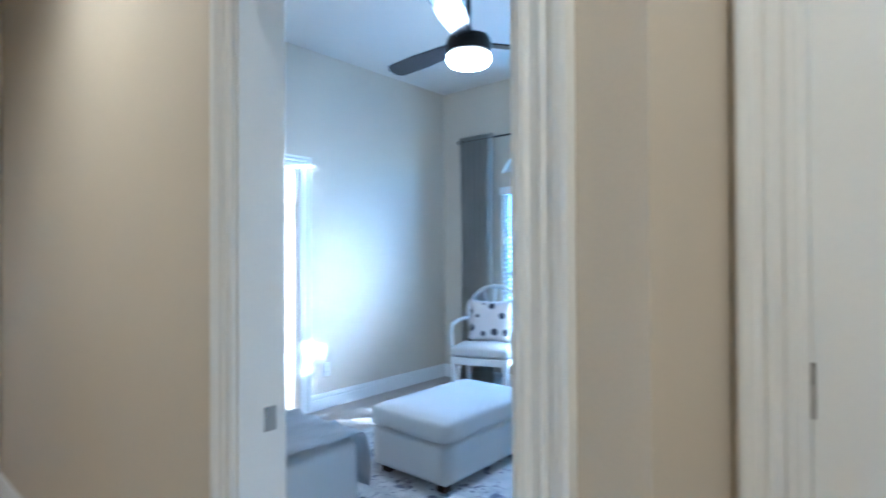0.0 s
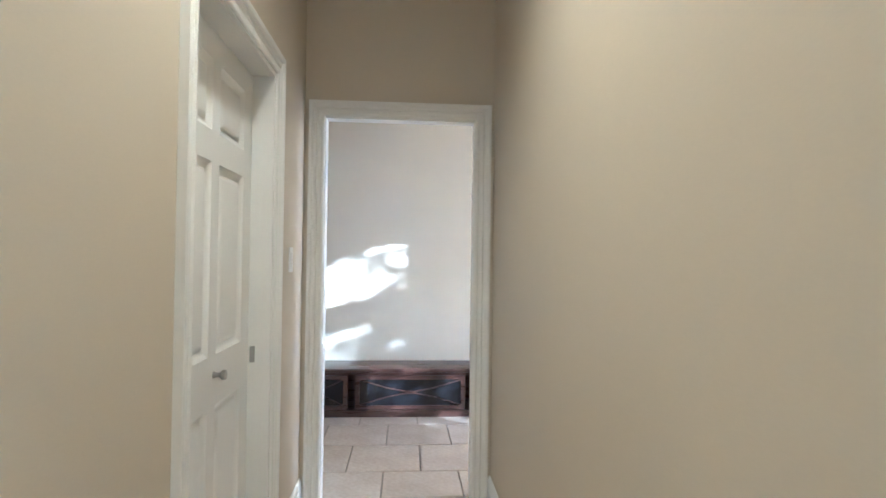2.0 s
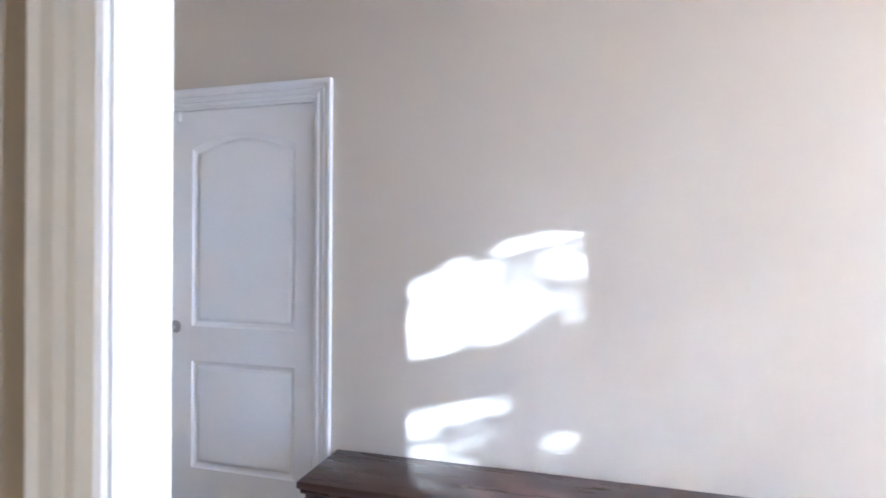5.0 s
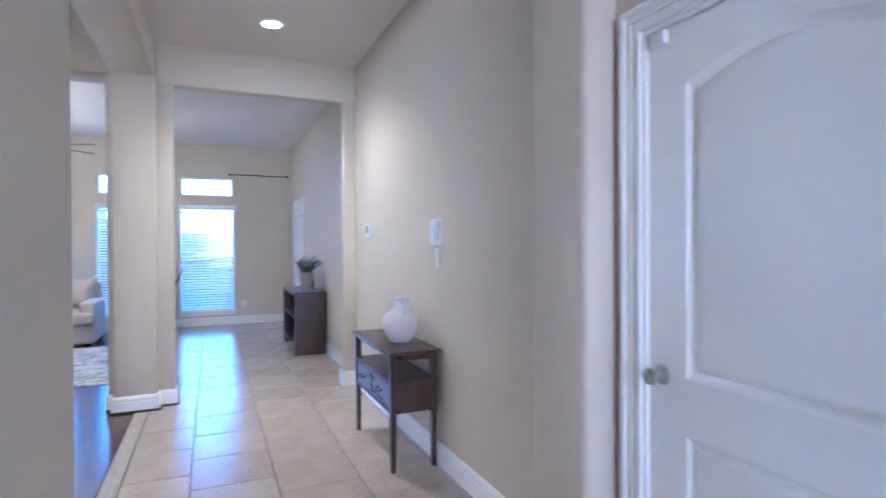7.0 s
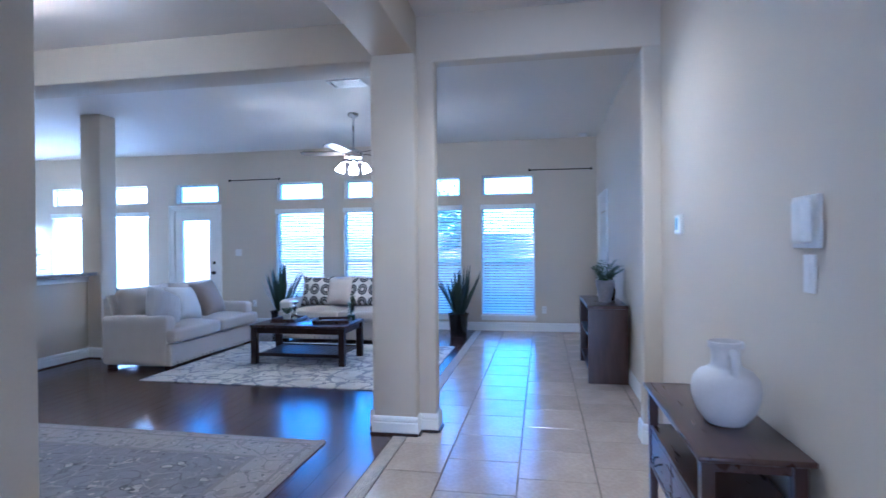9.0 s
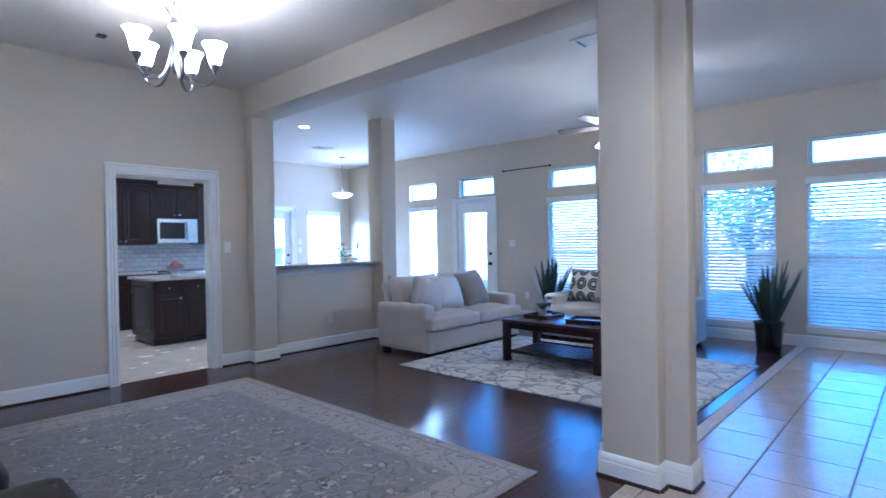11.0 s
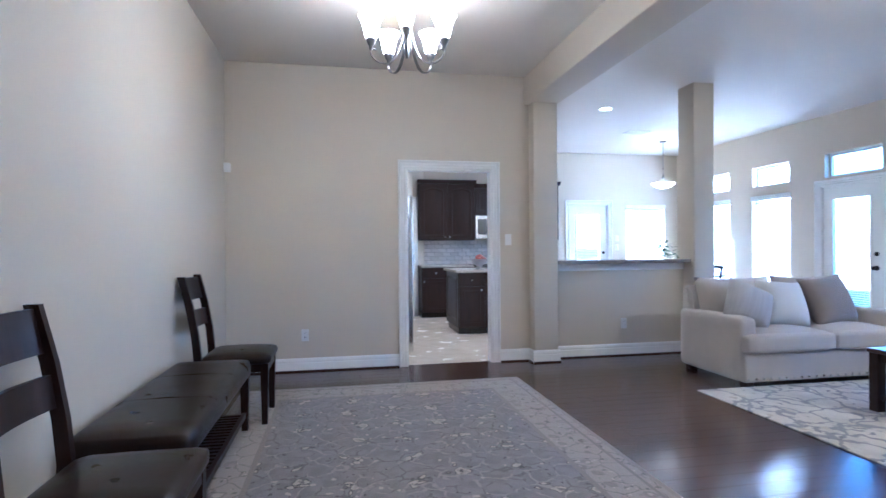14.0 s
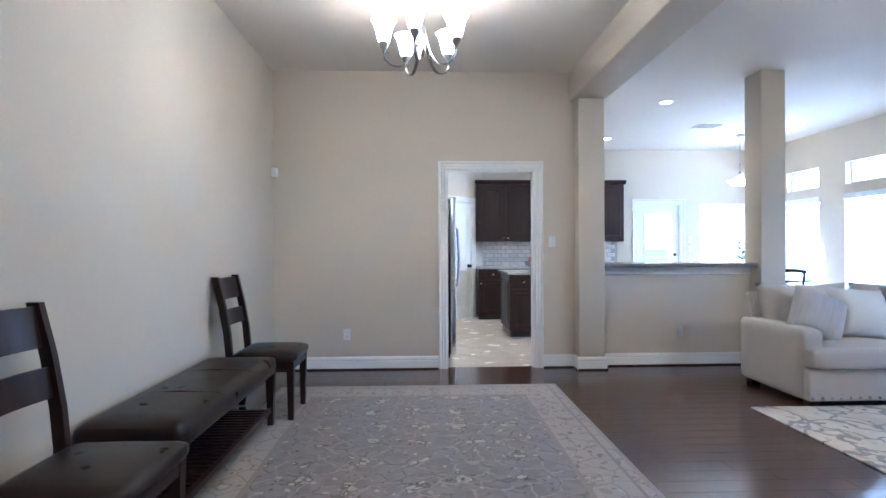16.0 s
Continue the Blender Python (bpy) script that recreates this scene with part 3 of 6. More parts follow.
baseboard("x", 1.735, -1, 5.574, 5.69, True)
baseboard("x", 2.05, 1, 5.574, 5.71, True)
baseboard("y", 5.69, -1, 1.594, 1.735, True)
baseboard("x", 1.61, -1, 5.674, 5.836, True)
baseboard("y", 5.71, -1, 2.05, 2.116, True)
baseboard("x", 1.85, 1, -4.32, -2.58)
baseboard("x", 1.85, 1, -1.515, -0.68)
baseboard("y", OX, 1, 1.85, 5.27)

# windows
FRAMEM = surface("white_vinyl_frame", (0.78, 0.79, 0.79), 0.4, 0.02, 4, 60, 0.02)


def window(name, y0, y1, z0, z1, transom, blinds=True, x=None, face=1, slat_tilt=30):
    """A glazed unit in a wall at x, the room on its -x side, with a valance and a slatted blind."""
    ob = empty(name, pose(0, 0, 0), "white vinyl window with a lowered white slatted blind" if blinds else "small white fixed transom window", "window", kind="structure")
    xo = x + 0.085
    bm = bmesh.new()
    t = 0.035
    for d in ((y0, y0 + t, z0, z1), (y1 - t, y1, z0, z1), (y0 + t, y1 - t, z0, z0 + t), (y0 + t, y1 - t, z1 - t, z1)):
        add_box(bm, xo, xo + 0.05, *d)
    if not transom:
        zm = (z0 + z1) / 2
        add_box(bm, xo + 0.005, xo + 0.045, y0 + t, y1 - t, zm - 0.02, zm + 0.02)
    part("window_frame", bm, FRAMEM, ob)
    pane = block("pane", GLASS, ob, xo + 0.02, xo + 0.026, y0 + t, y1 - t, z0 + t, z1 - t, bevel=0)
    pane.visible_shadow = False
    if blinds:
        sill = block("window_sill", TRIM, ob, x - 0.03, x + 0.084, y0 - 0.02, y1 + 0.02, z0 - 0.022, z0 + 0.004, bevel=0.005)
        block("apron", TRIM, ob, x - 0.016, x - 0.0005, y0 - 0.005, y1 + 0.005, z0 - 0.075, z0 - 0.023, bevel=0.004)
        block("valance", BLINDM, ob, x - 0.022, x + 0.045, y0 - 0.012, y1 + 0.012, z1 - 0.035, z1 + 0.045, bevel=0.006)
        bm = bmesh.new()
        pitch, w = 0.044, 0.05
        ca, sa = math.cos(radians(slat_tilt)) * w / 2, math.sin(radians(slat_tilt)) * w / 2
        z = z0 + 0.03
        while z < z1 - 0.05:
            vs = [bm.verts.new(p) for p in ((x + 0.04 - ca, y0 + 0.008, z - sa), (x + 0.04 + ca, y0 + 0.008, z + sa), (x + 0.04 + ca, y1 - 0.008, z + sa), (x + 0.04 - ca, y1 - 0.008, z - sa))]
            us = [bm.verts.new(v.co + Vector((0, 0, 0.003))) for v in vs]
            bm.faces.new(vs)
            bm.faces.new(us[::-1])
            for i in range(4):
                bm.faces.new((vs[i], vs[(i + 1) % 4], us[(i + 1) % 4], us[i]))
            z += pitch
        for yy in (y0 + 0.15, y1 - 0.15):
            add_box(bm, x + 0.0395, x + 0.0405, yy - 0.004, yy + 0.004, z0 + 0.02, z1 - 0.04)
        tagged(part("slats", bm, BLINDM, ob), kind="stuff")
        block("bottom_rail", BLINDM, ob, x + 0.02, x + 0.06, y0 + 0.008, y1 - 0.008, z0 + 0.006, z0 + 0.024, bevel=0.003)
    return ob


for i, (a, b) in enumerate(BACKWIN):
    window(f"window_{i + 1}", a, b, WZ0, WZ1, False, x=BX, slat_tilt=55 if a > 7 else 30)
    window(f"window_{i + 11}", a + 0.02, b - 0.02, TZ0, TZ1, True, blinds=False, x=BX)
window("window_17", 6.475, 7.29, 2.16, 2.50, True, blinds=False, x=BX)

# glazed back door
casing("trim_back_door", "y", BX, -1, 6.49, 7.355, 2.045)
jamb("jamb_back_door", "y", BX, BX + 0.15, 6.49, 7.355, 2.045)


def glazed_door(name, m, width, height, label, slat=0.003):
    ob = empty(name, m, label, "door", kind="structure")
    bm = bmesh.new()
    for d in ((0, 0.15, 0.01, height), (width - 0.15, width, 0.01, height), (0.15, width - 0.15, 0.01, 0.26), (0.15, width - 0.15, height - 0.17, height)):
        add_box(bm, d[0], d[1], -0.045, 0, d[2], d[3])
    part("leaf", bm, TRIM, ob)
    bm = bmesh.new()
    for d in ((0.13, 0.155, 0.24, height - 0.15), (width - 0.155, width - 0.13, 0.24, height - 0.15), (0.155, width - 0.155, 0.24, 0.265), (0.155, width - 0.155, height - 0.175, height - 0.15)):
        add_box(bm, d[0], d[1], 0.0, 0.012, d[2], d[3])
    part("glazing_bead", bm, TRIM, ob)
    p = block("pane", GLASS, ob, 0.15, width - 0.15, -0.026, -0.02, 0.26, height - 0.17, bevel=0)
    p.visible_shadow = False
    bm = bmesh.new()
    z = 0.30
    while z < height - 0.2:
        add_box(bm, 0.155, width - 0.155, -0.017, -0.004, z, z + slat)
        z += 0.03
    tagged(part("slats", bm, BLINDM, ob), kind="stuff")
    knob(ob, 0.07, 0.0005, 0.92, BLACKMETAL)
    bm = bmesh.new()
    lathe(bm, [(0, 0), (0.028, 0), (0.028, 0.012), (0.012, 0.014), (0.01, 0.02), (0, 0.02)], 18)
    bmesh.ops.rotate(bm, verts=bm.verts[:], matrix=Matrix.Rotation(radians(-90), 3, "X"))
    bmesh.ops.translate(bm, verts=bm.verts[:], vec=(0.07, 0.0005, 1.10))
    part("deadbolt", bm, BLACKMETAL, ob, smooth=40)
    return ob


glazed_door("door_8", pose(BX + 0.03, 6.505, 0, 0, 0, 90), 0.835, 2.028, "closed white glazed back door with a dark knob")

# breakfast nook's north wall: door and window
casing("trim_nook_door", "x", 10.65, -1, 8.13, 8.94, 2.04)
jamb("jamb_nook_door", "x", 10.65, 10.8, 8.13, 8.94, 2.04)
glazed_door("door_9", pose(8.926, 10.69, 0, 0, 0, 180), 0.782, 2.022, "closed white glazed door in the breakfast nook", 0.019)
nook_win = window("window_18", -10.17, -9.32, 0.24, 2.0, False, x=0.0, slat_tilt=60)
nook_win.matrix_basis = pose(0, 10.65, 0, 0, 0, 90)

# office arched window
off = empty("window_19", pose(0, 0, 0), "tall white office window with an arched top light", "window", kind="structure")
bm = bmesh.new()
xa, xb = OX - 0.11, OX - 0.06
ya, yb = AC - AHW, AC + AHW
for d in ((ya, ya + 0.04, 0.32, 1.95), (yb - 0.04, yb, 0.32, 1.95), (ya + 0.04, yb - 0.04, 0.32, 0.36), (ya + 0.04, yb - 0.04, 1.91, 1.95),
          (AC - 0.03, AC + 0.03, 0.36, 1.91), (ya + 0.04, AC - 0.03, 1.10, 1.14), (AC + 0.03, yb - 0.04, 1.10, 1.14), (ya + 0.01, yb - 0.01, ASPRING, ASPRING + 0.035)):
    add_box(bm, xa, xb, *d)
for i in range(steps):
    p, q = ya + 2 * AHW * i / steps, ya + 2 * AHW * (i + 1) / steps
    zp, zq = arch_z(p), arch_z(q)
    vs = [bm.verts.new(v) for v in ((xb, p, max(ASPRING, zp - 0.045)), (xb, q, max(ASPRING, zq - 0.045)), (xb, q, zq), (xb, p, zp), (xa, p, max(ASPRING, zp - 0.045)), (xa, q, max(ASPRING, zq - 0.045)))]
    bm.faces.new(vs[:4])
    bm.faces.new((vs[0], vs[1], vs[5], vs[4]))
part("window_frame", bm, FRAMEM, off)
p = block("pane", GLASS, off, OX - 0.09, OX - 0.084, ya + 0.03, yb - 0.03, 0.35, 1.92, bevel=0)
p.visible_shadow = False
block("window_sill", TRIM, off, OX - 0.058, OX + 0.04, ya - 0.02, yb + 0.02, 0.296, 0.324, bevel=0.005)
block("valance", BLINDM, off, OX - 0.045, OX + 0.024, ya - 0.01, yb + 0.01, 1.90, 1.975, bevel=0.006)
slat_bm = bmesh.new()
w = AHW - 0.01
vs = [slat_bm.verts.new(v) for v in ((-0.025, -w, 0.004), (0.025, -w, -0.004), (0.025, w, -0.004), (-0.025, w, 0.004))]
us = [slat_bm.verts.new(v.co + Vector((0, 0, 0.003))) for v in vs]
slat_bm.faces.new(vs)
slat_bm.faces.new(us[::-1])
for i in range(4):
    slat_bm.faces.new((vs[i], vs[(i + 1) % 4], us[(i + 1) % 4], us[i]))
slat_mesh = solid("slat", slat_bm, BLINDM)
z = 0.35
while z < 1.89:
    s = new("slat", slat_mesh)
    s.parent = off
    s.location = (OX - 0.02, AC, z)
    z += 0.046


# ---- floors: pieces ----
def tile_mesh(name, w, d, mat, h=0.012, bev=0.003):
    bm = bmesh.new()
    add_box(bm, -w / 2, w / 2, -d / 2, d / 2, -h, 0)
    bmesh.ops.bevel(bm, geom=[e for e in bm.edges if all(v.co.z > -0.001 for v in e.verts)], offset=bev, segments=1, affect="EDGES")
    return solid(name, bm, mat)


# ---- things ----
def pillow_bm(w, h, t, cuts=12, pinch=0.10):
    """A stuffed square pillow lying in x, z with its thickness along y."""
    bm = bmesh.new()
    n = cuts
    for side in (-1, 1):
        grid = []
        for i in range(n + 1):
            row = []
            for j in range(n + 1):
                u, v = 2 * i / n - 1, 2 * j / n - 1
                bulge = max(0.0, (1 - abs(u) ** 2.6) * (1 - abs(v) ** 2.6)) ** 0.5
                x = u * w / 2 * (1 - pinch * (1 - abs(v) ** 2) * abs(u) ** 3)
                z = v * h / 2 * (1 - pinch * (1 - abs(u) ** 2) * abs(v) ** 3)
                row.append(bm.verts.new((x, side * (0.004 + t / 2 * bulge), z)))
            grid.append(row)
        for i in range(n):
            for j in range(n):
                q = (grid[i][j], grid[i + 1][j], grid[i + 1][j + 1], grid[i][j + 1])
                bm.faces.new(q if side < 0 else q[::-1])
    bmesh.ops.remove_doubles(bm, verts=bm.verts[:], dist=0.009)
    return bm


def pad_bm(x0, x1, y0, y1, z0, z1, r=0.05, crown=0.03, cuts=8):
    """A seat pad: rounded box whose top is slightly crowned."""
    bm = bmesh.new()
    add_box(bm, x0, x1, y0, y1, z0, z1)
    bmesh.ops.subdivide_edges(bm, edges=bm.edges[:], cuts=cuts, use_grid_fill=True)
    c = Vector(((x0 + x1) / 2, (y0 + y1) / 2, (z0 + z1) / 2))
    hx, hy, hz = (x1 - x0) / 2, (y1 - y0) / 2, (z1 - z0) / 2
    for v in bm.verts:
        d = v.co - c
        core = Vector((max(-hx + r, min(hx - r, d.x)), max(-hy + r, min(hy - r, d.y)), max(-hz + r, min(hz - r, d.z))))
        off = d - core
        if off.length > r:
            d = core + off.normalized() * r
        u, w = d.x / hx, d.y / hy
        d.z += crown * (d.z > 0) * max(0, (1 - u * u) * (1 - w * w))
        v.co = c + d
    return bm


def profile_bm(outline, x0, x1):
    """A (y, z) outline drawn out from x0 to x1."""
    bm = bmesh.new()
    a = [bm.verts.new((x0, y, z)) for y, z in outline]
    b = [bm.verts.new((x1, y, z)) for y, z in outline]
    k = len(outline)
    for i in range(k):
        bm.faces.new((a[i], a[(i + 1) % k], b[(i + 1) % k], b[i]))
    bm.faces.new(a[::-1])
    bm.faces.new(b)
    return bm


# --- sofas: width along x, faces -y, origin at the floor under the front left corner
def sofa(m, width, label):
    ob = empty("sofa", m, label, "sofa", "living room sofas")
    D = 0.95
    aw = 0.19
    block("base", LINEN, ob, 0.02, width - 0.02, 0.05, D - 0.03, 0.05, 0.30, bevel=0.02, segments=3, smooth=50)
    for x0 in (0.0, width - aw):
        bm = pad_bm(x0, x0 + aw, 0.10, D - 0.02, 0.045, 0.60, 0.05, 0.0, 12)
        part("arm", bm, LINEN, ob, smooth=180)
    bm = profile_bm([(D - 0.24, 0.28), (D - 0.02, 0.28), (D, 0.80), (D - 0.06, 0.84), (D - 0.12, 0.80)], 0.04, width - 0.04)
    bmesh.ops.bevel(bm, geom=bm.edges[:], offset=0.03, segments=3, affect="EDGES")
    part("backrest", bm, LINEN, ob, smooth=60)
    n = 2
    cw = (width - 2 * aw) / n
    for i in range(n):
        x0 = aw + i * cw
        part("seat_cushion", pad_bm(x0 + 0.004 - (0.17 if i == 0 else 0), x0 + cw - 0.004 + (0.17 if i == n - 1 else 0), 0.0, 0.135, 0.30, 0.46, 0.045, 0.0), LINEN, ob, smooth=180)
        part("seat_cushion_back", pad_bm(x0 + 0.004, x0 + cw - 0.004, 0.05, 0.72, 0.295, 0.465, 0.05, 0.035), LINEN, ob, smooth=180)
        bm = pillow_bm(cw + 0.12, 0.48, 0.34)
        part("back_cushion", bm, LINEN, ob, smooth=180, at=pose(x0 + cw / 2 + (0.07 if i else -0.07), 0.735, 0.68, -13, 0, 0))
    for x in (0.09, width - 0.09):
        for y in (0.12, D - 0.10):
            bm = bmesh.new()
            add_box(bm, x - 0.04, x + 0.04, y - 0.04, y + 0.04, 0, 0.052, bevel=0.006)
            part("leg", bm, DARKWOOD, ob)
    bm = bmesh.new()
    x = 0.05
    while x < width - 0.03:
        ball = bmesh.ops.create_uvsphere(bm, u_segments=8, v_segments=5, radius=0.011)
        bmesh.ops.translate(bm, verts=ball["verts"], vec=(x, 0.048, 0.08))
        x += 0.075
    tagged(part("nailheads", bm, NICKEL, ob, "row of round metal nailheads", smooth=180), kind="stuff")
    return ob


sofa(pose(7.10, 4.83, 0), 1.82, "beige linen loveseat with nailhead trim beside the bar wall")
sofa(pose(8.95, 4.60, 0, 0, 0, -90), 1.85, "beige linen loveseat under the back windows")


def pillow(m, w, t, mat, label):
    return tagged(part("throw_pillow", pillow_bm(w, w, t), mat, smooth=180, at=m), label, "pillow", "throw pillows")


STRIPE = surface("pale_grey_stripe_cloth", (0.50, 0.48, 0.47), 0.9, 0.14, 3, 300, 0.5, stretch=(14, 1, 1))
pillow(pose(7.44, 5.22, 0.665, -28, 24, -16), 0.44, 0.24, STRIPE, "pale grey striped pillow leaning on a beige sofa")
pillow(pose(7.82, 5.24, 0.675, -26, 5, -4), 0.46, 0.25, WHITECLOTH, "white textured pillow leaning on a beige sofa")
pillow(pose(8.34, 5.26, 0.685, -24, -4, 4), 0.50, 0.25, TAUPE, "plain taupe pillow leaning on a beige sofa")


def medallion_cloth():
    m, n, l, b = material("medallion_cloth")
    tc = n.new("ShaderNodeTexCoord")
    mp = n.new("ShaderNodeMapping")
    mp.inputs["Scale"].default_value = (6.2, 0.001, 5.2)
    l.new(tc.outputs["Object"], mp.inputs["Vector"])
    vo = n.new("ShaderNodeTexVoronoi")
    vo.inputs["Randomness"].default_value = 0.0
    vo.inputs["Scale"].default_value = 1.0
    l.new(mp.outputs[0], vo.inputs["Vector"])
    r = ramp(n, [(0.0, (0.62, 0.58, 0.52)), (0.12, (0.62, 0.58, 0.52)), (0.14, (0.03, 0.03, 0.035)), (0.26, (0.03, 0.03, 0.035)), (0.28, (0.45, 0.42, 0.38)), (0.34, (0.04, 0.04, 0.045)), (0.43, (0.04, 0.04, 0.045)), (0.46, (0.64, 0.61, 0.55))])
    r.color_ramp.interpolation = "LINEAR"
    l.new(vo.outputs["Distance"], r.inputs["Fac"])
    l.new(r.outputs[0], b.inputs["Base Color"])
    b.inputs["Roughness"].default_value = 0.9
    return m


MEDAL = medallion_cloth()
for y, mat, lab in ((4.16, MEDAL, "black and cream medallion pillow on a beige sofa"), (3.78, LINEN, "plain beige pillow on a beige sofa"), (3.42, MEDAL, "black and cream medallion pillow on a beige sofa")):
    pillow(pose(9.42, y, 0.70, -22, 0, -90), 0.46, 0.22, mat, lab)


# --- chairs and bench of the dining room (local: faces +x, back at x = 0)
def dining_chair(m, label):
    ob = empty("dining_chair", m, label, "chair", "dining chairs")
    W = 0.46
    for y in (0.03, W - 0.03):
        bm = bmesh.new()
        pts = [(-0.045, y, 0), (-0.012, y, 0.25), (0.0, y, 0.46), (-0.015, y, 0.62), (-0.05, y, 0.82), (-0.10, y, 1.02)]
        for p, q in zip(pts, pts[1:]):
            vs = []
            for (x, yy, z), w in ((p, 0.024), (q, 0.024)):
                vs += [bm.verts.new((x + dx, yy + dy, z)) for dx, dy in ((-w, -0.016), (w, -0.016), (w, 0.016), (-w, 0.016))]
            for i in range(4):
                bm.faces.new((vs[i], vs[(i + 1) % 4], vs[4 + (i + 1) % 4], vs[4 + i]))
            if p is pts[0]:
                bm.faces.new(vs[:4])
            if q is pts[-1]:
                bm.faces.new(vs[4:])
        bmesh.ops.remove_doubles(bm, verts=bm.verts[:], dist=1e-4)
        part("back_post", bm, DARKWOOD, ob, smooth=35)
    for z0, z1, x0, x1 in ((0.85, 1.005, -0.067, -0.097), (0.66, 0.775, -0.029, -0.046)):
        bm = bmesh.new()
        n = 8
        rows = []
        for i in range(n + 1):
            y = 0.04 + (W - 0.08) * i / n
            bow = -0.022 * math.sin(math.pi * i / n)
            rows.append([bm.verts.new((x + bow + t, y, z)) for x, z, t in ((x0, z0, 0.009), (x1, z1, 0.009), (x1, z1, -0.009), (x0, z0, -0.009))])
        for a, b in zip(rows, rows[1:]):
            for i in range(4):
                bm.faces.new((a[i], a[(i + 1) % 4], b[(i + 1) % 4], b[i]))
        bm.faces.new(rows[0])
        bm.faces.new(rows[-1][::-1])
        part("back_slat", bm, DARKWOOD, ob, smooth=35)
    for y in (0.035, W - 0.035):
        bm = bmesh.new()
        t, b = 0.026, 0.018
        x = 0.43
        vs = [bm.verts.new((x + dx * b, y + dy * b, 0)) for dx, dy in ((-1, -1), (1, -1), (1, 1), (-1, 1))] + [bm.verts.new((x + dx * t, y + dy * t, 0.42)) for dx, dy in ((-1, -1), (1, -1), (1, 1), (-1, 1))]
        for i in range(4):
            bm.faces.new((vs[i], vs[(i + 1) % 4], vs[4 + (i + 1) % 4], vs[4 + i]))
        bm.faces.new(vs[:4])
        bm.faces.new(vs[4:])
        part("leg", bm, DARKWOOD, ob)
    bm = bmesh.new()
    add_box(bm, 0.02, 0.44, 0.02, 0.045, 0.36, 0.42)
    add_box(bm, 0.02, 0.44, W - 0.045, W - 0.02, 0.36, 0.42)
    add_box(bm, 0.43, 0.452, 0.046, W - 0.046, 0.36, 0.42)
    add_box(bm, 0.0, 0.019, 0.046, W - 0.046, 0.36, 0.42)
    part("seat_frame", bm, DARKWOOD, ob)
    part("seat", pad_bm(0.02, 0.475, -0.008, W + 0.008, 0.410, 0.482, 0.034, 0.020), LEATHER, ob, "padded dark brown leather seat", smooth=180)
    return ob


dining_chair(pose(2.81, 4.74, 0.012), "dark wooden ladder-back chair with padded leather seat near a corner")
dining_chair(pose(2.81, 2.58, 0.012), "dark wooden ladder-back chair with padded leather seat beside the bench")


def bench(m):
    ob = empty("bench", m, "dark wooden bench with a tufted leather top and a slatted shelf", "bench")
    L, W = 1.47, 0.455
    for x in (0.03, W - 0.03):
        for y in (0.03, L - 0.03):
            bm = bmesh.new()
            t, b = 0.028, 0.019
            vs = [bm.verts.new((x + dx * b, y + dy * b, 0)) for dx, dy in ((-1, -1), (1, -1), (1, 1), (-1, 1))] + [bm.verts.new((x + dx * t, y + dy * t, 0.38)) for dx, dy in ((-1, -1), (1, -1), (1, 1), (-1, 1))]
            for i in range(4):
                bm.faces.new((vs[i], vs[(i + 1) % 4], vs[4 + (i + 1) % 4], vs[4 + i]))
            bm.faces.new(vs[:4])
            bm.faces.new(vs[4:])
            part("leg", bm, DARKWOOD, ob)
    part("seat_pad", pad_bm(-0.015, W + 0.015, -0.015, L + 0.015, 0.345, 0.478, 0.055, 0.010, 16), LEATHER, ob, "padded dark leather top", smooth=180)
    for i in (1, 2):
        bm = bmesh.new()
        tube(bm, [(0.0, L * i / 3, 0.462), (0.03, L * i / 3, 0.479), (W / 2, L * i / 3, 0.4885), (W - 0.03, L * i / 3, 0.479), (W, L * i / 3, 0.462)], 0.0035, 6)
        part("seam", bm, LEATHER, ob, smooth=60)
    for x in (0.02, W - 0.045):
        block("shelf_rail", DARKWOOD, ob, x, x + 0.025, 0.055, L - 0.055, 0.085, 0.125)
    y = 0.08
    while y < L - 0.08:
        block("slat", DARKWOOD, ob, 0.046, W - 0.046, y, y + 0.028, 0.10, 0.115, bevel=0.002, segments=1)
        y += 0.052
    return ob


bench(pose(2.702, 3.23, 0.012))


# --- tables
def turned_leg(parent, x, y, h, mat, t=0.02, b=0.014):
    bm = bmesh.new()
    vs = [bm.verts.new((x + dx * b, y + dy * b, 0)) for dx, dy in ((-1, -1), (1, -1), (1, 1), (-1, 1))] + [bm.verts.new((x + dx * t, y + dy * t, h)) for dx, dy in ((-1, -1), (1, -1), (1, 1), (-1, 1))]
    for i in range(4):
        bm.faces.new((vs[i], vs[(i + 1) % 4], vs[4 + (i + 1) % 4], vs[4 + i]))
    bm.faces.new(vs[:4])
    bm.faces.new(vs[4:])
    return part("leg", bm, mat, parent)


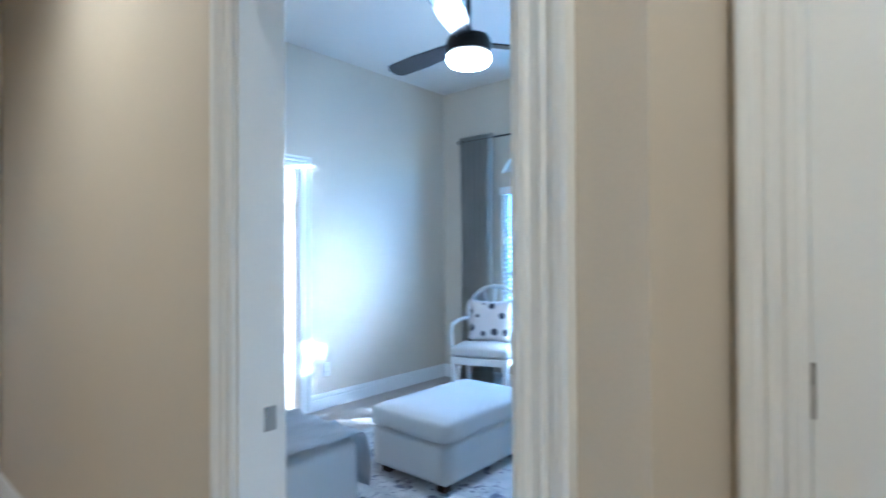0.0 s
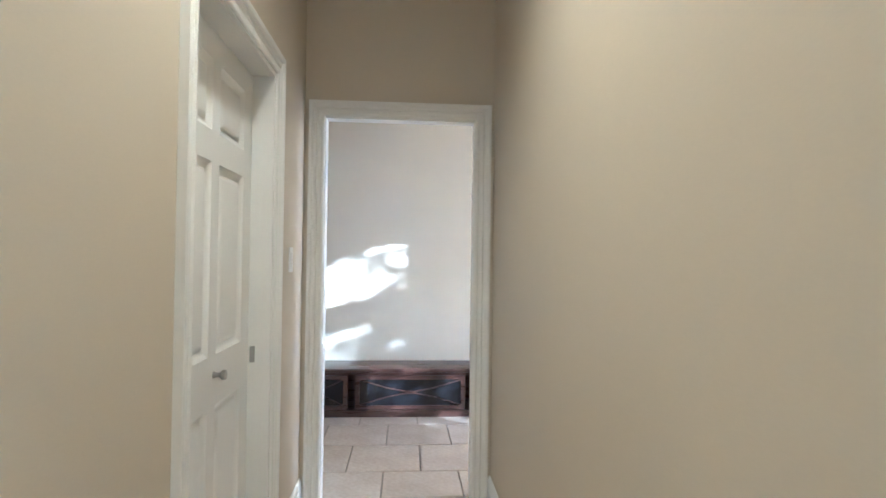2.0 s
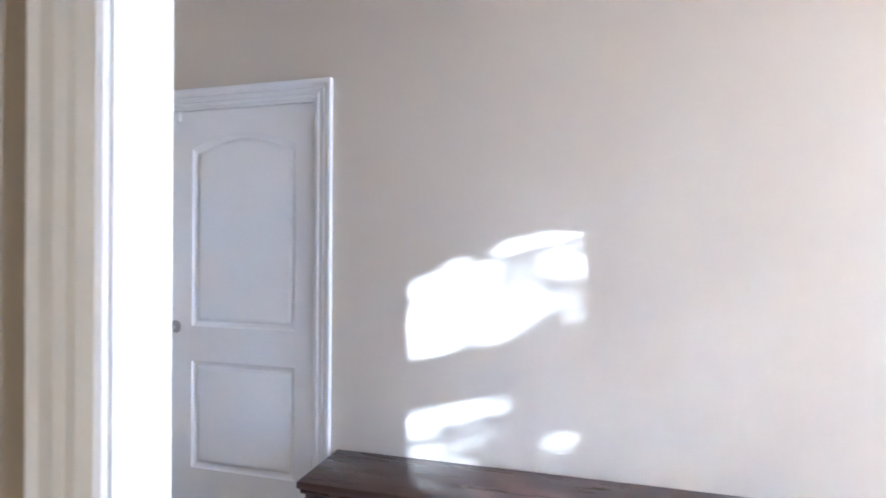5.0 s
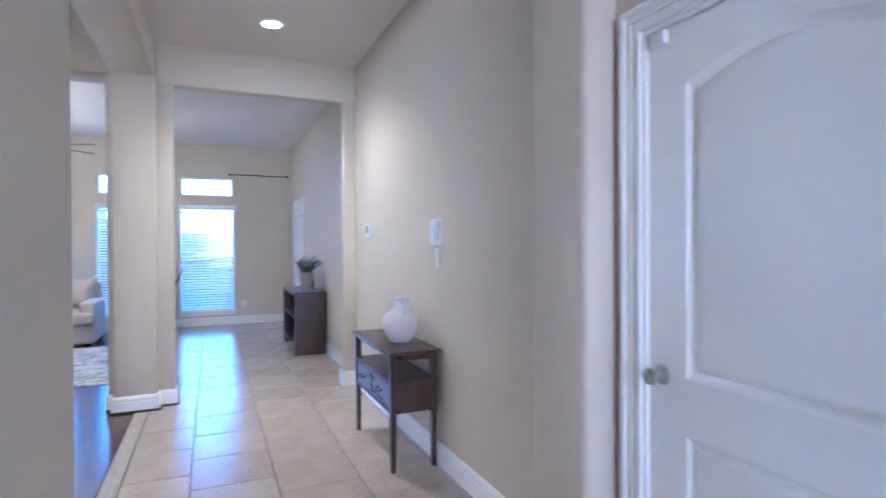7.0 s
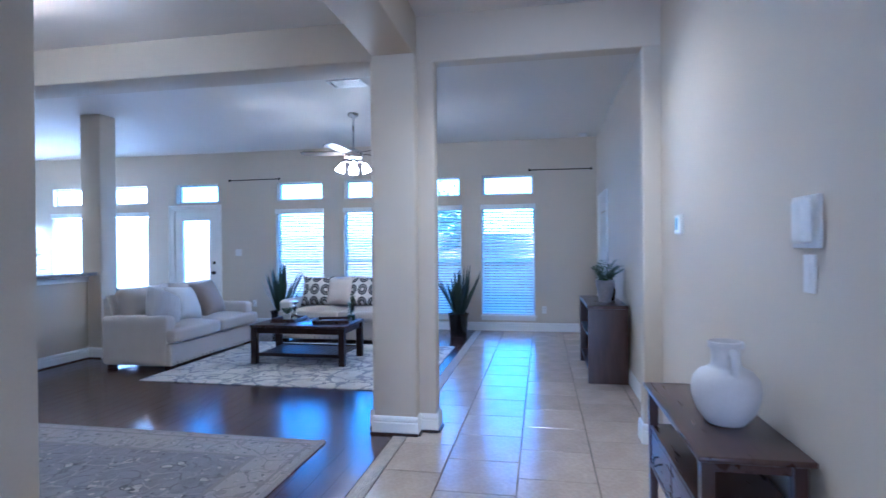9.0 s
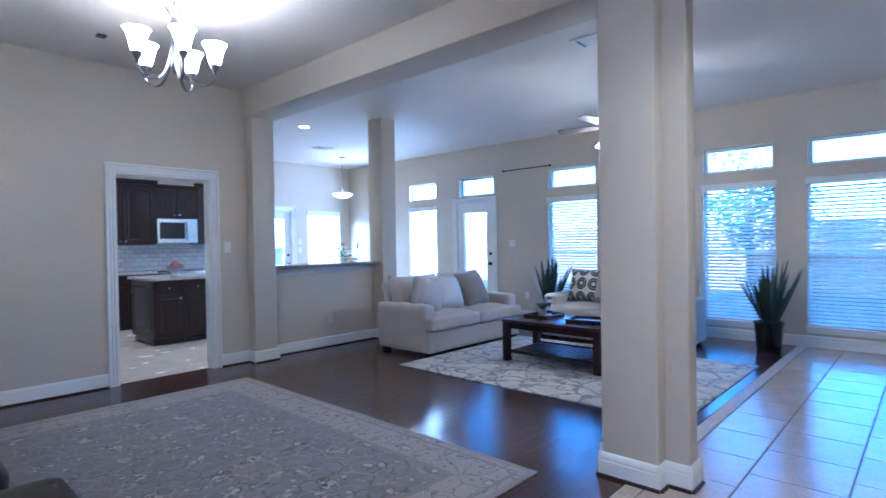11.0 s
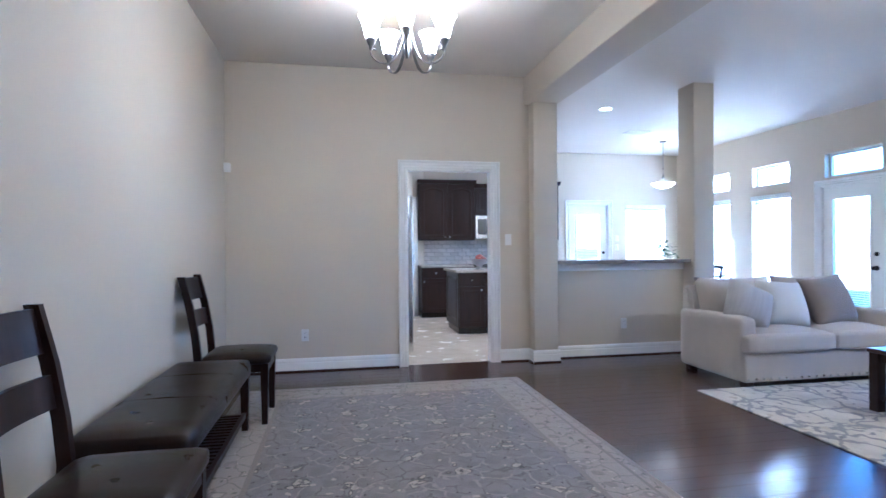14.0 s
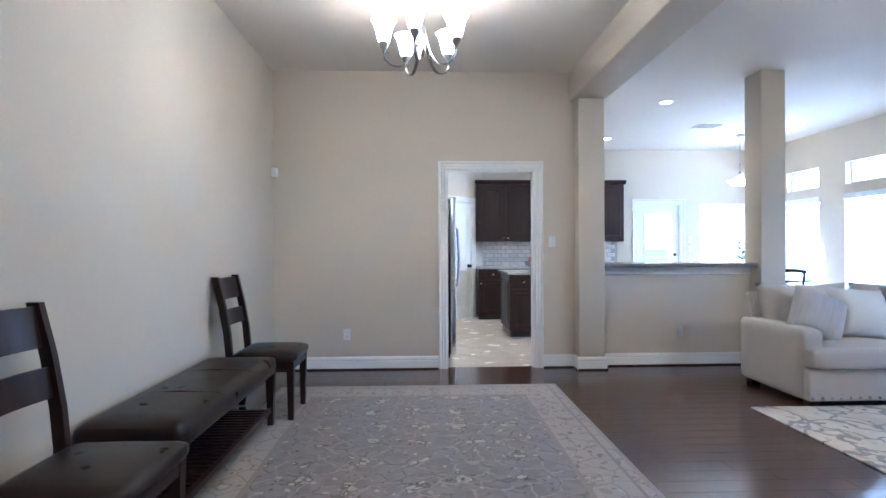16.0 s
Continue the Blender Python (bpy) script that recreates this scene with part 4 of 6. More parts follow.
def hall_table(m):
    """x along the wall, back at y = 0."""
    ob = empty("hall_table", m, "reddish-brown wooden hall table with an open gap and two drawers", "table")
    L, D, T = 0.90, 0.33, 0.715
    for x in (0.05, L - 0.05):
        for y in (0.035, D - 0.035):
            turned_leg(ob, x, y, T - 0.02, REDWOODV)
    bm = bmesh.new()
    add_box(bm, 0, L, 0, D, T - 0.02, T, bevel=0.007, segments=3)
    part("tabletop", bm, REDWOOD, ob, smooth=40)
    block("top_rail", REDWOOD, ob, 0.07, L - 0.07, D - 0.045, D - 0.03, T - 0.05, T - 0.021)
    for x in (0.04, L - 0.055):
        block("side_rail", REDWOOD, ob, x, x + 0.015, 0.056, D - 0.056, T - 0.06, T - 0.021)
    block("shelf", REDWOOD, ob, 0.035, L - 0.035, 0.02, D - 0.02, 0.52, 0.535, bevel=0.002)
    block("case_bottom", REDWOOD, ob, 0.035, L - 0.035, 0.02, D - 0.02, 0.345, 0.36, bevel=0.002)
    for x in (0.04, L - 0.055):
        block("case_side", REDWOODV, ob, x, x + 0.015, 0.056, D - 0.056, 0.3605, 0.5195, bevel=0.001)
    block("case_back", REDWOOD, ob, 0.056, L - 0.056, 0.025, 0.035, 0.3605, 0.5195, bevel=0.001)
    block("drawer_divider", REDWOOD, ob, L / 2 - 0.005, L / 2 + 0.005, 0.036, D - 0.03, 0.3605, 0.5195, bevel=0.001)
    for x0, x1 in ((0.078, L / 2 - 0.006), (L / 2 + 0.006, L - 0.078)):
        dr = block("drawer", REDWOOD, ob, x0, x1, D - 0.05, D - 0.022, 0.365, 0.515)
        bm = bmesh.new()
        c = (x0 + x1) / 2
        tube(bm, [(c - 0.04, D - 0.022, 0.45), (c - 0.04, D - 0.006, 0.447), (c - 0.02, D + 0.003, 0.432), (c + 0.02, D + 0.003, 0.432), (c + 0.04, D - 0.006, 0.447), (c + 0.04, D - 0.022, 0.45)], 0.004, 6)
        part("handle", bm, BLACKMETAL, dr, "black bail pull", smooth=60)
    return ob


hall_table(pose(3.585, 0.055, 0))


def urn(m):
    ob = empty("vase", m, "large white ceramic jug vase on a wooden hall table", "vase")
    bm = bmesh.new()
    prof = [(0, 0), (0.075, 0), (0.085, 0.01), (0.118, 0.05), (0.137, 0.10), (0.140, 0.135), (0.133, 0.17), (0.110, 0.198), (0.075, 0.212), (0.062, 0.222), (0.058, 0.25), (0.060, 0.285), (0.070, 0.29), (0.072, 0.312), (0.064, 0.315), (0.058, 0.30), (0.050, 0.25), (0.05, 0.20), (0, 0.19)]
    lathe(bm, prof, 40)
    part("body", bm, TERRACOTTA, ob, smooth=60)
    bm = bmesh.new()
    pts = [(-0.058, 0, 0.278), (-0.085, 0, 0.282), (-0.104, 0, 0.268), (-0.108, 0, 0.235), (-0.100, 0, 0.205), (-0.092, 0, 0.19)]
    tube(bm, pts, [0.014, 0.015, 0.015, 0.014, 0.014, 0.016], 10)
    part("handle", bm, TERRACOTTA, ob, smooth=60)
    return ob


urn(pose(3.93, 0.20, 0.715, 0, 0, 2) @ Matrix.Diagonal((0.82, 0.82, 0.93, 1)))


def coffee_table(m):
    ob = empty("coffee_table", m, "dark wooden coffee table with a slatted lower shelf on the rug", "table")
    X, Y, T = 0.68, 1.16, 0.455
    bm = bmesh.new()
    add_box(bm, 0, X, 0, Y, T - 0.03, T, bevel=0.006, segments=2)
    part("tabletop", bm, REDWOOD, ob, smooth=40)
    for x in (0.045, X - 0.045):
        for y in (0.045, Y - 0.045):
            block("leg", DARKWOOD, ob, x - 0.035, x + 0.035, y - 0.035, y + 0.035, 0, T - 0.031)
    for x in (0.03, X - 0.05):
        block("apron", DARKWOOD, ob, x, x + 0.02, 0.082, Y - 0.082, T - 0.10, T - 0.031)
        block("shelf_rail", DARKWOOD, ob, x, x + 0.022, 0.082, Y - 0.082, 0.09, 0.13)
    for y in (0.03, Y - 0.05):
        block("apron", DARKWOOD, ob, 0.082, X - 0.082, y, y + 0.02, T - 0.10, T - 0.031)
    y = 0.07
    while y < Y - 0.09:
        block("slat", DARKWOOD, ob, 0.053, X - 0.053, y, y + 0.045, 0.105, 0.12, bevel=0.002, segments=1)
        y += 0.06
    return ob


coffee_table(pose(7.535, 3.02, 0.012))
TT = 0.467


def tray(m, w, d, label):
    ob = empty("tray", m, label, "tray")
    block("tray_base", REDWOOD, ob, -w / 2, w / 2, -d / 2, d / 2, 0, 0.008, bevel=0.002)
    for d0 in ((-w / 2, -w / 2 + 0.012, -d / 2, d / 2), (w / 2 - 0.012, w / 2, -d / 2, d / 2), (-w / 2 + 0.012, w / 2 - 0.012, -d / 2, -d / 2 + 0.012), (-w / 2 + 0.012, w / 2 - 0.012, d / 2 - 0.012, d / 2)):
        block("rim", REDWOOD, ob, *d0, 0.0085, 0.045, bevel=0.003)


tray(pose(7.90, 3.86, TT), 0.36, 0.30, "round-edged brown wooden tray on the coffee table")
tray(pose(7.85, 3.28, TT, 0, 0, 12), 0.34, 0.42, "shallow brown wooden tray holding magazines")
for i, (c, r) in enumerate((((0.62, 0.60, 0.56), 6), ((0.10, 0.13, 0.20), -8))):
    mat = surface("paper_cover", c, 0.35, 0.25, 9, 30, 0.0)
    tagged(block("magazine", mat, None, -0.105, 0.105, -0.14, 0.14, 0, 0.006, bevel=0.001, at=pose(7.85, 3.30, TT + 0.0085 + 0.0065 * i, 0, 0, 12 + r)), "glossy magazine lying in a tray", "magazine", "magazines")


def candlestick(m, s, mat, label):
    bm = bmesh.new()
    prof = [(0, 0), (0.055, 0), (0.055, 0.012), (0.03, 0.03), (0.020, 0.05), (0.032, 0.07), (0.034, 0.085), (0.018, 0.10), (0.016, 0.13), (0.030, 0.15), (0.034, 0.165), (0.018, 0.18), (0.016, 0.20), (0.045, 0.22), (0.045, 0.23), (0, 0.23)]
    lathe(bm, [(r * s, z * s) for r, z in prof], 20)
    return tagged(part("candlestick", bm, mat, smooth=45, at=m), label, "candlestick")


SILVER = surface("mercury_glass", (0.60, 0.60, 0.60), 0.18, 0.2, 12, 60, 0.05, metal=0.9)
candlestick(pose(7.86, 3.77, TT + 0.0085), 1.0, SILVER, "silvery turned candlestick standing on a tray")
candlestick(pose(8.05, 0.18, 0.765), 0.9, SILVER, "silvery turned candlestick on the living room console")


# --- plants
def leaf_blade(bm, base, direction, length, width, droop, bend=0.0, segs=5):
    d = Vector(direction).normalized()
    side = d.cross(Vector((0, 0, 1)))
    side = side.normalized() if side.length > 0.05 else Vector((1, 0, 0))
    side = (side + Vector((0, 0, bend))).normalized()
    prev = None
    for i in range(segs + 1):
        u = i / segs
        p = Vector(base) + d * length * u + Vector((0, 0, -droop * u * u * length))
        w = width * (math.sin(math.pi * min(1, 0.12 + 0.88 * u)) ** 0.7 if u < 1 else 0)
        cur = [bm.verts.new(p - side * w / 2), bm.verts.new(p + Vector((0, 0, -0.12 * w))), bm.verts.new(p + side * w / 2)]
        if prev:
            for a in (0, 1):
                bm.faces.new((prev[a], prev[a + 1], cur[a + 1], cur[a]))
        prev = cur


def snake_plant(m, seed, label, height=0.82):
    ob = empty("snake_plant", m, label, "plant", "snake plants")
    rng = random.Random(seed)
    bm = bmesh.new()
    lathe(bm, [(0, 0), (0.12, 0), (0.125, 0.01), (0.15, 0.30), (0.16, 0.31), (0.16, 0.335), (0.145, 0.335), (0.14, 0.30), (0, 0.30)], 28)
    part("pot", bm, BLACK, ob, "tapered dark glazed pot", smooth=45)
    for i in range(34):
        a = rng.uniform(0, 6.283)
        lean = rng.uniform(0.03, 0.66)
        bm = bmesh.new()
        r = rng.uniform(0.01, 0.09)
        ln = height * rng.uniform(0.55, 1.0)
        leaf_blade(bm, (r * math.cos(a), r * math.sin(a), 0.29), (math.cos(a) * lean, math.sin(a) * lean, 1), ln, rng.uniform(0.042, 0.064), -0.02 * rng.random(), rng.uniform(-0.1, 0.1), 7)
        part("leaf", bm, SNAKELEAF, ob, smooth=180)
    return ob


snake_plant(pose(9.92, 5.02, 0), 3, "tall dark green snake plant in a black pot beside the sofa", 0.86)
snake_plant(pose(9.92, 2.10, 0), 8, "tall dark green snake plant in a black pot beside the tiles", 0.82)


def leafy_plant(m, seed, pot_prof, pot_mat, n_stems, length, leaf_len, leaf_w, label, up=1.0, leafmat=LEAF, zbase=0.2, per=9):
    ob = empty("potted_plant", m, label, "plant")
    rng = random.Random(seed)
    bm = bmesh.new()
    lathe(bm, pot_prof, 24)
    part("pot", bm, pot_mat, ob, smooth=45)
    for s in range(n_stems):
        bm = bmesh.new()
        a = rng.uniform(0, 6.283)
        lean = rng.uniform(0.15, 0.9)
        d = Vector((math.cos(a) * lean, math.sin(a) * lean, up)).normalized()
        ln = length * rng.uniform(0.6, 1.0)
        pts = [Vector((0, 0, zbase)) + d * ln * u + Vector((0, 0, -0.25 * ln * u * u * lean)) for u in (0, 0.25, 0.5, 0.75, 1.0)]
        tube(bm, pts, [0.004, 0.0035, 0.003, 0.002, 0.001], 5)
        for k in range(per):
            u = 0.25 + 0.75 * k / (per - 1)
            i = min(3, int(u * 4))
            p = pts[i].lerp(pts[i + 1], u * 4 - i)
            for sg in (-1, 1):
                ang = a + sg * rng.uniform(0.5, 1.5)
                leaf_blade(bm, p, (math.cos(ang), math.sin(ang), rng.uniform(0.1, 0.8)), leaf_len * rng.uniform(0.7, 1.1), leaf_w, 0.25, 0.2, 3)
        part("stem", bm, leafmat, ob, smooth=180)
    return ob


GREYPOT = surface("grey_glazed_pot", (0.30, 0.28, 0.28), 0.35, 0.2, 8, 60, 0.1)
POT = [(0, 0), (0.055, 0), (0.06, 0.012), (0.06, 0.02), (0.078, 0.10), (0.092, 0.20), (0.098, 0.21), (0.098, 0.225), (0.088, 0.225), (0.08, 0.19), (0, 0.19)]
leafy_plant(pose(7.62, 0.20, 0.765), 5, POT, GREYPOT, 13, 0.30, 0.075, 0.026, "leafy green plant in a grey fluted pot on the console", zbase=0.19)
SMALLPOT = [(0, 0), (0.04, 0), (0.05, 0.07), (0.045, 0.07), (0, 0.06)]
leafy_plant(pose(7.98, 3.93, TT + 0.0085), 6, SMALLPOT, TERRACOTTA, 12, 0.13, 0.04, 0.02, "small bushy green plant in a white pot on a tray", zbase=0.06, per=6)
leafy_plant(pose(8.03, 3.12, TT), 9, SMALLPOT, LEAF, 6, 0.26, 0.05, 0.05, "small pale green succulent standing on the coffee table", zbase=0.06, per=5, up=2.0)
NOOKPOT = [(0, 0), (0.14, 0), (0.18, 0.34), (0.17, 0.34), (0.15, 0.3), (0, 0.3)]
leafy_plant(pose(10.05, 10.15, 0), 11, NOOKPOT, GREYPOT, 14, 1.35, 0.16, 0.05, "tall leafy green plant in the breakfast nook", zbase=0.3, up=2.6, per=9)


# --- living room console and dark vase
def wall_console(m):
    ob = empty("console_table", m, "dark wooden console with open shelves against the wall", "console")
    L, D, T = 1.10, 0.39, 0.765
    block("tabletop", REDWOOD, ob, 0, L, 0, D, T - 0.035, T, bevel=0.004)
    for x in (0.0, L - 0.035):
        block("end_panel", REDWOODV, ob, x, x + 0.035, 0.005, D - 0.005, 0, T - 0.036)
    block("back_panel", DARKWOOD, ob, 0.036, L - 0.036, 0.005, 0.02, 0.1, T - 0.036)
    for z in (0.12, 0.44):
        block("shelf", DARKWOOD, ob, 0.036, L - 0.036, 0.021, D - 0.015, z, z + 0.025)


wall_console(pose(7.26, 0.02, 0))
bm = bmesh.new()
lathe(bm, [(0, 0), (0.05, 0), (0.065, 0.08), (0.05, 0.18), (0.03, 0.24), (0.04, 0.28), (0.035, 0.28), (0.02, 0.24), (0, 0.2)], 20)
tagged(part("vase", bm, BLACK, smooth=50, at=pose(7.82, 0.13, 0.765)), "slim dark vase on the living room console", "vase")


# --- foyer low cabinet
def low_cabinet(m):
    ob = empty("low_cabinet", m, "low dark wooden cabinet with lattice glass doors against the entry wall", "cabinet")
    L, D, T = 1.92, 0.345, 0.395
    bm = bmesh.new()
    add_box(bm, 0.0, L, 0, D, 0.03, 0.06)
    add_box(bm, 0.02, L - 0.02, 0.01, D - 0.015, 0, 0.03)
    add_box(bm, 0.01, L - 0.01, 0, 0.015, 0.06, T - 0.05)
    add_box(bm, 0.0, 0.03, 0.015, D - 0.02, 0.06, T - 0.05)
    add_box(bm, L - 0.03, L, 0.015, D - 0.02, 0.06, T - 0.05)
    part("body", bm, REDWOOD, ob)
    bm = bmesh.new()
    add_box(bm, -0.02, L + 0.02, 0, D + 0.02, T - 0.03, T, bevel=0.006, segments=2)
    add_box(bm, -0.008, L + 0.008, 0, D + 0.008, T - 0.05, T - 0.0305)
    part("top", bm, REDWOOD, ob, smooth=40)
    for x0, x1 in ((0.06, 0.30), (0.35, 1.24), (1.30, 1.88)):
        d = block("door", REDWOOD, ob, x0, x1, D - 0.018, D - 0.012, 0.065, T - 0.055, bevel=0)
        bm = bmesh.new()
        z0, z1 = 0.068, T - 0.058
        for q in ((x0, x0 + 0.035, z0, z1), (x1 - 0.035, x1, z0, z1), (x0 + 0.035, x1 - 0.035, z0, z0 + 0.03), (x0 + 0.035, x1 - 0.035, z1 - 0.03, z1)):
            add_box(bm, q[0], q[1], D - 0.0115, D + 0.004, q[2], q[3])
        part("frame", bm, REDWOOD, d)
        block("pane", BLACK, d, x0 + 0.034, x1 - 0.034, D - 0.0117, D - 0.008, z0 + 0.03, z1 - 0.03, bevel=0)
        bm = bmesh.new()
        cx, cz = (x0 + x1) / 2, (z0 + z1) / 2
        for sx in (-1, 1):
            for sz in (-1, 1):
                tube(bm, [(cx, D - 0.004, cz), (cx + sx * ((x1 - x0) / 2 - 0.05) * 0.5, D - 0.004, cz + sz * ((z1 - z0) / 2 - 0.03) * 0.36), (cx + sx * ((x1 - x0) / 2 - 0.035), D - 0.004, cz + sz * ((z1 - z0) / 2 - 0.032))], 0.0055, 6)
        tube(bm, [(cx - 0.02, D - 0.003, cz), (cx + 0.02, D - 0.003, cz)], 0.012, 8)
        part("lattice", bm, REDWOOD, d)
    return ob


low_cabinet(pose(-0.94, 0.018, 0))


# --- chandelier
def chandelier(x, y, z):
    ob = empty("chandelier", pose(x, y, 0), "five-arm brushed nickel chandelier with lit frosted bell shades", "chandelier")
    bm = bmesh.new()
    lathe(bm, [(0, H), (0.065, H), (0.06, H - 0.02), (0.02, H - 0.035), (0, H - 0.035)], 20)
    tube(bm, [(0, 0, H - 0.03), (0, 0, z + 0.26)], 0.007, 8)
    part("canopy", bm, DARKNICKEL, ob, smooth=45)
    bm = bmesh.new()
    lathe(bm, [(0, z + 0.26), (0.015, z + 0.26), (0.028, z + 0.2), (0.016, z + 0.12), (0.022, z + 0.10), (0.02, z - 0.02), (0.024, z - 0.06), (0.010, z - 0.11), (0, z - 0.12)], 16)
    part("stem", bm, DARKNICKEL, ob, smooth=45)
    for k in range(6):
        a = k * math.pi / 3
        bm = bmesh.new()
        leaf_blade(bm, (0.01 * math.cos(a), 0.01 * math.sin(a), z + 0.24), (math.cos(a) * 0.45, math.sin(a) * 0.45, 0.9), 0.12, 0.035, 0.35, 0, 5)
        part("leaf", bm, DARKNICKEL, ob, smooth=180)
    R = 0.235
    for k in range(5):
        a = radians(-100 + 72 * k)
        ca, sa = math.cos(a), math.sin(a)
        arm = bmesh.new()
        # a flat strap that sweeps down from the stem and rolls into a scroll
        prof = smooth_path([(r, h, 0) for r, h in ((0.016, 0.10), (0.030, 0.0), (0.062, -0.10), (0.105, -0.160), (0.150, -0.178), (0.196, -0.168), (0.230, -0.138), (0.238, -0.110), (0.222, -0.094), (0.205, -0.100))])
        strap = []
        for q, p in enumerate(prof):
            d = (prof[min(q + 1, len(prof) - 1)] - prof[max(q - 1, 0)]).normalized()
            wide = 0.011 * (1 - 0.45 * q / len(prof))
            ring = []
            for side, off in ((-1, -1), (1, -1), (1, 1), (-1, 1)):
                r, h = p.x - d.y * 0.0028 * off, p.y + d.x * 0.0028 * off
                ring.append(arm.verts.new((ca * r - sa * wide * side, sa * r + ca * wide * side, z + h)))
            strap.append(ring)
        for u, v in zip(strap, strap[1:]):
            for q in range(4):
                arm.faces.new((u[q], u[(q + 1) % 4], v[(q + 1) % 4], v[q]))
        arm.faces.new(strap[0])
        arm.faces.new(strap[-1][::-1])
        part("arm", arm, DARKNICKEL, ob, smooth=50)
        bm = bmesh.new()
        lathe(bm, [(0, z - 0.105), (0.010, z - 0.104), (0.012, z - 0.08), (0.022, z - 0.066), (0.030, z - 0.045), (0.031, z - 0.035), (0, z - 0.035)], 16, ca * R, sa * R)
        part("socket", bm, DARKNICKEL, ob, smooth=45)
        bm = bmesh.new()
        lathe(bm, [(0.030, z - 0.034), (0.038, z - 0.018), (0.044, z + 0.012), (0.052, z + 0.05), (0.063, z + 0.080), (0.078, z + 0.102), (0.075, z + 0.104), (0.060, z + 0.080), (0.049, z + 0.05), (0.041, z + 0.012), (0.034, z - 0.014)], 24, ca * R, sa * R)
        part("shade", bm, LAMPGLASS, ob, "lit frosted glass bell shade", smooth=180)
    return ob


chandelier(4.185, 4.25, 2.535)


# --- ceiling fans
def ceiling_fan(x, y, drop, blades, span, blade_mat, light, label, turn=0.0):
    ob = empty("ceiling_fan", pose(x, y, 0), label, "ceiling fan")
    zt = H - drop
    bm = bmesh.new()
    lathe(bm, [(0, H), (0.07, H), (0.065, H - 0.03), (0.02, H - 0.06), (0.012, H - 0.07), (0.012, zt + 0.06), (0, zt + 0.06)], 20)
    part("downrod", bm, BLACKMETAL if light == "disc" else NICKEL, ob, smooth=45)
    bm = bmesh.new()
    lathe(bm, [(0, zt + 0.07), (0.04, zt + 0.07), (0.11, zt + 0.045), (0.125, zt + 0.01), (0.12, zt - 0.04), (0.09, zt - 0.06), (0, zt - 0.06)], 28)
    part("motor", bm, BLACKMETAL if light == "disc" else NICKEL, ob, smooth=45)
    for k in range(blades):
        a = radians(turn) + 2 * math.pi * k / blades
        bm = bmesh.new()
        w0, w1, th = 0.045, 0.062, 0.005
        pts = [(0.10, -w0), (span * 0.6, -w1), (span * 0.95, -w1 * 0.95), (span, -w1 * 0.5), (span, w1 * 0.5), (span * 0.95, w1 * 0.95), (span * 0.6, w1), (0.10, w0)]
        top = [bm.verts.new((u, v, zt + 0.02 + v * 0.22 + th)) for u, v in pts]
        low = [bm.verts.new((u, v, zt + 0.02 + v * 0.22 - th)) for u, v in pts]
        bm.faces.new(top)
        bm.faces.new(low[::-1])
        for i in range(len(pts)):
            bm.faces.new((top[i], top[(i + 1) % len(pts)], low[(i + 1) % len(pts)], low[i]))
        part("blade", bm, blade_mat, ob, at=Matrix.Rotation(a, 4, "Z"))
    if light == "disc":
        bm = bmesh.new()
        lathe(bm, [(0.115, zt - 0.05), (0.118, zt - 0.075), (0.10, zt - 0.10), (0.06, zt - 0.115), (0, zt - 0.12)], 28)
        part("light_disc", bm, LEDM, ob, "lit white light disc", smooth=180)
    else:
        bm = bmesh.new()
        lathe(bm, [(0, zt - 0.06), (0.05, zt - 0.06), (0.06, zt - 0.10), (0.03, zt - 0.13), (0, zt - 0.13)], 20)
        part("light_hub", bm, NICKEL, ob, smooth=45)
        for k in range(4):
            a = radians(20) + k * math.pi / 2
            ca, sa = math.cos(a), math.sin(a)
            bm = bmesh.new()
            tube(bm, [(ca * 0.05, sa * 0.05, zt - 0.09), (ca * 0.10, sa * 0.10, zt - 0.085), (ca * 0.13, sa * 0.13, zt - 0.11)], 0.009, 8)
            part("arm", bm, NICKEL, ob, smooth=60)
            bm = bmesh.new()
            lathe(bm, [(0.022, 0), (0.03, -0.02), (0.045, -0.07), (0.062, -0.115), (0.058, -0.115), (0.04, -0.07), (0.02, -0.01)], 20)
            part("shade", bm, LAMPGLASS, ob, "lit frosted glass shade", smooth=180, at=pose(ca * 0.13, sa * 0.13, zt - 0.11) @ Matrix.Rotation(a, 4, "Z") @ pose(0, 0, 0, 0, -22, 0))
    return ob


FANBLADE = wood("pale_fan_blade", (0.10, 0.08, 0.065), (0.17, 0.14, 0.11), 0.45, (3, 30, 30))
ceiling_fan(8.30, 3.17, 0.52, 5, 0.66, FANBLADE, "shades", "brushed nickel ceiling fan with lit glass shades", 100)
ceiling_fan(-2.18, 3.86, 0.61, 3, 0.64, BLACK, "disc", "black three-blade ceiling fan with a lit disc", 25.5)

# --- pendant of the breakfast nook
ob = empty("pendant_lamp", pose(9.28, 9.33, 0), "lit white bowl pendant lamp on a thin rod", "pendant lamp")
bm = bmesh.new()
lathe(bm, [(0, H), (0.06, H), (0.055, H - 0.02), (0.008, H - 0.03), (0.006, 2.46), (0.02, 2.44), (0.025, 2.41), (0.01, 2.38), (0, 2.38)], 18)
part("rod", bm, NICKEL, ob, smooth=45)
bm = bmesh.new()
lathe(bm, [(0, 2.22), (0.06, 2.225), (0.13, 2.25), (0.19, 2.30), (0.195, 2.31), (0.185, 2.31), (0.12, 2.262), (0.05, 2.24), (0, 2.236)], 32)
part("shade", bm, BOWLGLASS, ob, "lit white glass bowl", smooth=180)
bm = bmesh.new()
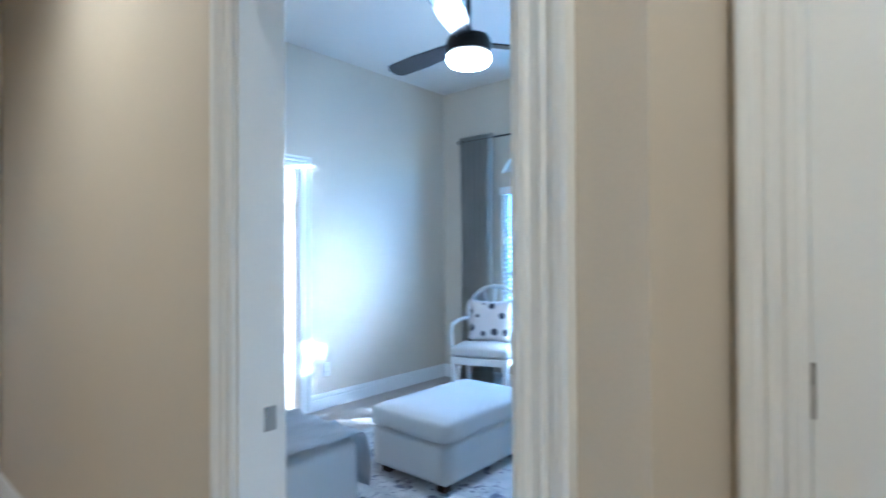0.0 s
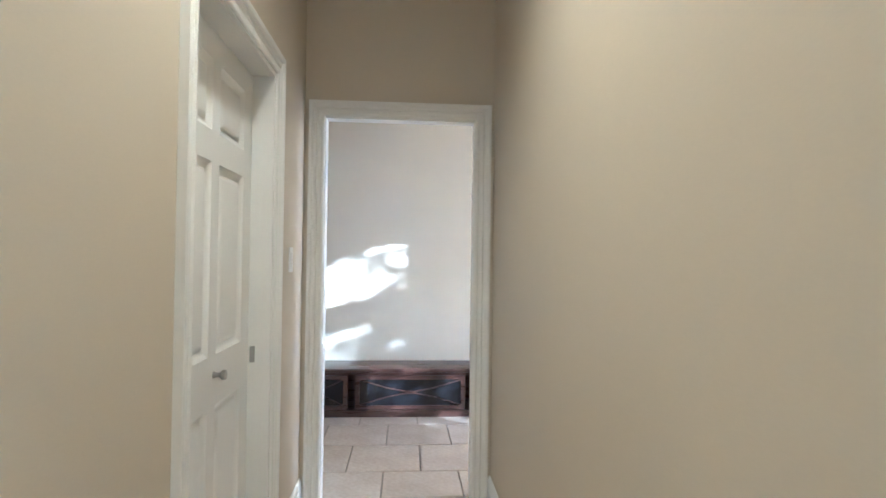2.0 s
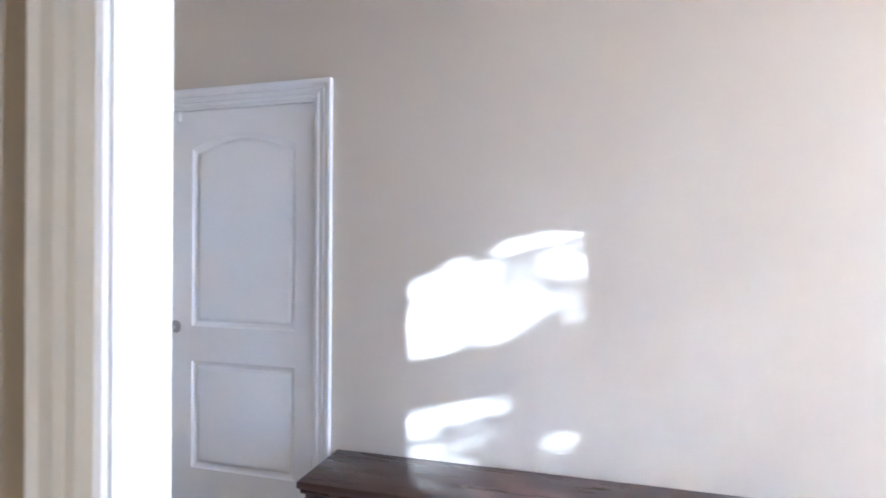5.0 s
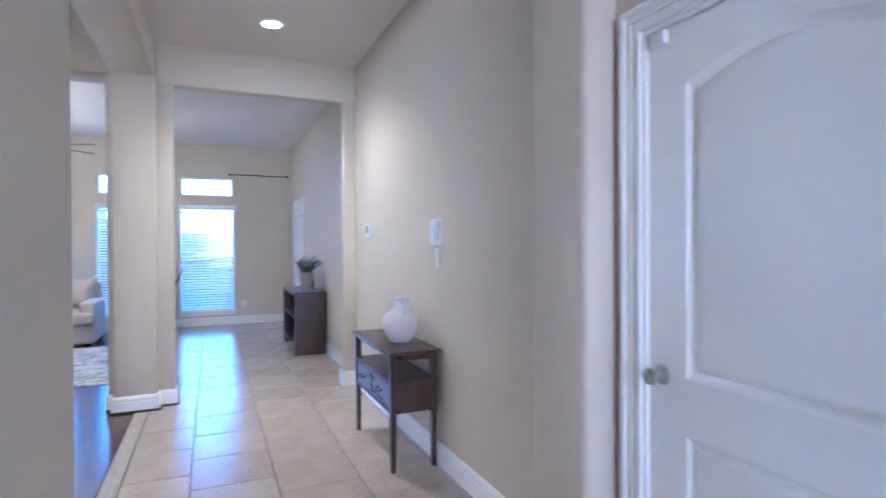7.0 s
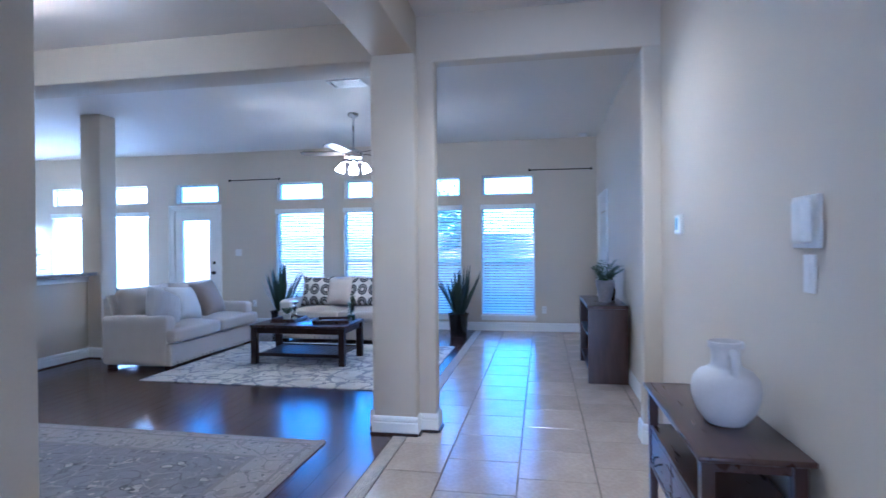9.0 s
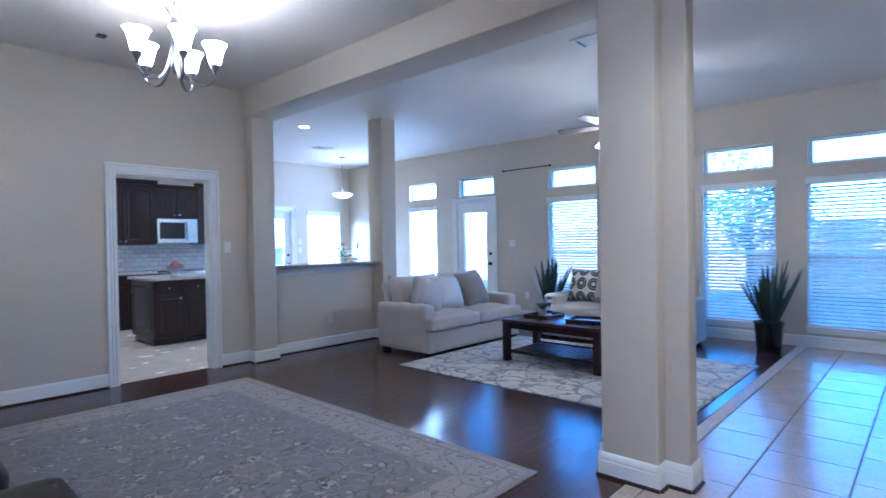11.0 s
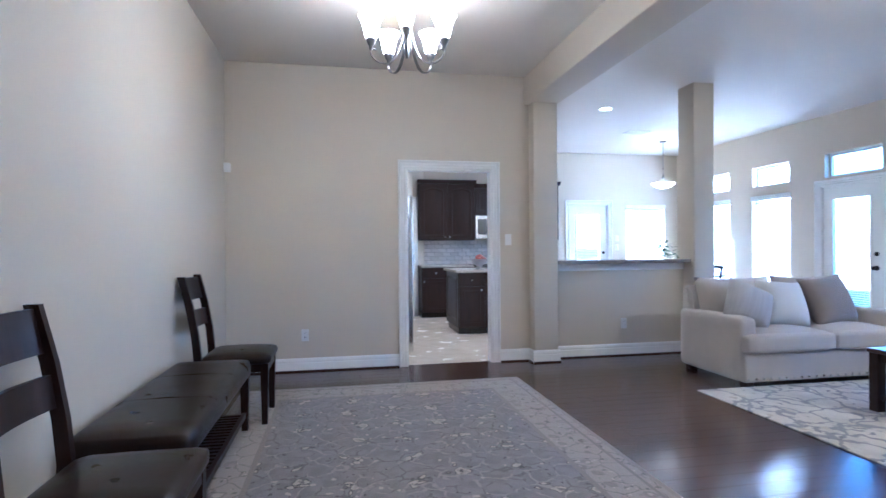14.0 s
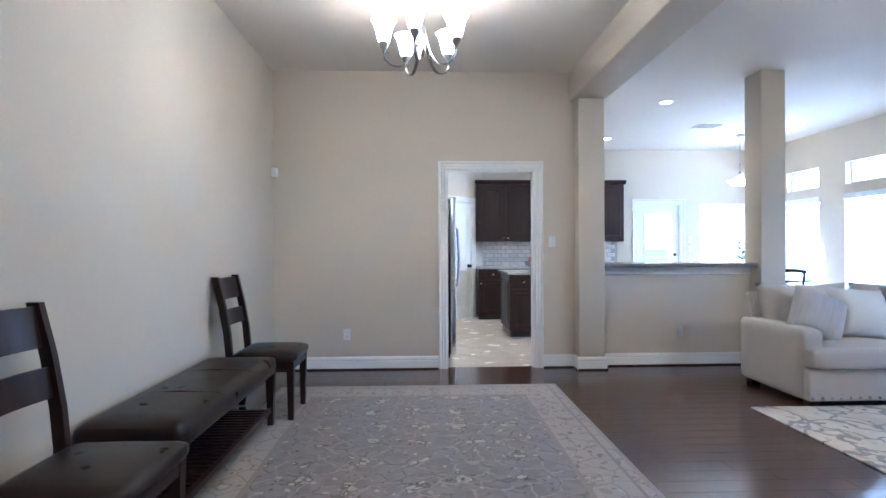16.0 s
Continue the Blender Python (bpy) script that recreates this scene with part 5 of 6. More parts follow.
for k in range(3):
    a = 2.1 * k
    tube(bm, [(0.012 * math.cos(a), 0.012 * math.sin(a), 2.39), (0.18 * math.cos(a), 0.18 * math.sin(a), 2.30)], 0.004, 6)
part("arms", bm, NICKEL, ob)


# --- ceiling fittings
def downlight(x, y, lit=True):
    ob = empty("downlight", pose(x, y, H), "round white recessed ceiling light, lit", "downlight", "recessed lights")
    bm = bmesh.new()
    lathe(bm, [(0.065, -0.004), (0.09, -0.006), (0.095, -0.001), (0.095, 0.002), (0.065, 0.002)], 28)
    part("ring", bm, PLASTIC, ob, smooth=45)
    bm = bmesh.new()
    lathe(bm, [(0, -0.003), (0.066, -0.003)], 28)
    part("lens", bm, LEDM, ob)


# the pair at x = 5.3 is unseen, fittings for the added kitchen fill
for p in ((4.93, 0.88), (7.215, 7.46), (7.23, 9.67), (0.0, 3.6), (-0.1, 6.0), (5.3, 9.3), (5.3, 7.5)):
    downlight(*p)


def vent(x, y, w, d, label):
    ob = empty("ceiling_vent", pose(x, y, H - 0.001), label, "vent", "ceiling vents")
    bm = bmesh.new()
    for q in ((-w / 2, -w / 2 + 0.025, -d / 2, d / 2), (w / 2 - 0.025, w / 2, -d / 2, d / 2), (-w / 2 + 0.025, w / 2 - 0.025, -d / 2, -d / 2 + 0.025), (-w / 2 + 0.025, w / 2 - 0.025, d / 2 - 0.025, d / 2)):
        add_box(bm, *q, -0.012, 0)
    part("frame", bm, PLASTIC, ob)
    block("backing", BLACK, ob, -w / 2 + 0.025, w / 2 - 0.025, -d / 2 + 0.025, d / 2 - 0.025, -0.003, 0, bevel=0)
    y = -d / 2 + 0.035
    while y < d / 2 - 0.04:
        block("slat", PLASTIC, ob, -w / 2 + 0.026, w / 2 - 0.026, y, y + 0.012, -0.011, -0.0035, bevel=0)
        y += 0.022


vent(7.09, 2.80, 0.25, 0.36, "white slotted ceiling vent over the living room")
vent(8.41, 8.72, 0.36, 0.22, "white slotted ceiling vent over the breakfast nook")
bm = bmesh.new()
lathe(bm, [(0, 0), (0.065, 0), (0.065, -0.02), (0.05, -0.035), (0, -0.038)], 24)
tagged(part("smoke_detector", bm, PLASTIC, smooth=45, at=pose(10.2, 0.22, H)), "round white smoke detector on the ceiling", "smoke detector")
tagged(block("ceiling_sensor", BLACK, None, 4.11, 4.18, 5.60, 5.66, H - 0.02, H, bevel=0.006), "small dark sensor on the dining room ceiling", "sensor")


# --- wall fittings
def plate(kind, m, w, h, label, category, rocker=1):
    """Cover plate in x, z with its face towards -y."""
    ob = empty(kind, m, label, category)
    block("cover", PLASTIC, ob, -w / 2, w / 2, -0.006, 0, -h / 2, h / 2, bevel=0.003)
    if category == "outlet":
        for z in (-0.02, 0.02):
            block("socket", PLASTIC, ob, -0.016, 0.016, -0.0085, -0.0055, z - 0.014, z + 0.014, bevel=0.003)
            bm = bmesh.new()
            for x in (-0.006, 0.006):
                add_box(bm, x - 0.0012, x + 0.0012, -0.009, -0.0084, z - 0.004, z + 0.006)
            part("slots", bm, BLACK, ob)
    else:
        for i in range(rocker):
            c = (i - (rocker - 1) / 2) * 0.046
            block("rocker", PLASTIC, ob, c - 0.016, c + 0.016, -0.010, -0.0055, -0.033, 0.033, bevel=0.002)
    return ob


plate("outlet", pose(3.41, 6.3855, 0.36), 0.072, 0.117, "white duplex outlet on the dining room wall", "outlet")
plate("outlet", pose(6.87, 6.4195, 0.36), 0.072, 0.117, "white duplex outlet on the half wall", "outlet")
plate("light_switch", pose(5.515, 6.3855, 1.30), 0.072, 0.117, "white rotary dimmer switch beside the kitchen door", "light switch")
plate("light_switch", pose(BX - 0.0005, 6.08, 1.28, 0, 0, -90), 0.118, 0.117, "white double switch plate beside the back door", "light switch", 2)
plate("outlet", pose(BX - 0.0005, 5.78, 0.39, 0, 0, -90), 0.072, 0.117, "white duplex outlet on the back wall", "outlet")
plate("outlet", pose(BX - 0.0005, 0.81, 0.34, 0, 0, -90), 0.072, 0.117, "white duplex outlet beside a window", "outlet")
plate("light_switch", pose(0.4495, 2.16, 1.28, 0, 0, -90), 0.072, 0.117, "white switch on the corridor wall", "light switch")
plate("outlet", pose(-2.75, 1.851, 0.33, 0, 0, 180), 0.072, 0.117, "white duplex outlet on the office wall", "outlet")
plate("light_switch", pose(9.13, 10.649, 1.2), 0.072, 0.117, "white switch in the breakfast nook", "light switch")
plate("light_switch", pose(9.13, 10.649, 1.38), 0.072, 0.117, "white switch in the breakfast nook", "light switch")

ob = empty("intercom", pose(3.665, 0.0455, 1.42, 0, 0, 180), "white wall intercom with a ribbed handset", "intercom")
block("plate", PLASTIC, ob, -0.085, 0.085, -0.012, 0, -0.08, 0.08, bevel=0.004)
block("handset", PLASTIC, ob, -0.02, 0.055, -0.045, -0.0125, -0.066, 0.07, bevel=0.012, segments=3, smooth=40)
plate("light_switch", pose(3.655, 0.0455, 1.262, 0, 0, 180), 0.072, 0.117, "white rocker switch under the intercom", "light switch")
ob = empty("thermostat", pose(5.17, 0.0455, 1.47, 0, 0, 180), "small white thermostat with a grey screen", "thermostat")
block("case", PLASTIC, ob, -0.065, 0.065, -0.024, 0, -0.055, 0.055, bevel=0.006)
SCREEN = surface("lcd_screen", (0.20, 0.28, 0.33), 0.15, 0.05, 5, 40, 0.0)
block("screen", SCREEN, ob, -0.045, 0.02, -0.0255, -0.0245, -0.03, 0.04, bevel=0)
tagged(block("motion_sensor", PLASTIC, None, 2.6695, 2.725, 6.31, 6.3855, 1.96, 2.045, bevel=0.008, segments=2), "small white alarm detector in the wall corner", "sensor")


# --- curtain rods
def rod(p, q, label):
    ob = empty("curtain_rod", pose(0, 0, 0), label, "curtain rod", "curtain rods")
    bm = bmesh.new()
    tube(bm, [p, q], 0.009, 10)
    part("pole", bm, BLACKMETAL, ob, smooth=60)
    for e in (p, q):
        bm = bmesh.new()
        bmesh.ops.create_uvsphere(bm, u_segments=12, v_segments=8, radius=0.022, matrix=Matrix.Translation(e))
        part("finial", bm, BLACKMETAL, ob, smooth=180)
    for u in (0.12, 0.88):
        c = Vector(p).lerp(Vector(q), u)
        x1 = BX if c.x > 0 else OX
        bm = bmesh.new()
        tube(bm, [c, (x1, c.y, c.z)], 0.006, 6)
        part("bracket", bm, BLACKMETAL, ob)


rod((BX - 0.07, 0.085, 2.54), (BX - 0.07, 1.02, 2.545), "short black curtain rod beside a transom window")
rod((BX - 0.07, 5.27, 2.54), (BX - 0.07, 6.20, 2.535), "short black curtain rod beside a transom window")
rod((OX + 0.12, 2.16, 2.46), (OX + 0.12, 4.95, 2.46), "long black curtain rod over the arched window")


def curtain(y0, y1, x, z0, z1, label):
    bm = bmesh.new()
    n, rows = 64, 14
    grid = []
    for j in range(rows + 1):
        v = j / rows
        row = []
        for i in range(n + 1):
            u = i / n
            squeeze = 1 - 0.12 * math.sin(math.pi * v)
            yy = (y0 + y1) / 2 + (u - 0.5) * (y1 - y0) * squeeze
            xx = x + 0.045 * math.sin(u * 2 * math.pi * 5.5 + 0.5 * math.sin(3 * v)) * (0.6 + 0.4 * v)
            row.append(bm.verts.new((xx, yy, z0 + (z1 - z0) * v)))
        grid.append(row)
    for j in range(rows):
        for i in range(n):
            bm.faces.new((grid[j][i], grid[j][i + 1], grid[j + 1][i + 1], grid[j + 1][i]))
    bmesh.ops.solidify(bm, geom=bm.faces[:], thickness=0.004)
    return tagged(part("curtain", bm, CURTAIN, smooth=180), label, "curtain")


CURTAIN = surface("taupe_curtain", (0.45, 0.42, 0.35), 0.85, 0.12, 4, 300, 0.4, sheen=0.2)
curtain(2.18, 2.58, OX + 0.12, 0.03, 2.50, "taupe grommet curtain hanging beside the arched window")


# --- breakfast bar slab
BARSTONE = surface("speckled_granite", (0.22, 0.20, 0.18), 0.12, 0.6, 60, 200, 0.02)
bar = empty("bar_counter", pose(0, 0, 0), "speckled granite bar top on the half wall", "counter")
block("slab", BARSTONE, bar, 6.024, 7.617, 6.27, 6.70, 1.034, 1.073, bevel=0.006, segments=2)
block("apron", TRIM, bar, 6.024, 7.617, 6.398, 6.4195, 0.955, 1.033, bevel=0.004)


# ---- kitchen ----
def cabinet_door(parent, x0, x1, z0, z1, y, arch=0.0, knob_at=None, mat=None):
    """Raised-panel door on a cabinet whose face is y, looking to -y."""
    d = block("door", CABINET, parent, x0, x1, y - 0.020, y - 0.0005, z0, z1, bevel=0.003)
    bm = bmesh.new()
    sunk_panel(bm, x0 + 0.055, x1 - 0.055, z0 + 0.055, z1 - 0.055, 0.0, arch)
    bmesh.ops.scale(bm, verts=bm.verts[:], vec=(1, -1, 1))
    bmesh.ops.translate(bm, verts=bm.verts[:], vec=(0, y - 0.0205, 0))
    part("panel", bm, CABINET, d, smooth=30)
    if knob_at:
        bm = bmesh.new()
        bmesh.ops.create_uvsphere(bm, u_segments=12, v_segments=8, radius=0.015, matrix=Matrix.Translation((knob_at[0], y - 0.034, knob_at[1])))
        part("knob", bm, NICKEL, d, "round nickel knob", smooth=180)
    return d


def cabinet(name, x0, x1, y0, y1, z0, z1, doors, label, drawer=None, crown=False):
    ob = empty(name, pose(0, 0, 0), label, "cabinet", "kitchen cabinets")
    block("body", CABINET, ob, x0, x1, y0, y1, z0 + (0.09 if z0 < 0.05 else 0), z1, bevel=0.002)
    if z0 < 0.05:
        block("toe_kick", BLACK, ob, x0 + 0.005, x1 - 0.005, y0 + 0.06, y1, 0.0, 0.0895, bevel=0)
    n = doors
    w = (x1 - x0) / n
    for i in range(n):
        a, b = x0 + i * w + 0.012, x0 + (i + 1) * w - 0.012
        top = z1 - (0.19 if drawer else 0.015)
        kx = b - 0.03 if i < n / 2 and n > 1 else a + 0.03
        if z0 < 0.05:
            cabinet_door(ob, a, b, 0.105, top, y0, 0.0, (kx, top - 0.06))
            if drawer:
                dd = block("drawer", CABINET, ob, a, b, y0 - 0.02, y0 - 0.0005, top + 0.012, z1 - 0.015, bevel=0.004)
                bm = bmesh.new()
                bmesh.ops.create_uvsphere(bm, u_segments=12, v_segments=8, radius=0.015, matrix=Matrix.Translation(((a + b) / 2, y0 - 0.034, (top + z1) / 2)))
                part("knob", bm, NICKEL, dd, "round nickel knob", smooth=180)
        else:
            cabinet_door(ob, a, b, z0 + 0.015, z1 - 0.02, y0, 0.05, (kx, z0 + 0.06))
    if crown:
        bm = bmesh.new()
        sweep(bm, [(0, 0), (0.02, 0.01), (0.045, 0.05), (0.05, 0.07), (0, 0.07)], [(x, y0 - 0.0005, z1 + 0.0005, 0, -1, 0, 0, 0, 1) for x in (x0 - 0.03, x1 + 0.03)])
        part("crown", bm, CABINET, ob)
    return ob


KY = 10.65
cabinet("upper_cabinet", 5.13, 6.15, KY - 0.335, KY, 1.35, 2.36, 2, "dark wooden upper cabinet with two arched doors", crown=True)
cabinet("upper_cabinet", 6.152, 6.82, KY - 0.335, KY, 1.80, 2.30, 2, "short dark wooden cabinet over the microwave", crown=True)
cabinet("upper_cabinet", 6.822, 7.76, KY - 0.335, KY, 1.35, 2.36, 2, "dark wooden upper cabinet near the nook", crown=True)
mw = empty("microwave", pose(0, 0, 0), "stainless steel over-range microwave with a black window", "microwave")
block("case", STEEL, mw, 6.155, 6.815, KY - 0.39, KY, 1.38, 1.795, bevel=0.006)
block("window", BLACK, mw, 6.19, 6.60, KY - 0.395, KY - 0.3905, 1.45, 1.73, bevel=0)
block("handle", STEEL, mw, 6.63, 6.65, KY - 0.43, KY - 0.3905, 1.43, 1.75, bevel=0.006)
cabinet("base_cabinet", 5.13, 5.63, KY - 0.60, KY, 0, 0.875, 1, "dark wooden base cabinet with a drawer", drawer=True)
cabinet("base_cabinet", 5.632, 6.05, KY - 0.60, KY, 0, 0.875, 1, "dark wooden base cabinet with a drawer", drawer=True)
cabinet("base_cabinet", 6.83, 7.76, KY - 0.60, KY, 0, 0.875, 2, "dark wooden base cabinet with two doors", drawer=True)
rg = empty("range", pose(0, 0, 0), "stainless steel range with a black cooktop", "range")
block("body", STEEL, rg, 6.06, 6.82, KY - 0.63, KY, 0.02, 0.90, bevel=0.006)
block("cooktop", BLACK, rg, 6.06, 6.82, KY - 0.62, KY - 0.02, 0.9005, 0.918, bevel=0.004)
block("oven_window", BLACK, rg, 6.14, 6.74, KY - 0.636, KY - 0.6305, 0.35, 0.65, bevel=0)
ct = empty("counter", pose(0, 0, 0), "speckled granite kitchen counter", "counter")
block("slab", GRANITE, ct, 5.12, 6.055, KY - 0.63, KY, 0.876, 0.912, bevel=0.006)
block("slab", GRANITE, ct, 6.825, 7.78, KY - 0.63, KY, 0.876, 0.912, bevel=0.006)
# backsplash of small staggered tiles
BSTILE = surface("white_tumbled_tile", (0.66, 0.62, 0.57), 0.3, 0.12, 9, 60, 0.1, island=0.10)
SPLASHGROUT = surface("pale_grout", (0.40, 0.37, 0.33), 0.9, 0.1, 8, 120, 0.2)
bs = empty("backsplash", pose(0, 0, 0), "pale staggered stone backsplash tiles", "backsplash", kind="structure")
bst = tile_mesh("tile", 0.143, 0.067, BSTILE, h=0.010, bev=0.006)
block("grout_bed", SPLASHGROUT, bs, 5.12, 7.76, KY - 0.0035, KY - 0.0005, 0.913, 1.345, bevel=0)
r, z = 0, 0.95
while z < 1.34:
    x = 5.09 - (0.075 if r % 2 else 0)
    while x < 7.70:
        if x - 0.073 > 5.11:
            t = new("tile", bst)
            t.parent = bs
            t.matrix_basis = pose(x, KY - 0.0085, z, 90, 0, 0)
        x += 0.15
    z += 0.074
    r += 1

isl = empty("kitchen_island", pose(0, 0, 0), "dark wooden kitchen island with a granite top", "island")
block("body", CABINET, isl, 5.37, 7.0, 8.22, 9.05, 0.09, 0.865, bevel=0.003)
block("toe_kick", BLACK, isl, 5.39, 6.98, 8.28, 9.0, 0, 0.0895, bevel=0)
for a, b in ((5.385, 5.745), (5.755, 6.13), (6.14, 6.57), (6.58, 6.985)):
    cabinet_door(isl, a, b, 0.105, 0.67, 8.22, 0, (b - 0.04, 0.62))
    dd = block("drawer", CABINET, isl, a, b, 8.20, 8.2195, 0.685, 0.85, bevel=0.004)
    bm = bmesh.new()
    bmesh.ops.create_uvsphere(bm, u_segments=12, v_segments=8, radius=0.015, matrix=Matrix.Translation(((a + b) / 2, 8.186, 0.765)))
    part("knob", bm, NICKEL, dd, "round nickel knob", smooth=180)
bm = bmesh.new()
sunk_panel(bm, 0.08, 0.75, 0.18, 0.80, 0.0)
part("side_panel", bm, CABINET, isl, at=pose(5.369, 8.22, 0, 0, 0, 90), smooth=30)
block("top", GRANITE, isl, 5.33, 7.04, 8.17, 9.10, 0.866, 0.902, bevel=0.006)
bowl = empty("fruit_bowl", pose(5.74, 8.45, 0.902), "grey footed bowl heaped with red fruit", "bowl")
bm = bmesh.new()
lathe(bm, [(0, 0), (0.07, 0), (0.06, 0.012), (0.03, 0.04), (0.05, 0.06), (0.11, 0.09), (0.13, 0.15), (0.124, 0.15), (0.10, 0.10), (0, 0.075)], 28)
part("bowl", bm, GREYPOT, bowl, smooth=45)
FRUIT = surface("red_fruit", (0.22, 0.05, 0.04), 0.35, 0.4, 12, 50, 0.05)
rng = random.Random(2)
for i in range(9):
    a, r = rng.uniform(0, 6.28), rng.uniform(0, 0.07)
    bm = bmesh.new()
    bmesh.ops.create_uvsphere(bm, u_segments=12, v_segments=8, radius=0.036, matrix=Matrix.Translation((r * math.cos(a), r * math.sin(a), 0.14 + 0.05 * (1 - r / 0.07))))
    part("fruit", bm, FRUIT, bowl, smooth=180)
fr = empty("refrigerator", pose(0, 0, 0), "stainless steel refrigerator with curved bar handles", "refrigerator")
block("body", BLACK, fr, 3.78, 4.48, 6.80, 7.70, 0.02, 1.78, bevel=0.01)
for y0, y1 in ((6.80, 7.248), (7.252, 7.70)):
    block("door", STEEL, fr, 4.481, 4.55, y0, y1, 0.06, 1.80, bevel=0.015, segments=3, smooth=40)
for y in (7.20, 7.30):
    bm = bmesh.new()
    tube(bm, [(4.551, y, 0.75), (4.59, y, 0.80), (4.61, y, 1.10), (4.59, y, 1.45), (4.551, y, 1.50)], 0.011, 8)
    part("handle", bm, STEEL, fr, smooth=60)

# ---- breakfast nook table and chairs ----
nt = empty("nook_table", pose(9.55, 9.0, 0), "round dark wooden breakfast table", "table")
bm = bmesh.new()
lathe(bm, [(0, 0.72), (0.54, 0.72), (0.55, 0.735), (0.54, 0.75), (0, 0.75)], 40)
part("tabletop", bm, REDWOOD, nt, smooth=40)
bm = bmesh.new()
lathe(bm, [(0, 0), (0.26, 0), (0.25, 0.03), (0.06, 0.08), (0.05, 0.40), (0.08, 0.66), (0.2, 0.719), (0, 0.719)], 24)
part("pedestal", bm, REDWOOD, nt, smooth=40)


def nook_chair(m):
    ob = empty("nook_chair", m, "dark wooden breakfast chair with a curved top rail", "chair", "breakfast chairs")
    for y in (0.03, 0.39):
        bm = bmesh.new()
        tube(bm, [(-0.03, y, 0), (0, y, 0.45), (-0.03, y, 0.70), (-0.08, y, 0.92)], 0.017, 8)
        part("back_post", bm, DARKWOOD, ob, smooth=60)
        turned_leg(ob, 0.39, y, 0.43, DARKWOOD)
    bm = bmesh.new()
    tube(bm, [(-0.075, 0.02, 0.89), (-0.105, 0.12, 0.91), (-0.115, 0.21, 0.915), (-0.105, 0.30, 0.91), (-0.075, 0.40, 0.89)], 0.024, 8)
    part("top_rail", bm, DARKWOOD, ob, smooth=60)
    part("seat", pad_bm(0, 0.43, 0, 0.42, 0.43, 0.47, 0.018, 0.01), DARKWOOD, ob, smooth=180)


nook_chair(pose(8.75, 8.70, 0, 0, 0, 8))
nook_chair(pose(9.45, 8.12, 0, 0, 0, 80))


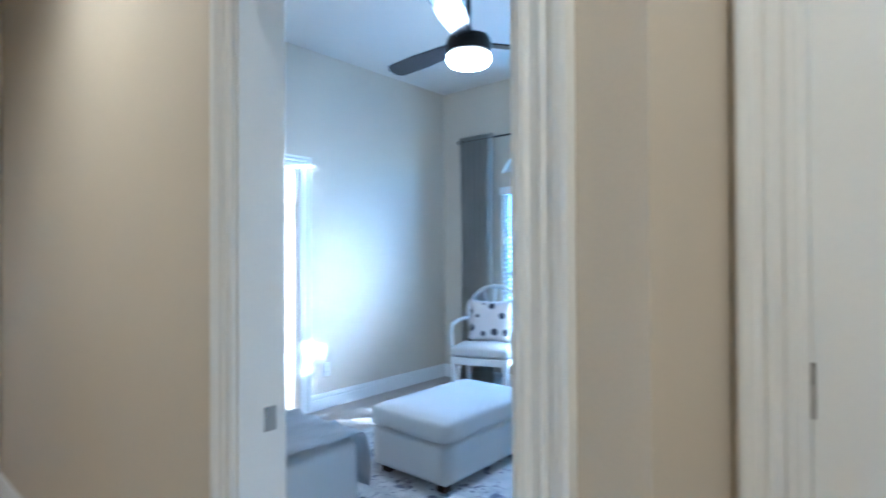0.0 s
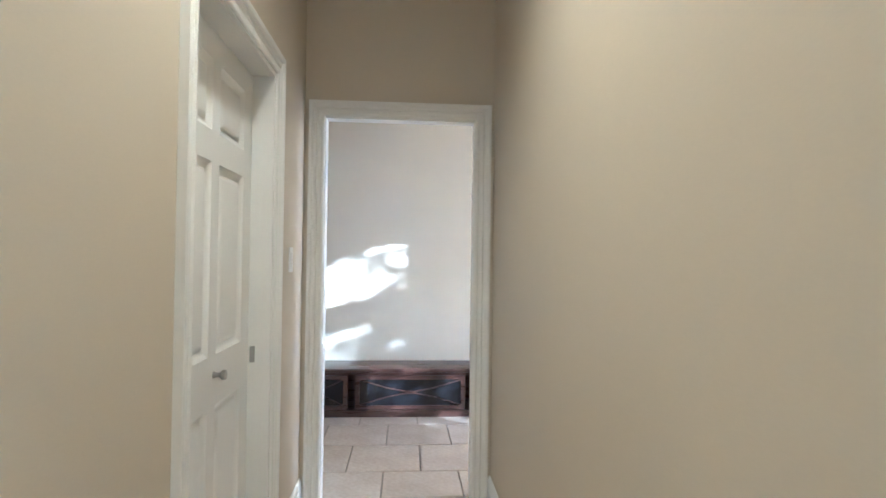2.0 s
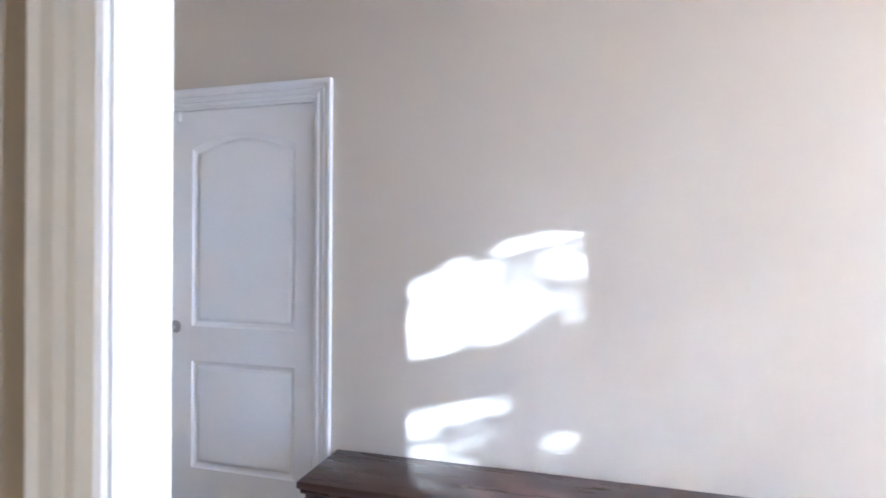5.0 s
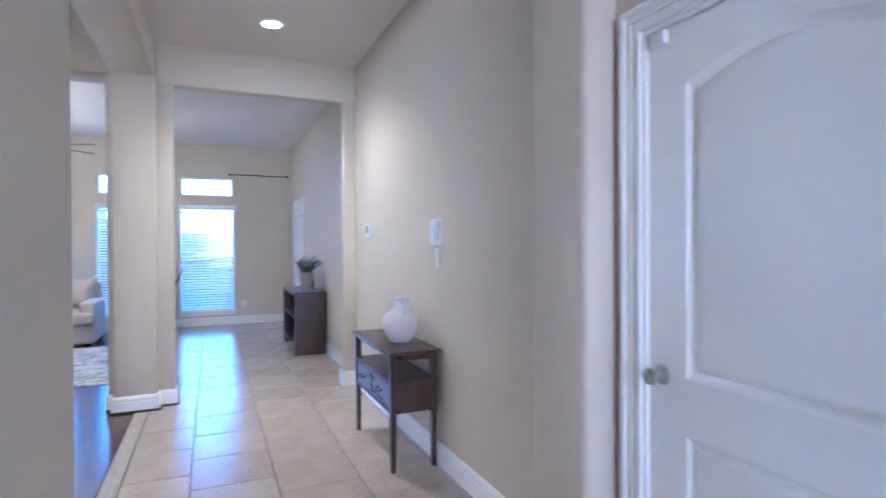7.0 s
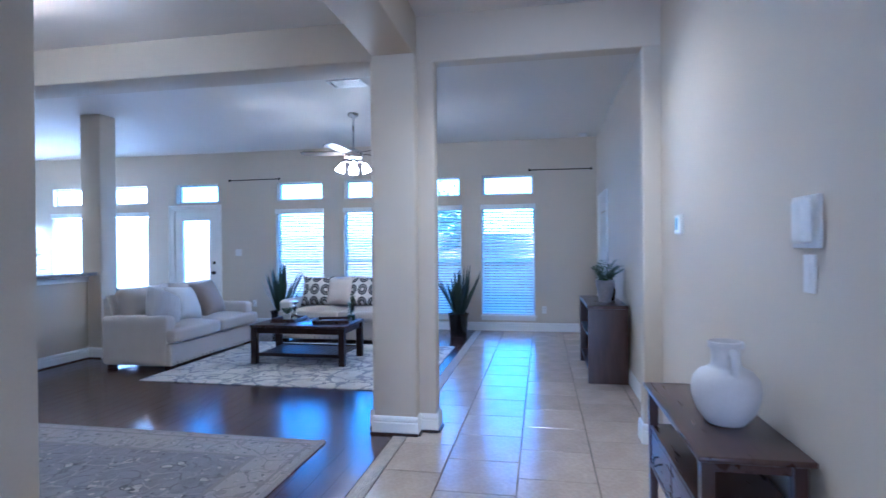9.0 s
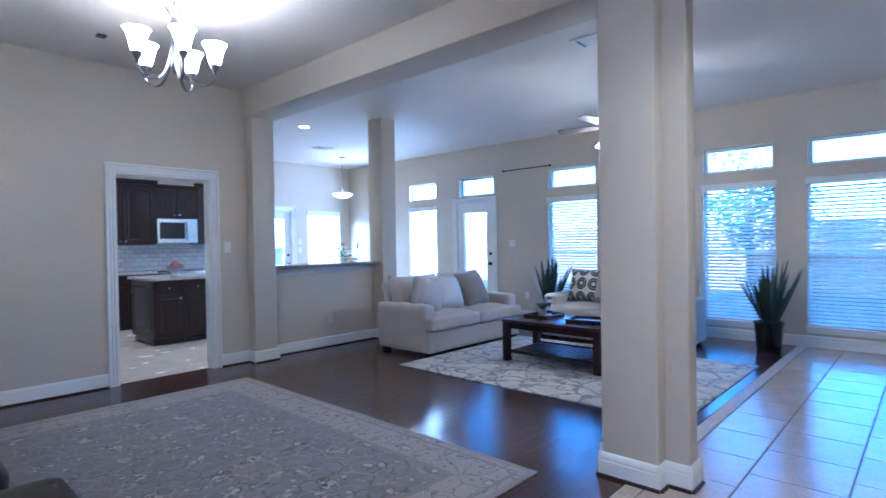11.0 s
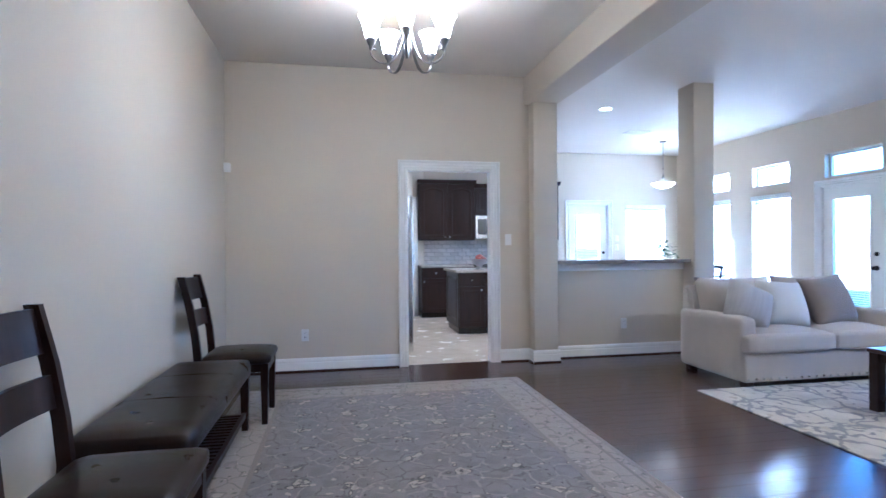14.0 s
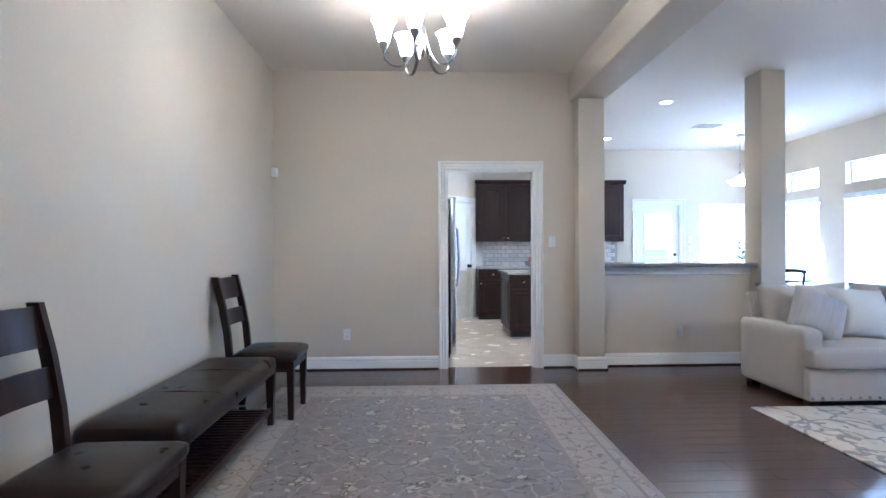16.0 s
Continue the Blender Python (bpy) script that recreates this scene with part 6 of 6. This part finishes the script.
# ---- rugs ----
def rug_material(name, field, motif, border, dark, cell, half, bw, lattice=False):
    """A woven rug: field with flowers and tendrils, and a border bw wide when it has one."""
    m, n, l, b = material(name)
    tc = n.new("ShaderNodeTexCoord")

    def mixc(fac, a, c):
        x = n.new("ShaderNodeMix")
        x.data_type = "RGBA"
        l.new(fac, x.inputs["Factor"])
        for s, v in ((x.inputs["A"], a), (x.inputs["B"], c)):
            if isinstance(v, tuple):
                s.default_value = (*v, 1)
            else:
                l.new(v, s)
        return x.outputs["Result"]

    def thresh(sock, lo, hi):
        mr = n.new("ShaderNodeMapRange")
        mr.inputs["From Min"].default_value, mr.inputs["From Max"].default_value = lo, hi
        l.new(sock, mr.inputs["Value"])
        return mr.outputs[0]

    def vor(scale, feature="F1", rnd=0.5):
        v = n.new("ShaderNodeTexVoronoi")
        v.feature = feature
        v.inputs["Scale"].default_value, v.inputs["Randomness"].default_value = scale, rnd
        l.new(warp.outputs[0], v.inputs["Vector"])
        return v.outputs["Distance"]

    nz = n.new("ShaderNodeTexNoise")
    nz.inputs["Scale"].default_value, nz.inputs["Detail"].default_value = (3.5 if lattice else 9), 3
    l.new(tc.outputs["Object"], nz.inputs["Vector"])
    warp = n.new("ShaderNodeMix")
    warp.data_type = "VECTOR"
    warp.inputs["Factor"].default_value = 0.3 if lattice else 0.09
    l.new(tc.outputs["Object"], warp.inputs[4])
    l.new(nz.outputs["Color"], warp.inputs[5])
    warp_out = warp.outputs[1]

    class W:
        outputs = [warp_out]
    warp = W
    base = mixc(thresh(nz.outputs["Fac"], 0.4, 0.62), field, tuple(0.78 * v for v in field))
    if lattice:
        edge = vor(cell, "DISTANCE_TO_EDGE", 0.95)
        base = mixc(thresh(edge, 0.07, 0.035), base, dark)
        d = vor(cell * 1.7, "F1", 0.9)
        base = mixc(thresh(d, 0.22, 0.16), base, motif)
        base = mixc(thresh(vor(cell * 2.6, "F1", 1.0), 0.2, 0.15), base, tuple(0.7 * v for v in dark))
    else:
        big = vor(cell, "F1", 0.35)
        # flowers: a cream head with a ragged dark rim and heart, and petals cut by fine cells
        petal = n.new("ShaderNodeMath")
        petal.operation = "MULTIPLY_ADD"
        petal.inputs[1].default_value = 0.5
        l.new(vor(cell * 4.5, "F1", 0.7), petal.inputs[0])
        l.new(big, petal.inputs[2])
        head = petal.outputs[0]
        base = mixc(thresh(head, 0.46, 0.42), base, dark)
        base = mixc(thresh(head, 0.41, 0.38), base, motif)
        base = mixc(thresh(head, 0.27, 0.25), base, tuple(0.75 * v for v in motif))
        base = mixc(thresh(big, 0.06, 0.045), base, dark)
        # scrolls: broken thin vines, and small buds beside them
        vine = n.new("ShaderNodeMath")
        vine.operation = "MULTIPLY"
        l.new(thresh(vor(cell * 1.9, "DISTANCE_TO_EDGE", 1.0), 0.050, 0.025), vine.inputs[0])
        l.new(thresh(nz.outputs["Fac"], 0.47, 0.53), vine.inputs[1])
        base = mixc(vine.outputs[0], base, tuple(0.35 * v + 0.65 * w for v, w in zip(motif, field)))
        vine = n.new("ShaderNodeMath")
        vine.operation = "MULTIPLY"
        l.new(thresh(vor(cell * 2.4, "DISTANCE_TO_EDGE", 0.9), 0.055, 0.025), vine.inputs[0])
        l.new(thresh(nz.outputs["Fac"], 0.50, 0.44), vine.inputs[1])
        base = mixc(vine.outputs[0], base, tuple(0.6 * v + 0.4 * w for v, w in zip(dark, field)))
        base = mixc(thresh(vor(cell * 3.2, "F1", 1.0), 0.17, 0.13), base, motif)
        base = mixc(thresh(vor(cell * 4.1, "F1", 1.0), 0.13, 0.10), base, dark)
    if bw:
        sep = n.new("ShaderNodeSeparateXYZ")
        l.new(tc.outputs["Object"], sep.inputs[0])
        dist = []
        for k in (0, 1):
            ab = n.new("ShaderNodeMath")
            ab.operation = "ABSOLUTE"
            l.new(sep.outputs[k], ab.inputs[0])
            su = n.new("ShaderNodeMath")
            su.operation = "SUBTRACT"
            su.inputs[0].default_value = half[k]
            l.new(ab.outputs[0], su.inputs[1])
            dist.append(su.outputs[0])
        mn = n.new("ShaderNodeMath")
        mn.operation = "MINIMUM"
        l.new(dist[0], mn.inputs[0])
        l.new(dist[1], mn.inputs[1])
        e = mn.outputs[0]
        bcol = mixc(thresh(vor(cell * 2.2, "F1", 0.3), 0.34, 0.28), border, tuple(0.72 * v for v in border))
        bcol = mixc(thresh(vor(cell * 2.0, "DISTANCE_TO_EDGE", 0.9), 0.035, 0.012), bcol, tuple(0.62 * v for v in border))
        bcol = mixc(thresh(vor(cell * 2.2, "F1", 0.3), 0.20, 0.15), bcol, motif)
        bcol = mixc(thresh(vor(cell * 4.4, "F1", 0.8), 0.24, 0.18), bcol, tuple(0.45 * v for v in border))
        bcol = mixc(thresh(vor(cell * 6.0, "F1", 1.0), 0.17, 0.12), bcol, tuple(1.15 * v for v in motif))
        base = mixc(thresh(e, bw + 0.002, bw - 0.002), base, bcol)
        for c0, c1, col in ((bw - 0.03, bw, tuple(0.7 * v for v in border)), (0.075, 0.095, tuple(0.66 * v for v in border)), (0.0, 0.03, tuple(0.8 * v for v in border))):
            a = thresh(e, c0, c0 + 0.004)
            c = thresh(e, c1 + 0.004, c1)
            mu = n.new("ShaderNodeMath")
            mu.operation = "MULTIPLY"
            l.new(a, mu.inputs[0])
            l.new(c, mu.inputs[1])
            base = mixc(mu.outputs[0], base, col)
    wear = n.new("ShaderNodeTexNoise")
    wear.inputs["Scale"].default_value, wear.inputs["Detail"].default_value = 260, 2
    l.new(tc.outputs["Object"], wear.inputs["Vector"])
    hv = n.new("ShaderNodeHueSaturation")
    mr = n.new("ShaderNodeMapRange")
    mr.inputs["To Min"].default_value, mr.inputs["To Max"].default_value = 0.72, 1.28
    l.new(wear.outputs["Fac"], mr.inputs["Value"])
    l.new(mr.outputs[0], hv.inputs["Value"])
    l.new(base, hv.inputs["Color"])
    l.new(hv.outputs[0], b.inputs["Base Color"])
    b.inputs["Roughness"].default_value = 0.95
    b.inputs["Sheen Weight"].default_value = 0.15
    bp = n.new("ShaderNodeBump")
    bp.inputs["Strength"].default_value, bp.inputs["Distance"].default_value = 0.5, 0.004
    l.new(wear.outputs["Fac"], bp.inputs["Height"])
    l.new(bp.outputs[0], b.inputs["Normal"])
    return m


def rug(x0, x1, y0, y1, mat, label, z=0.0005):
    hx, hy = (x1 - x0) / 2, (y1 - y0) / 2
    bm = bmesh.new()
    add_box(bm, -hx, hx, -hy, hy, 0, 0.011, bevel=0.004, segments=2)
    ob = tagged(part("rug", bm, mat, smooth=40, at=pose((x0 + x1) / 2, (y0 + y1) / 2, z)), label, "rug")
    return ob


rug(2.93, 5.37, 2.33, 5.69, rug_material("oriental_rug", (0.225, 0.205, 0.20), (0.42, 0.36, 0.30), (0.325, 0.285, 0.25), (0.070, 0.058, 0.056), 3.6, (1.22, 1.68), 0.36),
    "faded grey oriental rug with a cream floral border")
rug(6.69, 8.95, 2.0, 4.92, rug_material("lattice_rug", (0.68, 0.65, 0.59), (0.50, 0.46, 0.39), (0.5, 0.5, 0.5), (0.27, 0.27, 0.29), 5.4, (1.1, 1.4), 0.0, True),
    "cream rug with a grey trellis of vines")
rug(-3.9, -1.2, 2.55, 4.9, rug_material("office_rug", (0.46, 0.44, 0.42), (0.10, 0.10, 0.14), (0.5, 0.48, 0.45), (0.07, 0.07, 0.10), 4.2, (1.35, 1.17), 0.12),
    "pale rug with a dark scattered pattern in the office")

# ---- office things ----
ott = empty("ottoman", pose(0, 0, 0.0115), "pale upholstered storage ottoman on the office rug", "ottoman")
OTT = surface("pale_grey_upholstery", (0.52, 0.50, 0.47), 0.9, 0.05, 5, 400, 0.5, sheen=0.3)
part("base", pad_bm(-2.99, -2.09, 3.18, 3.76, 0.05, 0.27, 0.02, 0.0), OTT, ott, smooth=180)
part("lid", pad_bm(-3.0, -2.08, 3.17, 3.77, 0.272, 0.405, 0.035, 0.018), OTT, ott, "padded lid with a piped seam", smooth=180)
for x in (-2.92, -2.16):
    for y in (3.25, 3.69):
        block("foot", DARKWOOD, ott, x - 0.03, x + 0.03, y - 0.03, y + 0.03, 0, 0.051)

# round-backed armchair with a floral cushion
ac = empty("armchair", pose(-3.88, 2.72, 0.0115, 0, 0, 20), "white-painted round-back armchair with a padded seat", "chair")
CHAIRP = surface("chalky_white_paint", (0.62, 0.61, 0.59), 0.6, 0.1, 8, 60, 0.1)
part("seat", pad_bm(-0.25, 0.25, -0.27, 0.27, 0.39, 0.48, 0.035, 0.02), OTT, ac, "padded pale seat", smooth=180)
bm = bmesh.new()
for q in ((-0.24, 0.24, -0.26, -0.23), (-0.24, 0.24, 0.23, 0.26), (0.215, 0.245, -0.229, 0.229), (-0.245, -0.215, -0.229, 0.229)):
    add_box(bm, *q, 0.33, 0.39)
part("seat_frame", bm, CHAIRP, ac)
for x in (-0.22, 0.22):
    for y in (-0.235, 0.235):
        turned_leg(ac, x, y, 0.34, CHAIRP, 0.024, 0.014)
bm = bmesh.new()
ring = [(-0.26 - 0.10 * (0.5 + 0.5 * math.sin(a)), 0.27 * math.cos(a), 0.72 + 0.27 * math.sin(a)) for a in [2 * math.pi * i / 28 for i in range(29)]]
tube(bm, ring, 0.020, 8, closed_ends=False)
part("back_ring", bm, CHAIRP, ac, smooth=60)
for k in range(5):
    a = radians(90 + (k - 2) * 28)
    bm = bmesh.new()
    tube(bm, [(-0.27, 0.02 * (2 - k), 0.47), (-0.30, 0.13 * math.cos(a), 0.72 + 0.1 * math.sin(a)), (-0.355, 0.27 * math.cos(a), 0.72 + 0.27 * math.sin(a))], 0.011, 6)
    part("spindle", bm, CHAIRP, ac, smooth=60)
for y in (-0.27, 0.27):
    bm = bmesh.new()
    tube(bm, [(-0.27, y, 0.68), (-0.1, y * 1.08, 0.68), (0.10, y * 1.08, 0.66), (0.16, y * 1.04, 0.60), (0.15, y, 0.39)], 0.018, 8)
    part("arm", bm, CHAIRP, ac, smooth=60)


def floral():
    m, n, l, b = material("floral_cloth")
    tc = n.new("ShaderNodeTexCoord")
    v = n.new("ShaderNodeTexVoronoi")
    v.inputs["Scale"].default_value, v.inputs["Randomness"].default_value = 8.5, 0.8
    l.new(tc.outputs["Object"], v.inputs["Vector"])
    r = ramp(n, [(0.0, (0.03, 0.03, 0.045)), (0.26, (0.06, 0.055, 0.07)), (0.32, (0.60, 0.56, 0.54))])
    l.new(v.outputs["Distance"], r.inputs["Fac"])
    l.new(r.outputs[0], b.inputs["Base Color"])
    b.inputs["Roughness"].default_value = 0.9
    return m


tagged(part("cushion", pillow_bm(0.42, 0.40, 0.14), floral(), smooth=180, at=pose(-3.99, 2.69, 0.69, -12, 0, 110)), "white cushion with dark flowers on an armchair", "cushion")

stb = empty("side_table", pose(-3.98, 3.62, 0.0), "small round dark wooden side table by the window", "table")
bm = bmesh.new()
lathe(bm, [(0, 0.50), (0.26, 0.50), (0.27, 0.51), (0.26, 0.525), (0, 0.525)], 32)
part("tabletop", bm, DARKWOOD, stb, smooth=40)
for k in range(3):
    a = 2.094 * k + 0.4
    bm = bmesh.new()
    tube(bm, [(0.06 * math.cos(a), 0.06 * math.sin(a), 0.5), (0.07 * math.cos(a), 0.07 * math.sin(a), 0.25), (0.22 * math.cos(a), 0.22 * math.sin(a), 0.01)], 0.018, 8)
    part("leg", bm, DARKWOOD, stb, smooth=60)
bm = bmesh.new()
lathe(bm, [(0, 0), (0.07, 0), (0.08, 0.12), (0.06, 0.2), (0.055, 0.2), (0.07, 0.12), (0, 0.02)], 20)
tagged(part("jar", bm, BLACK, smooth=45, at=pose(-3.98, 3.72, 0.525)), "dark jar on a small side table", "jar")

# soft bench with a throw
tb = empty("pouf", pose(-1.42, 3.28, 0.0115), "low pale upholstered pouf under a throw", "pouf")
part("seat", pad_bm(-0.24, 0.24, -0.30, 0.30, 0.04, 0.40, 0.05, 0.02), OTT, tb, smooth=180)
for x in (-0.17, 0.17):
    for y in (-0.23, 0.23):
        block("foot", DARKWOOD, tb, x - 0.02, x + 0.02, y - 0.02, y + 0.02, 0, 0.045)
bm = bmesh.new()
n = 26
grid = []
for i in range(n + 1):
    row = []
    for j in range(n + 1):
        u, v = (i / n - 0.5) * 1.05, (j / n - 0.5) * 0.62
        ax = abs(u)
        fold = 0.012 * math.sin(v * 38 + 2 * math.sin(u * 7)) + 0.02 * noise.noise(Vector((u * 5, v * 5, 0.3)))
        if ax < 0.25:
            p = (u, v, 0.425 + abs(fold))
        else:
            s = ax - 0.25
            p = (math.copysign(0.262 + abs(fold) * 1.3 + 0.04 * s, u), v * (1 + 0.1 * s), 0.425 - s)
        row.append(bm.verts.new(p))
    grid.append(row)
for i in range(n):
    for j in range(n):
        bm.faces.new((grid[i][j], grid[i + 1][j], grid[i + 1][j + 1], grid[i][j + 1]))
bmesh.ops.solidify(bm, geom=bm.faces[:], thickness=0.008)
THROW = surface("striped_throw", (0.55, 0.52, 0.48), 0.95, 0.25, 4, 300, 0.6, sheen=0.4, stretch=(1, 5, 1))
tagged(part("throw_blanket", bm, THROW, smooth=180, at=pose(-1.42, 3.28, 0.0115)), "soft beige and grey throw draped over a pouf", "blanket")


# ---- outdoors ----
bm = bmesh.new()
bmesh.ops.create_grid(bm, x_segments=60, y_segments=60, size=400)
for v in bm.verts:
    v.co.z = -0.14
tagged(part("ground", bm, GRASS), "mown lawn round the house", "ground", kind="structure")
bm = bmesh.new()
add_box(bm, BX + 0.16, BX + 3.4, 5.2, 10.5, -0.2, -0.06)
tagged(part("patio", bm, CONCRETE), "pale concrete patio behind the house", "pavement", kind="structure")
bm = bmesh.new()
add_box(bm, -6.5, FRONTX - 0.14, 0.2, 1.72, -0.2, -0.05)
tagged(part("pavement", bm, CONCRETE), "pale concrete front walk", "pavement", kind="structure")
fence = empty("fence", pose(0, 0, 0), "weathered brown board fence behind the garden", "fence")
board = tile_mesh("board", 1.9, 0.138, FENCEM, h=0.02, bev=0.004)
yy = -8.0
while yy < 22:
    f = new("board", board)
    f.parent = fence
    f.matrix_basis = pose(BX + 8.5, yy, 0.78, 0, -90, 0)
    yy += 0.142
for z in (0.25, 1.35):
    block("rail", FENCEM, fence, BX + 8.52, BX + 8.56, -8, 22, z, z + 0.09)


def tree(m, seed, h, spread, clumps, label, leaf=0.16):
    ob = empty("tree", m, label, "tree", "garden trees")
    rng = random.Random(seed)
    bm = bmesh.new()
    tips = []
    tube(bm, [(0, 0, -0.2), (0.05, 0.02, h * 0.25), (-0.03, 0.06, h * 0.5), (0.04, 0, h * 0.75)], [h * 0.035, h * 0.028, h * 0.02, h * 0.01], 9)
    for k in range(11):
        a, z0 = rng.uniform(0, 6.28), h * rng.uniform(0.25, 0.68)
        e = Vector((math.cos(a) * spread * rng.uniform(0.5, 1), math.sin(a) * spread * rng.uniform(0.5, 1), min(h, z0 + h * rng.uniform(0.08, 0.35))))
        mid = Vector((e.x * 0.45, e.y * 0.45, z0 + (e.z - z0) * 0.6))
        tube(bm, [(0, 0, z0), mid, e], [h * 0.013, h * 0.008, h * 0.003], 6)
        tips += [mid, e, mid.lerp(e, 0.5)]
    part("trunk", bm, BARK, ob, smooth=60)
    bm = bmesh.new()
    for k in range(clumps):
        c = rng.choice(tips) + Vector((rng.gauss(0, 1), rng.gauss(0, 1), rng.gauss(0, 0.8))) * spread * 0.16
        for i in range(9):
            p = c + Vector((rng.gauss(0, 1), rng.gauss(0, 1), rng.gauss(0, 1))) * 0.22
            d = Vector((rng.gauss(0, 1), rng.gauss(0, 1), rng.gauss(0, 1))).normalized()
            s = d.orthogonal().normalized() * leaf * 0.35
            q = [bm.verts.new(v) for v in (p, p + d * leaf * 0.5 + s, p + d * leaf, p + d * leaf * 0.5 - s)]
            bm.faces.new(q)
    tagged(part("crown", bm, LEAF, ob), kind="stuff")
    return ob


tree(pose(BX + 6.6, 3.9, -0.14), 21, 3.4, 1.1, 160, "slender garden tree in front of the fence", 0.14)
tree(pose(-9.6, 6.0, -0.14), 23, 5.6, 1.6, 260, "broad leafy tree in front of the house", 0.13)
# two unseen trees, added to block and dapple sun through the office window
tree(pose(-8.4, 5.9, -0.14), 29, 4.4, 0.9, 520, "unseen young leafy tree added to dapple the sun", 0.11)
tree(pose(-8.0, 7.65, -0.14), 31, 4.4, 0.8, 800, "unseen young leafy tree added to dapple the sun", 0.11)


# ---- pieces of the floors ----
TS = 0.452
cut_meshes = {}
for r in range(-1, 4):
    y0 = max(0.0, 0.087 + r * TS)
    y1 = min(1.80, 0.087 + (r + 1) * TS)
    off0 = (0.0 if r % 2 else 0.226) + 0.026
    x = -4.32 - (TS - (off0 + 4.32) % TS) % TS
    while x < BX:
        a, b = max(x, -4.32), min(x + TS, BX)
        if b - a > 0.03:
            key = (round(b - a, 3), round(y1 - y0, 3))
            if key not in cut_meshes:
                cut_meshes[key] = tile_mesh("tile", key[0] - 0.006, key[1] - 0.006, TILE)
            t = new("tile", cut_meshes[key])
            t.parent = floor
            t.location = ((a + b) / 2, (y0 + y1) / 2, 0)
        x += TS

# mosaic border between tile and wood
MOSAIC = surface("mosaic_stone", (0.50, 0.44, 0.36), 0.5, 0.25, 20, 90, 0.1)
bm = bmesh.new()
x = 2.68
while x < BX:
    for k in range(4):
        y = 1.806 + 0.024 * k
        if not (5.55 < x < 5.95):
            add_box(bm, x, x + 0.021, y, y + 0.021, -0.01, 0.0)
    x += 0.024
mos = tagged(part("mosaic_border", bm, MOSAIC, floor), "pale stone mosaic strip", kind="stuff")

# threshold under the corridor opening, and the diagonal corridor tiles
DT = 0.45


def clip(poly, axis, value, keep_less):
    out = []
    for i, p in enumerate(poly):
        q = poly[(i + 1) % len(poly)]
        pin, qin = (p[axis] <= value) == keep_less, (q[axis] <= value) == keep_less
        if pin:
            out.append(p)
        if pin != qin:
            s = (value - p[axis]) / (q[axis] - p[axis])
            out.append((p[0] + (q[0] - p[0]) * s, p[1] + (q[1] - p[1]) * s))
    return out


def diagonal(x0, x1, y0, y1, size, mat, ox, oy, name="tile", joined=False, angle=45):
    r = radians(angle)
    ca, sa = math.cos(r), math.sin(r)
    n = int((abs(x1 - x0) + abs(y1 - y0)) / size) + 2
    bm_all = bmesh.new()
    for i in range(-n, n):
        for j in range(-n, n):
            g = 0.003
            sq = [(i * size + g, j * size + g), ((i + 1) * size - g, j * size + g), ((i + 1) * size - g, (j + 1) * size - g), (i * size + g, (j + 1) * size - g)]
            poly = [(ox + u * ca - v * sa, oy + u * sa + v * ca) for u, v in sq]
            for ax, val, less in ((0, x0, False), (0, x1, True), (1, y0, False), (1, y1, True)):
                poly = clip(poly, ax, val, less) if poly else poly
            if len(poly) < 3:
                continue
            cx, cy = sum(p[0] for p in poly) / len(poly), sum(p[1] for p in poly) / len(poly)
            bm = bm_all if joined else bmesh.new()
            bx, by = (0, 0) if joined else (cx, cy)
            try:
                top = [bm.verts.new((p[0] - bx, p[1] - by, 0)) for p in poly]
                low = [bm.verts.new((p[0] - bx, p[1] - by, -0.012)) for p in poly]
                bm.faces.new(top)
                for k in range(len(poly)):
                    bm.faces.new((top[k], low[k], low[(k + 1) % len(poly)], top[(k + 1) % len(poly)]))
            except ValueError:
                continue
            if not joined:
                t = part(name, bm, mat, floor)
                t.location = (cx, cy, 0)
    if joined:
        tagged(part(name, bm_all, mat, floor), kind="stuff")
    else:
        bm_all.free()


diagonal(-0.56, 0.45, 1.803, 6.70, DT, TILE, -0.05, 1.80)
diagonal(-0.95, -0.56, 5.39, 6.70, DT, TILE, -0.05, 1.80)
KTILE = surface("kitchen_tile", (0.52, 0.45, 0.36), 0.25, 0.14, 5.0, 40, 0.05)
diagonal(3.70, BX, 6.45, 10.65, DT, KTILE, 5.0, 8.0, "kitchen_tiles", joined=True)

# dark wooden planks
PW = 0.127
rng = random.Random(4)
plank_meshes = {}
rowi, y = 0, 1.905
while y < 6.44:
    yb = min(y + PW, 6.45)
    x = 2.67 - rng.uniform(0.0, 1.4)
    while x < BX:
        length = rng.choice((1.2, 1.5, 1.8, 2.1))
        a, b = max(x, 2.67), min(x + length, BX)
        if b - a > 0.04:
            key = (round(b - a, 3), round(yb - y, 3))
            if key not in plank_meshes:
                plank_meshes[key] = tile_mesh("plank", key[0] - 0.0015, key[1] - 0.0015, PLANK, bev=0.0007)
            pl = new("plank", plank_meshes[key])
            pl.parent = floor
            pl.location = ((a + b) / 2, (y + yb) / 2, 0)
        x += length
    y += PW
bm = bmesh.new()
add_box(bm, -4.32, -0.68, 1.85, 5.27, -0.011, 0.0)
tagged(part("carpet", bm, CARPET), "plain beige carpet in the office", "carpet", kind="structure")
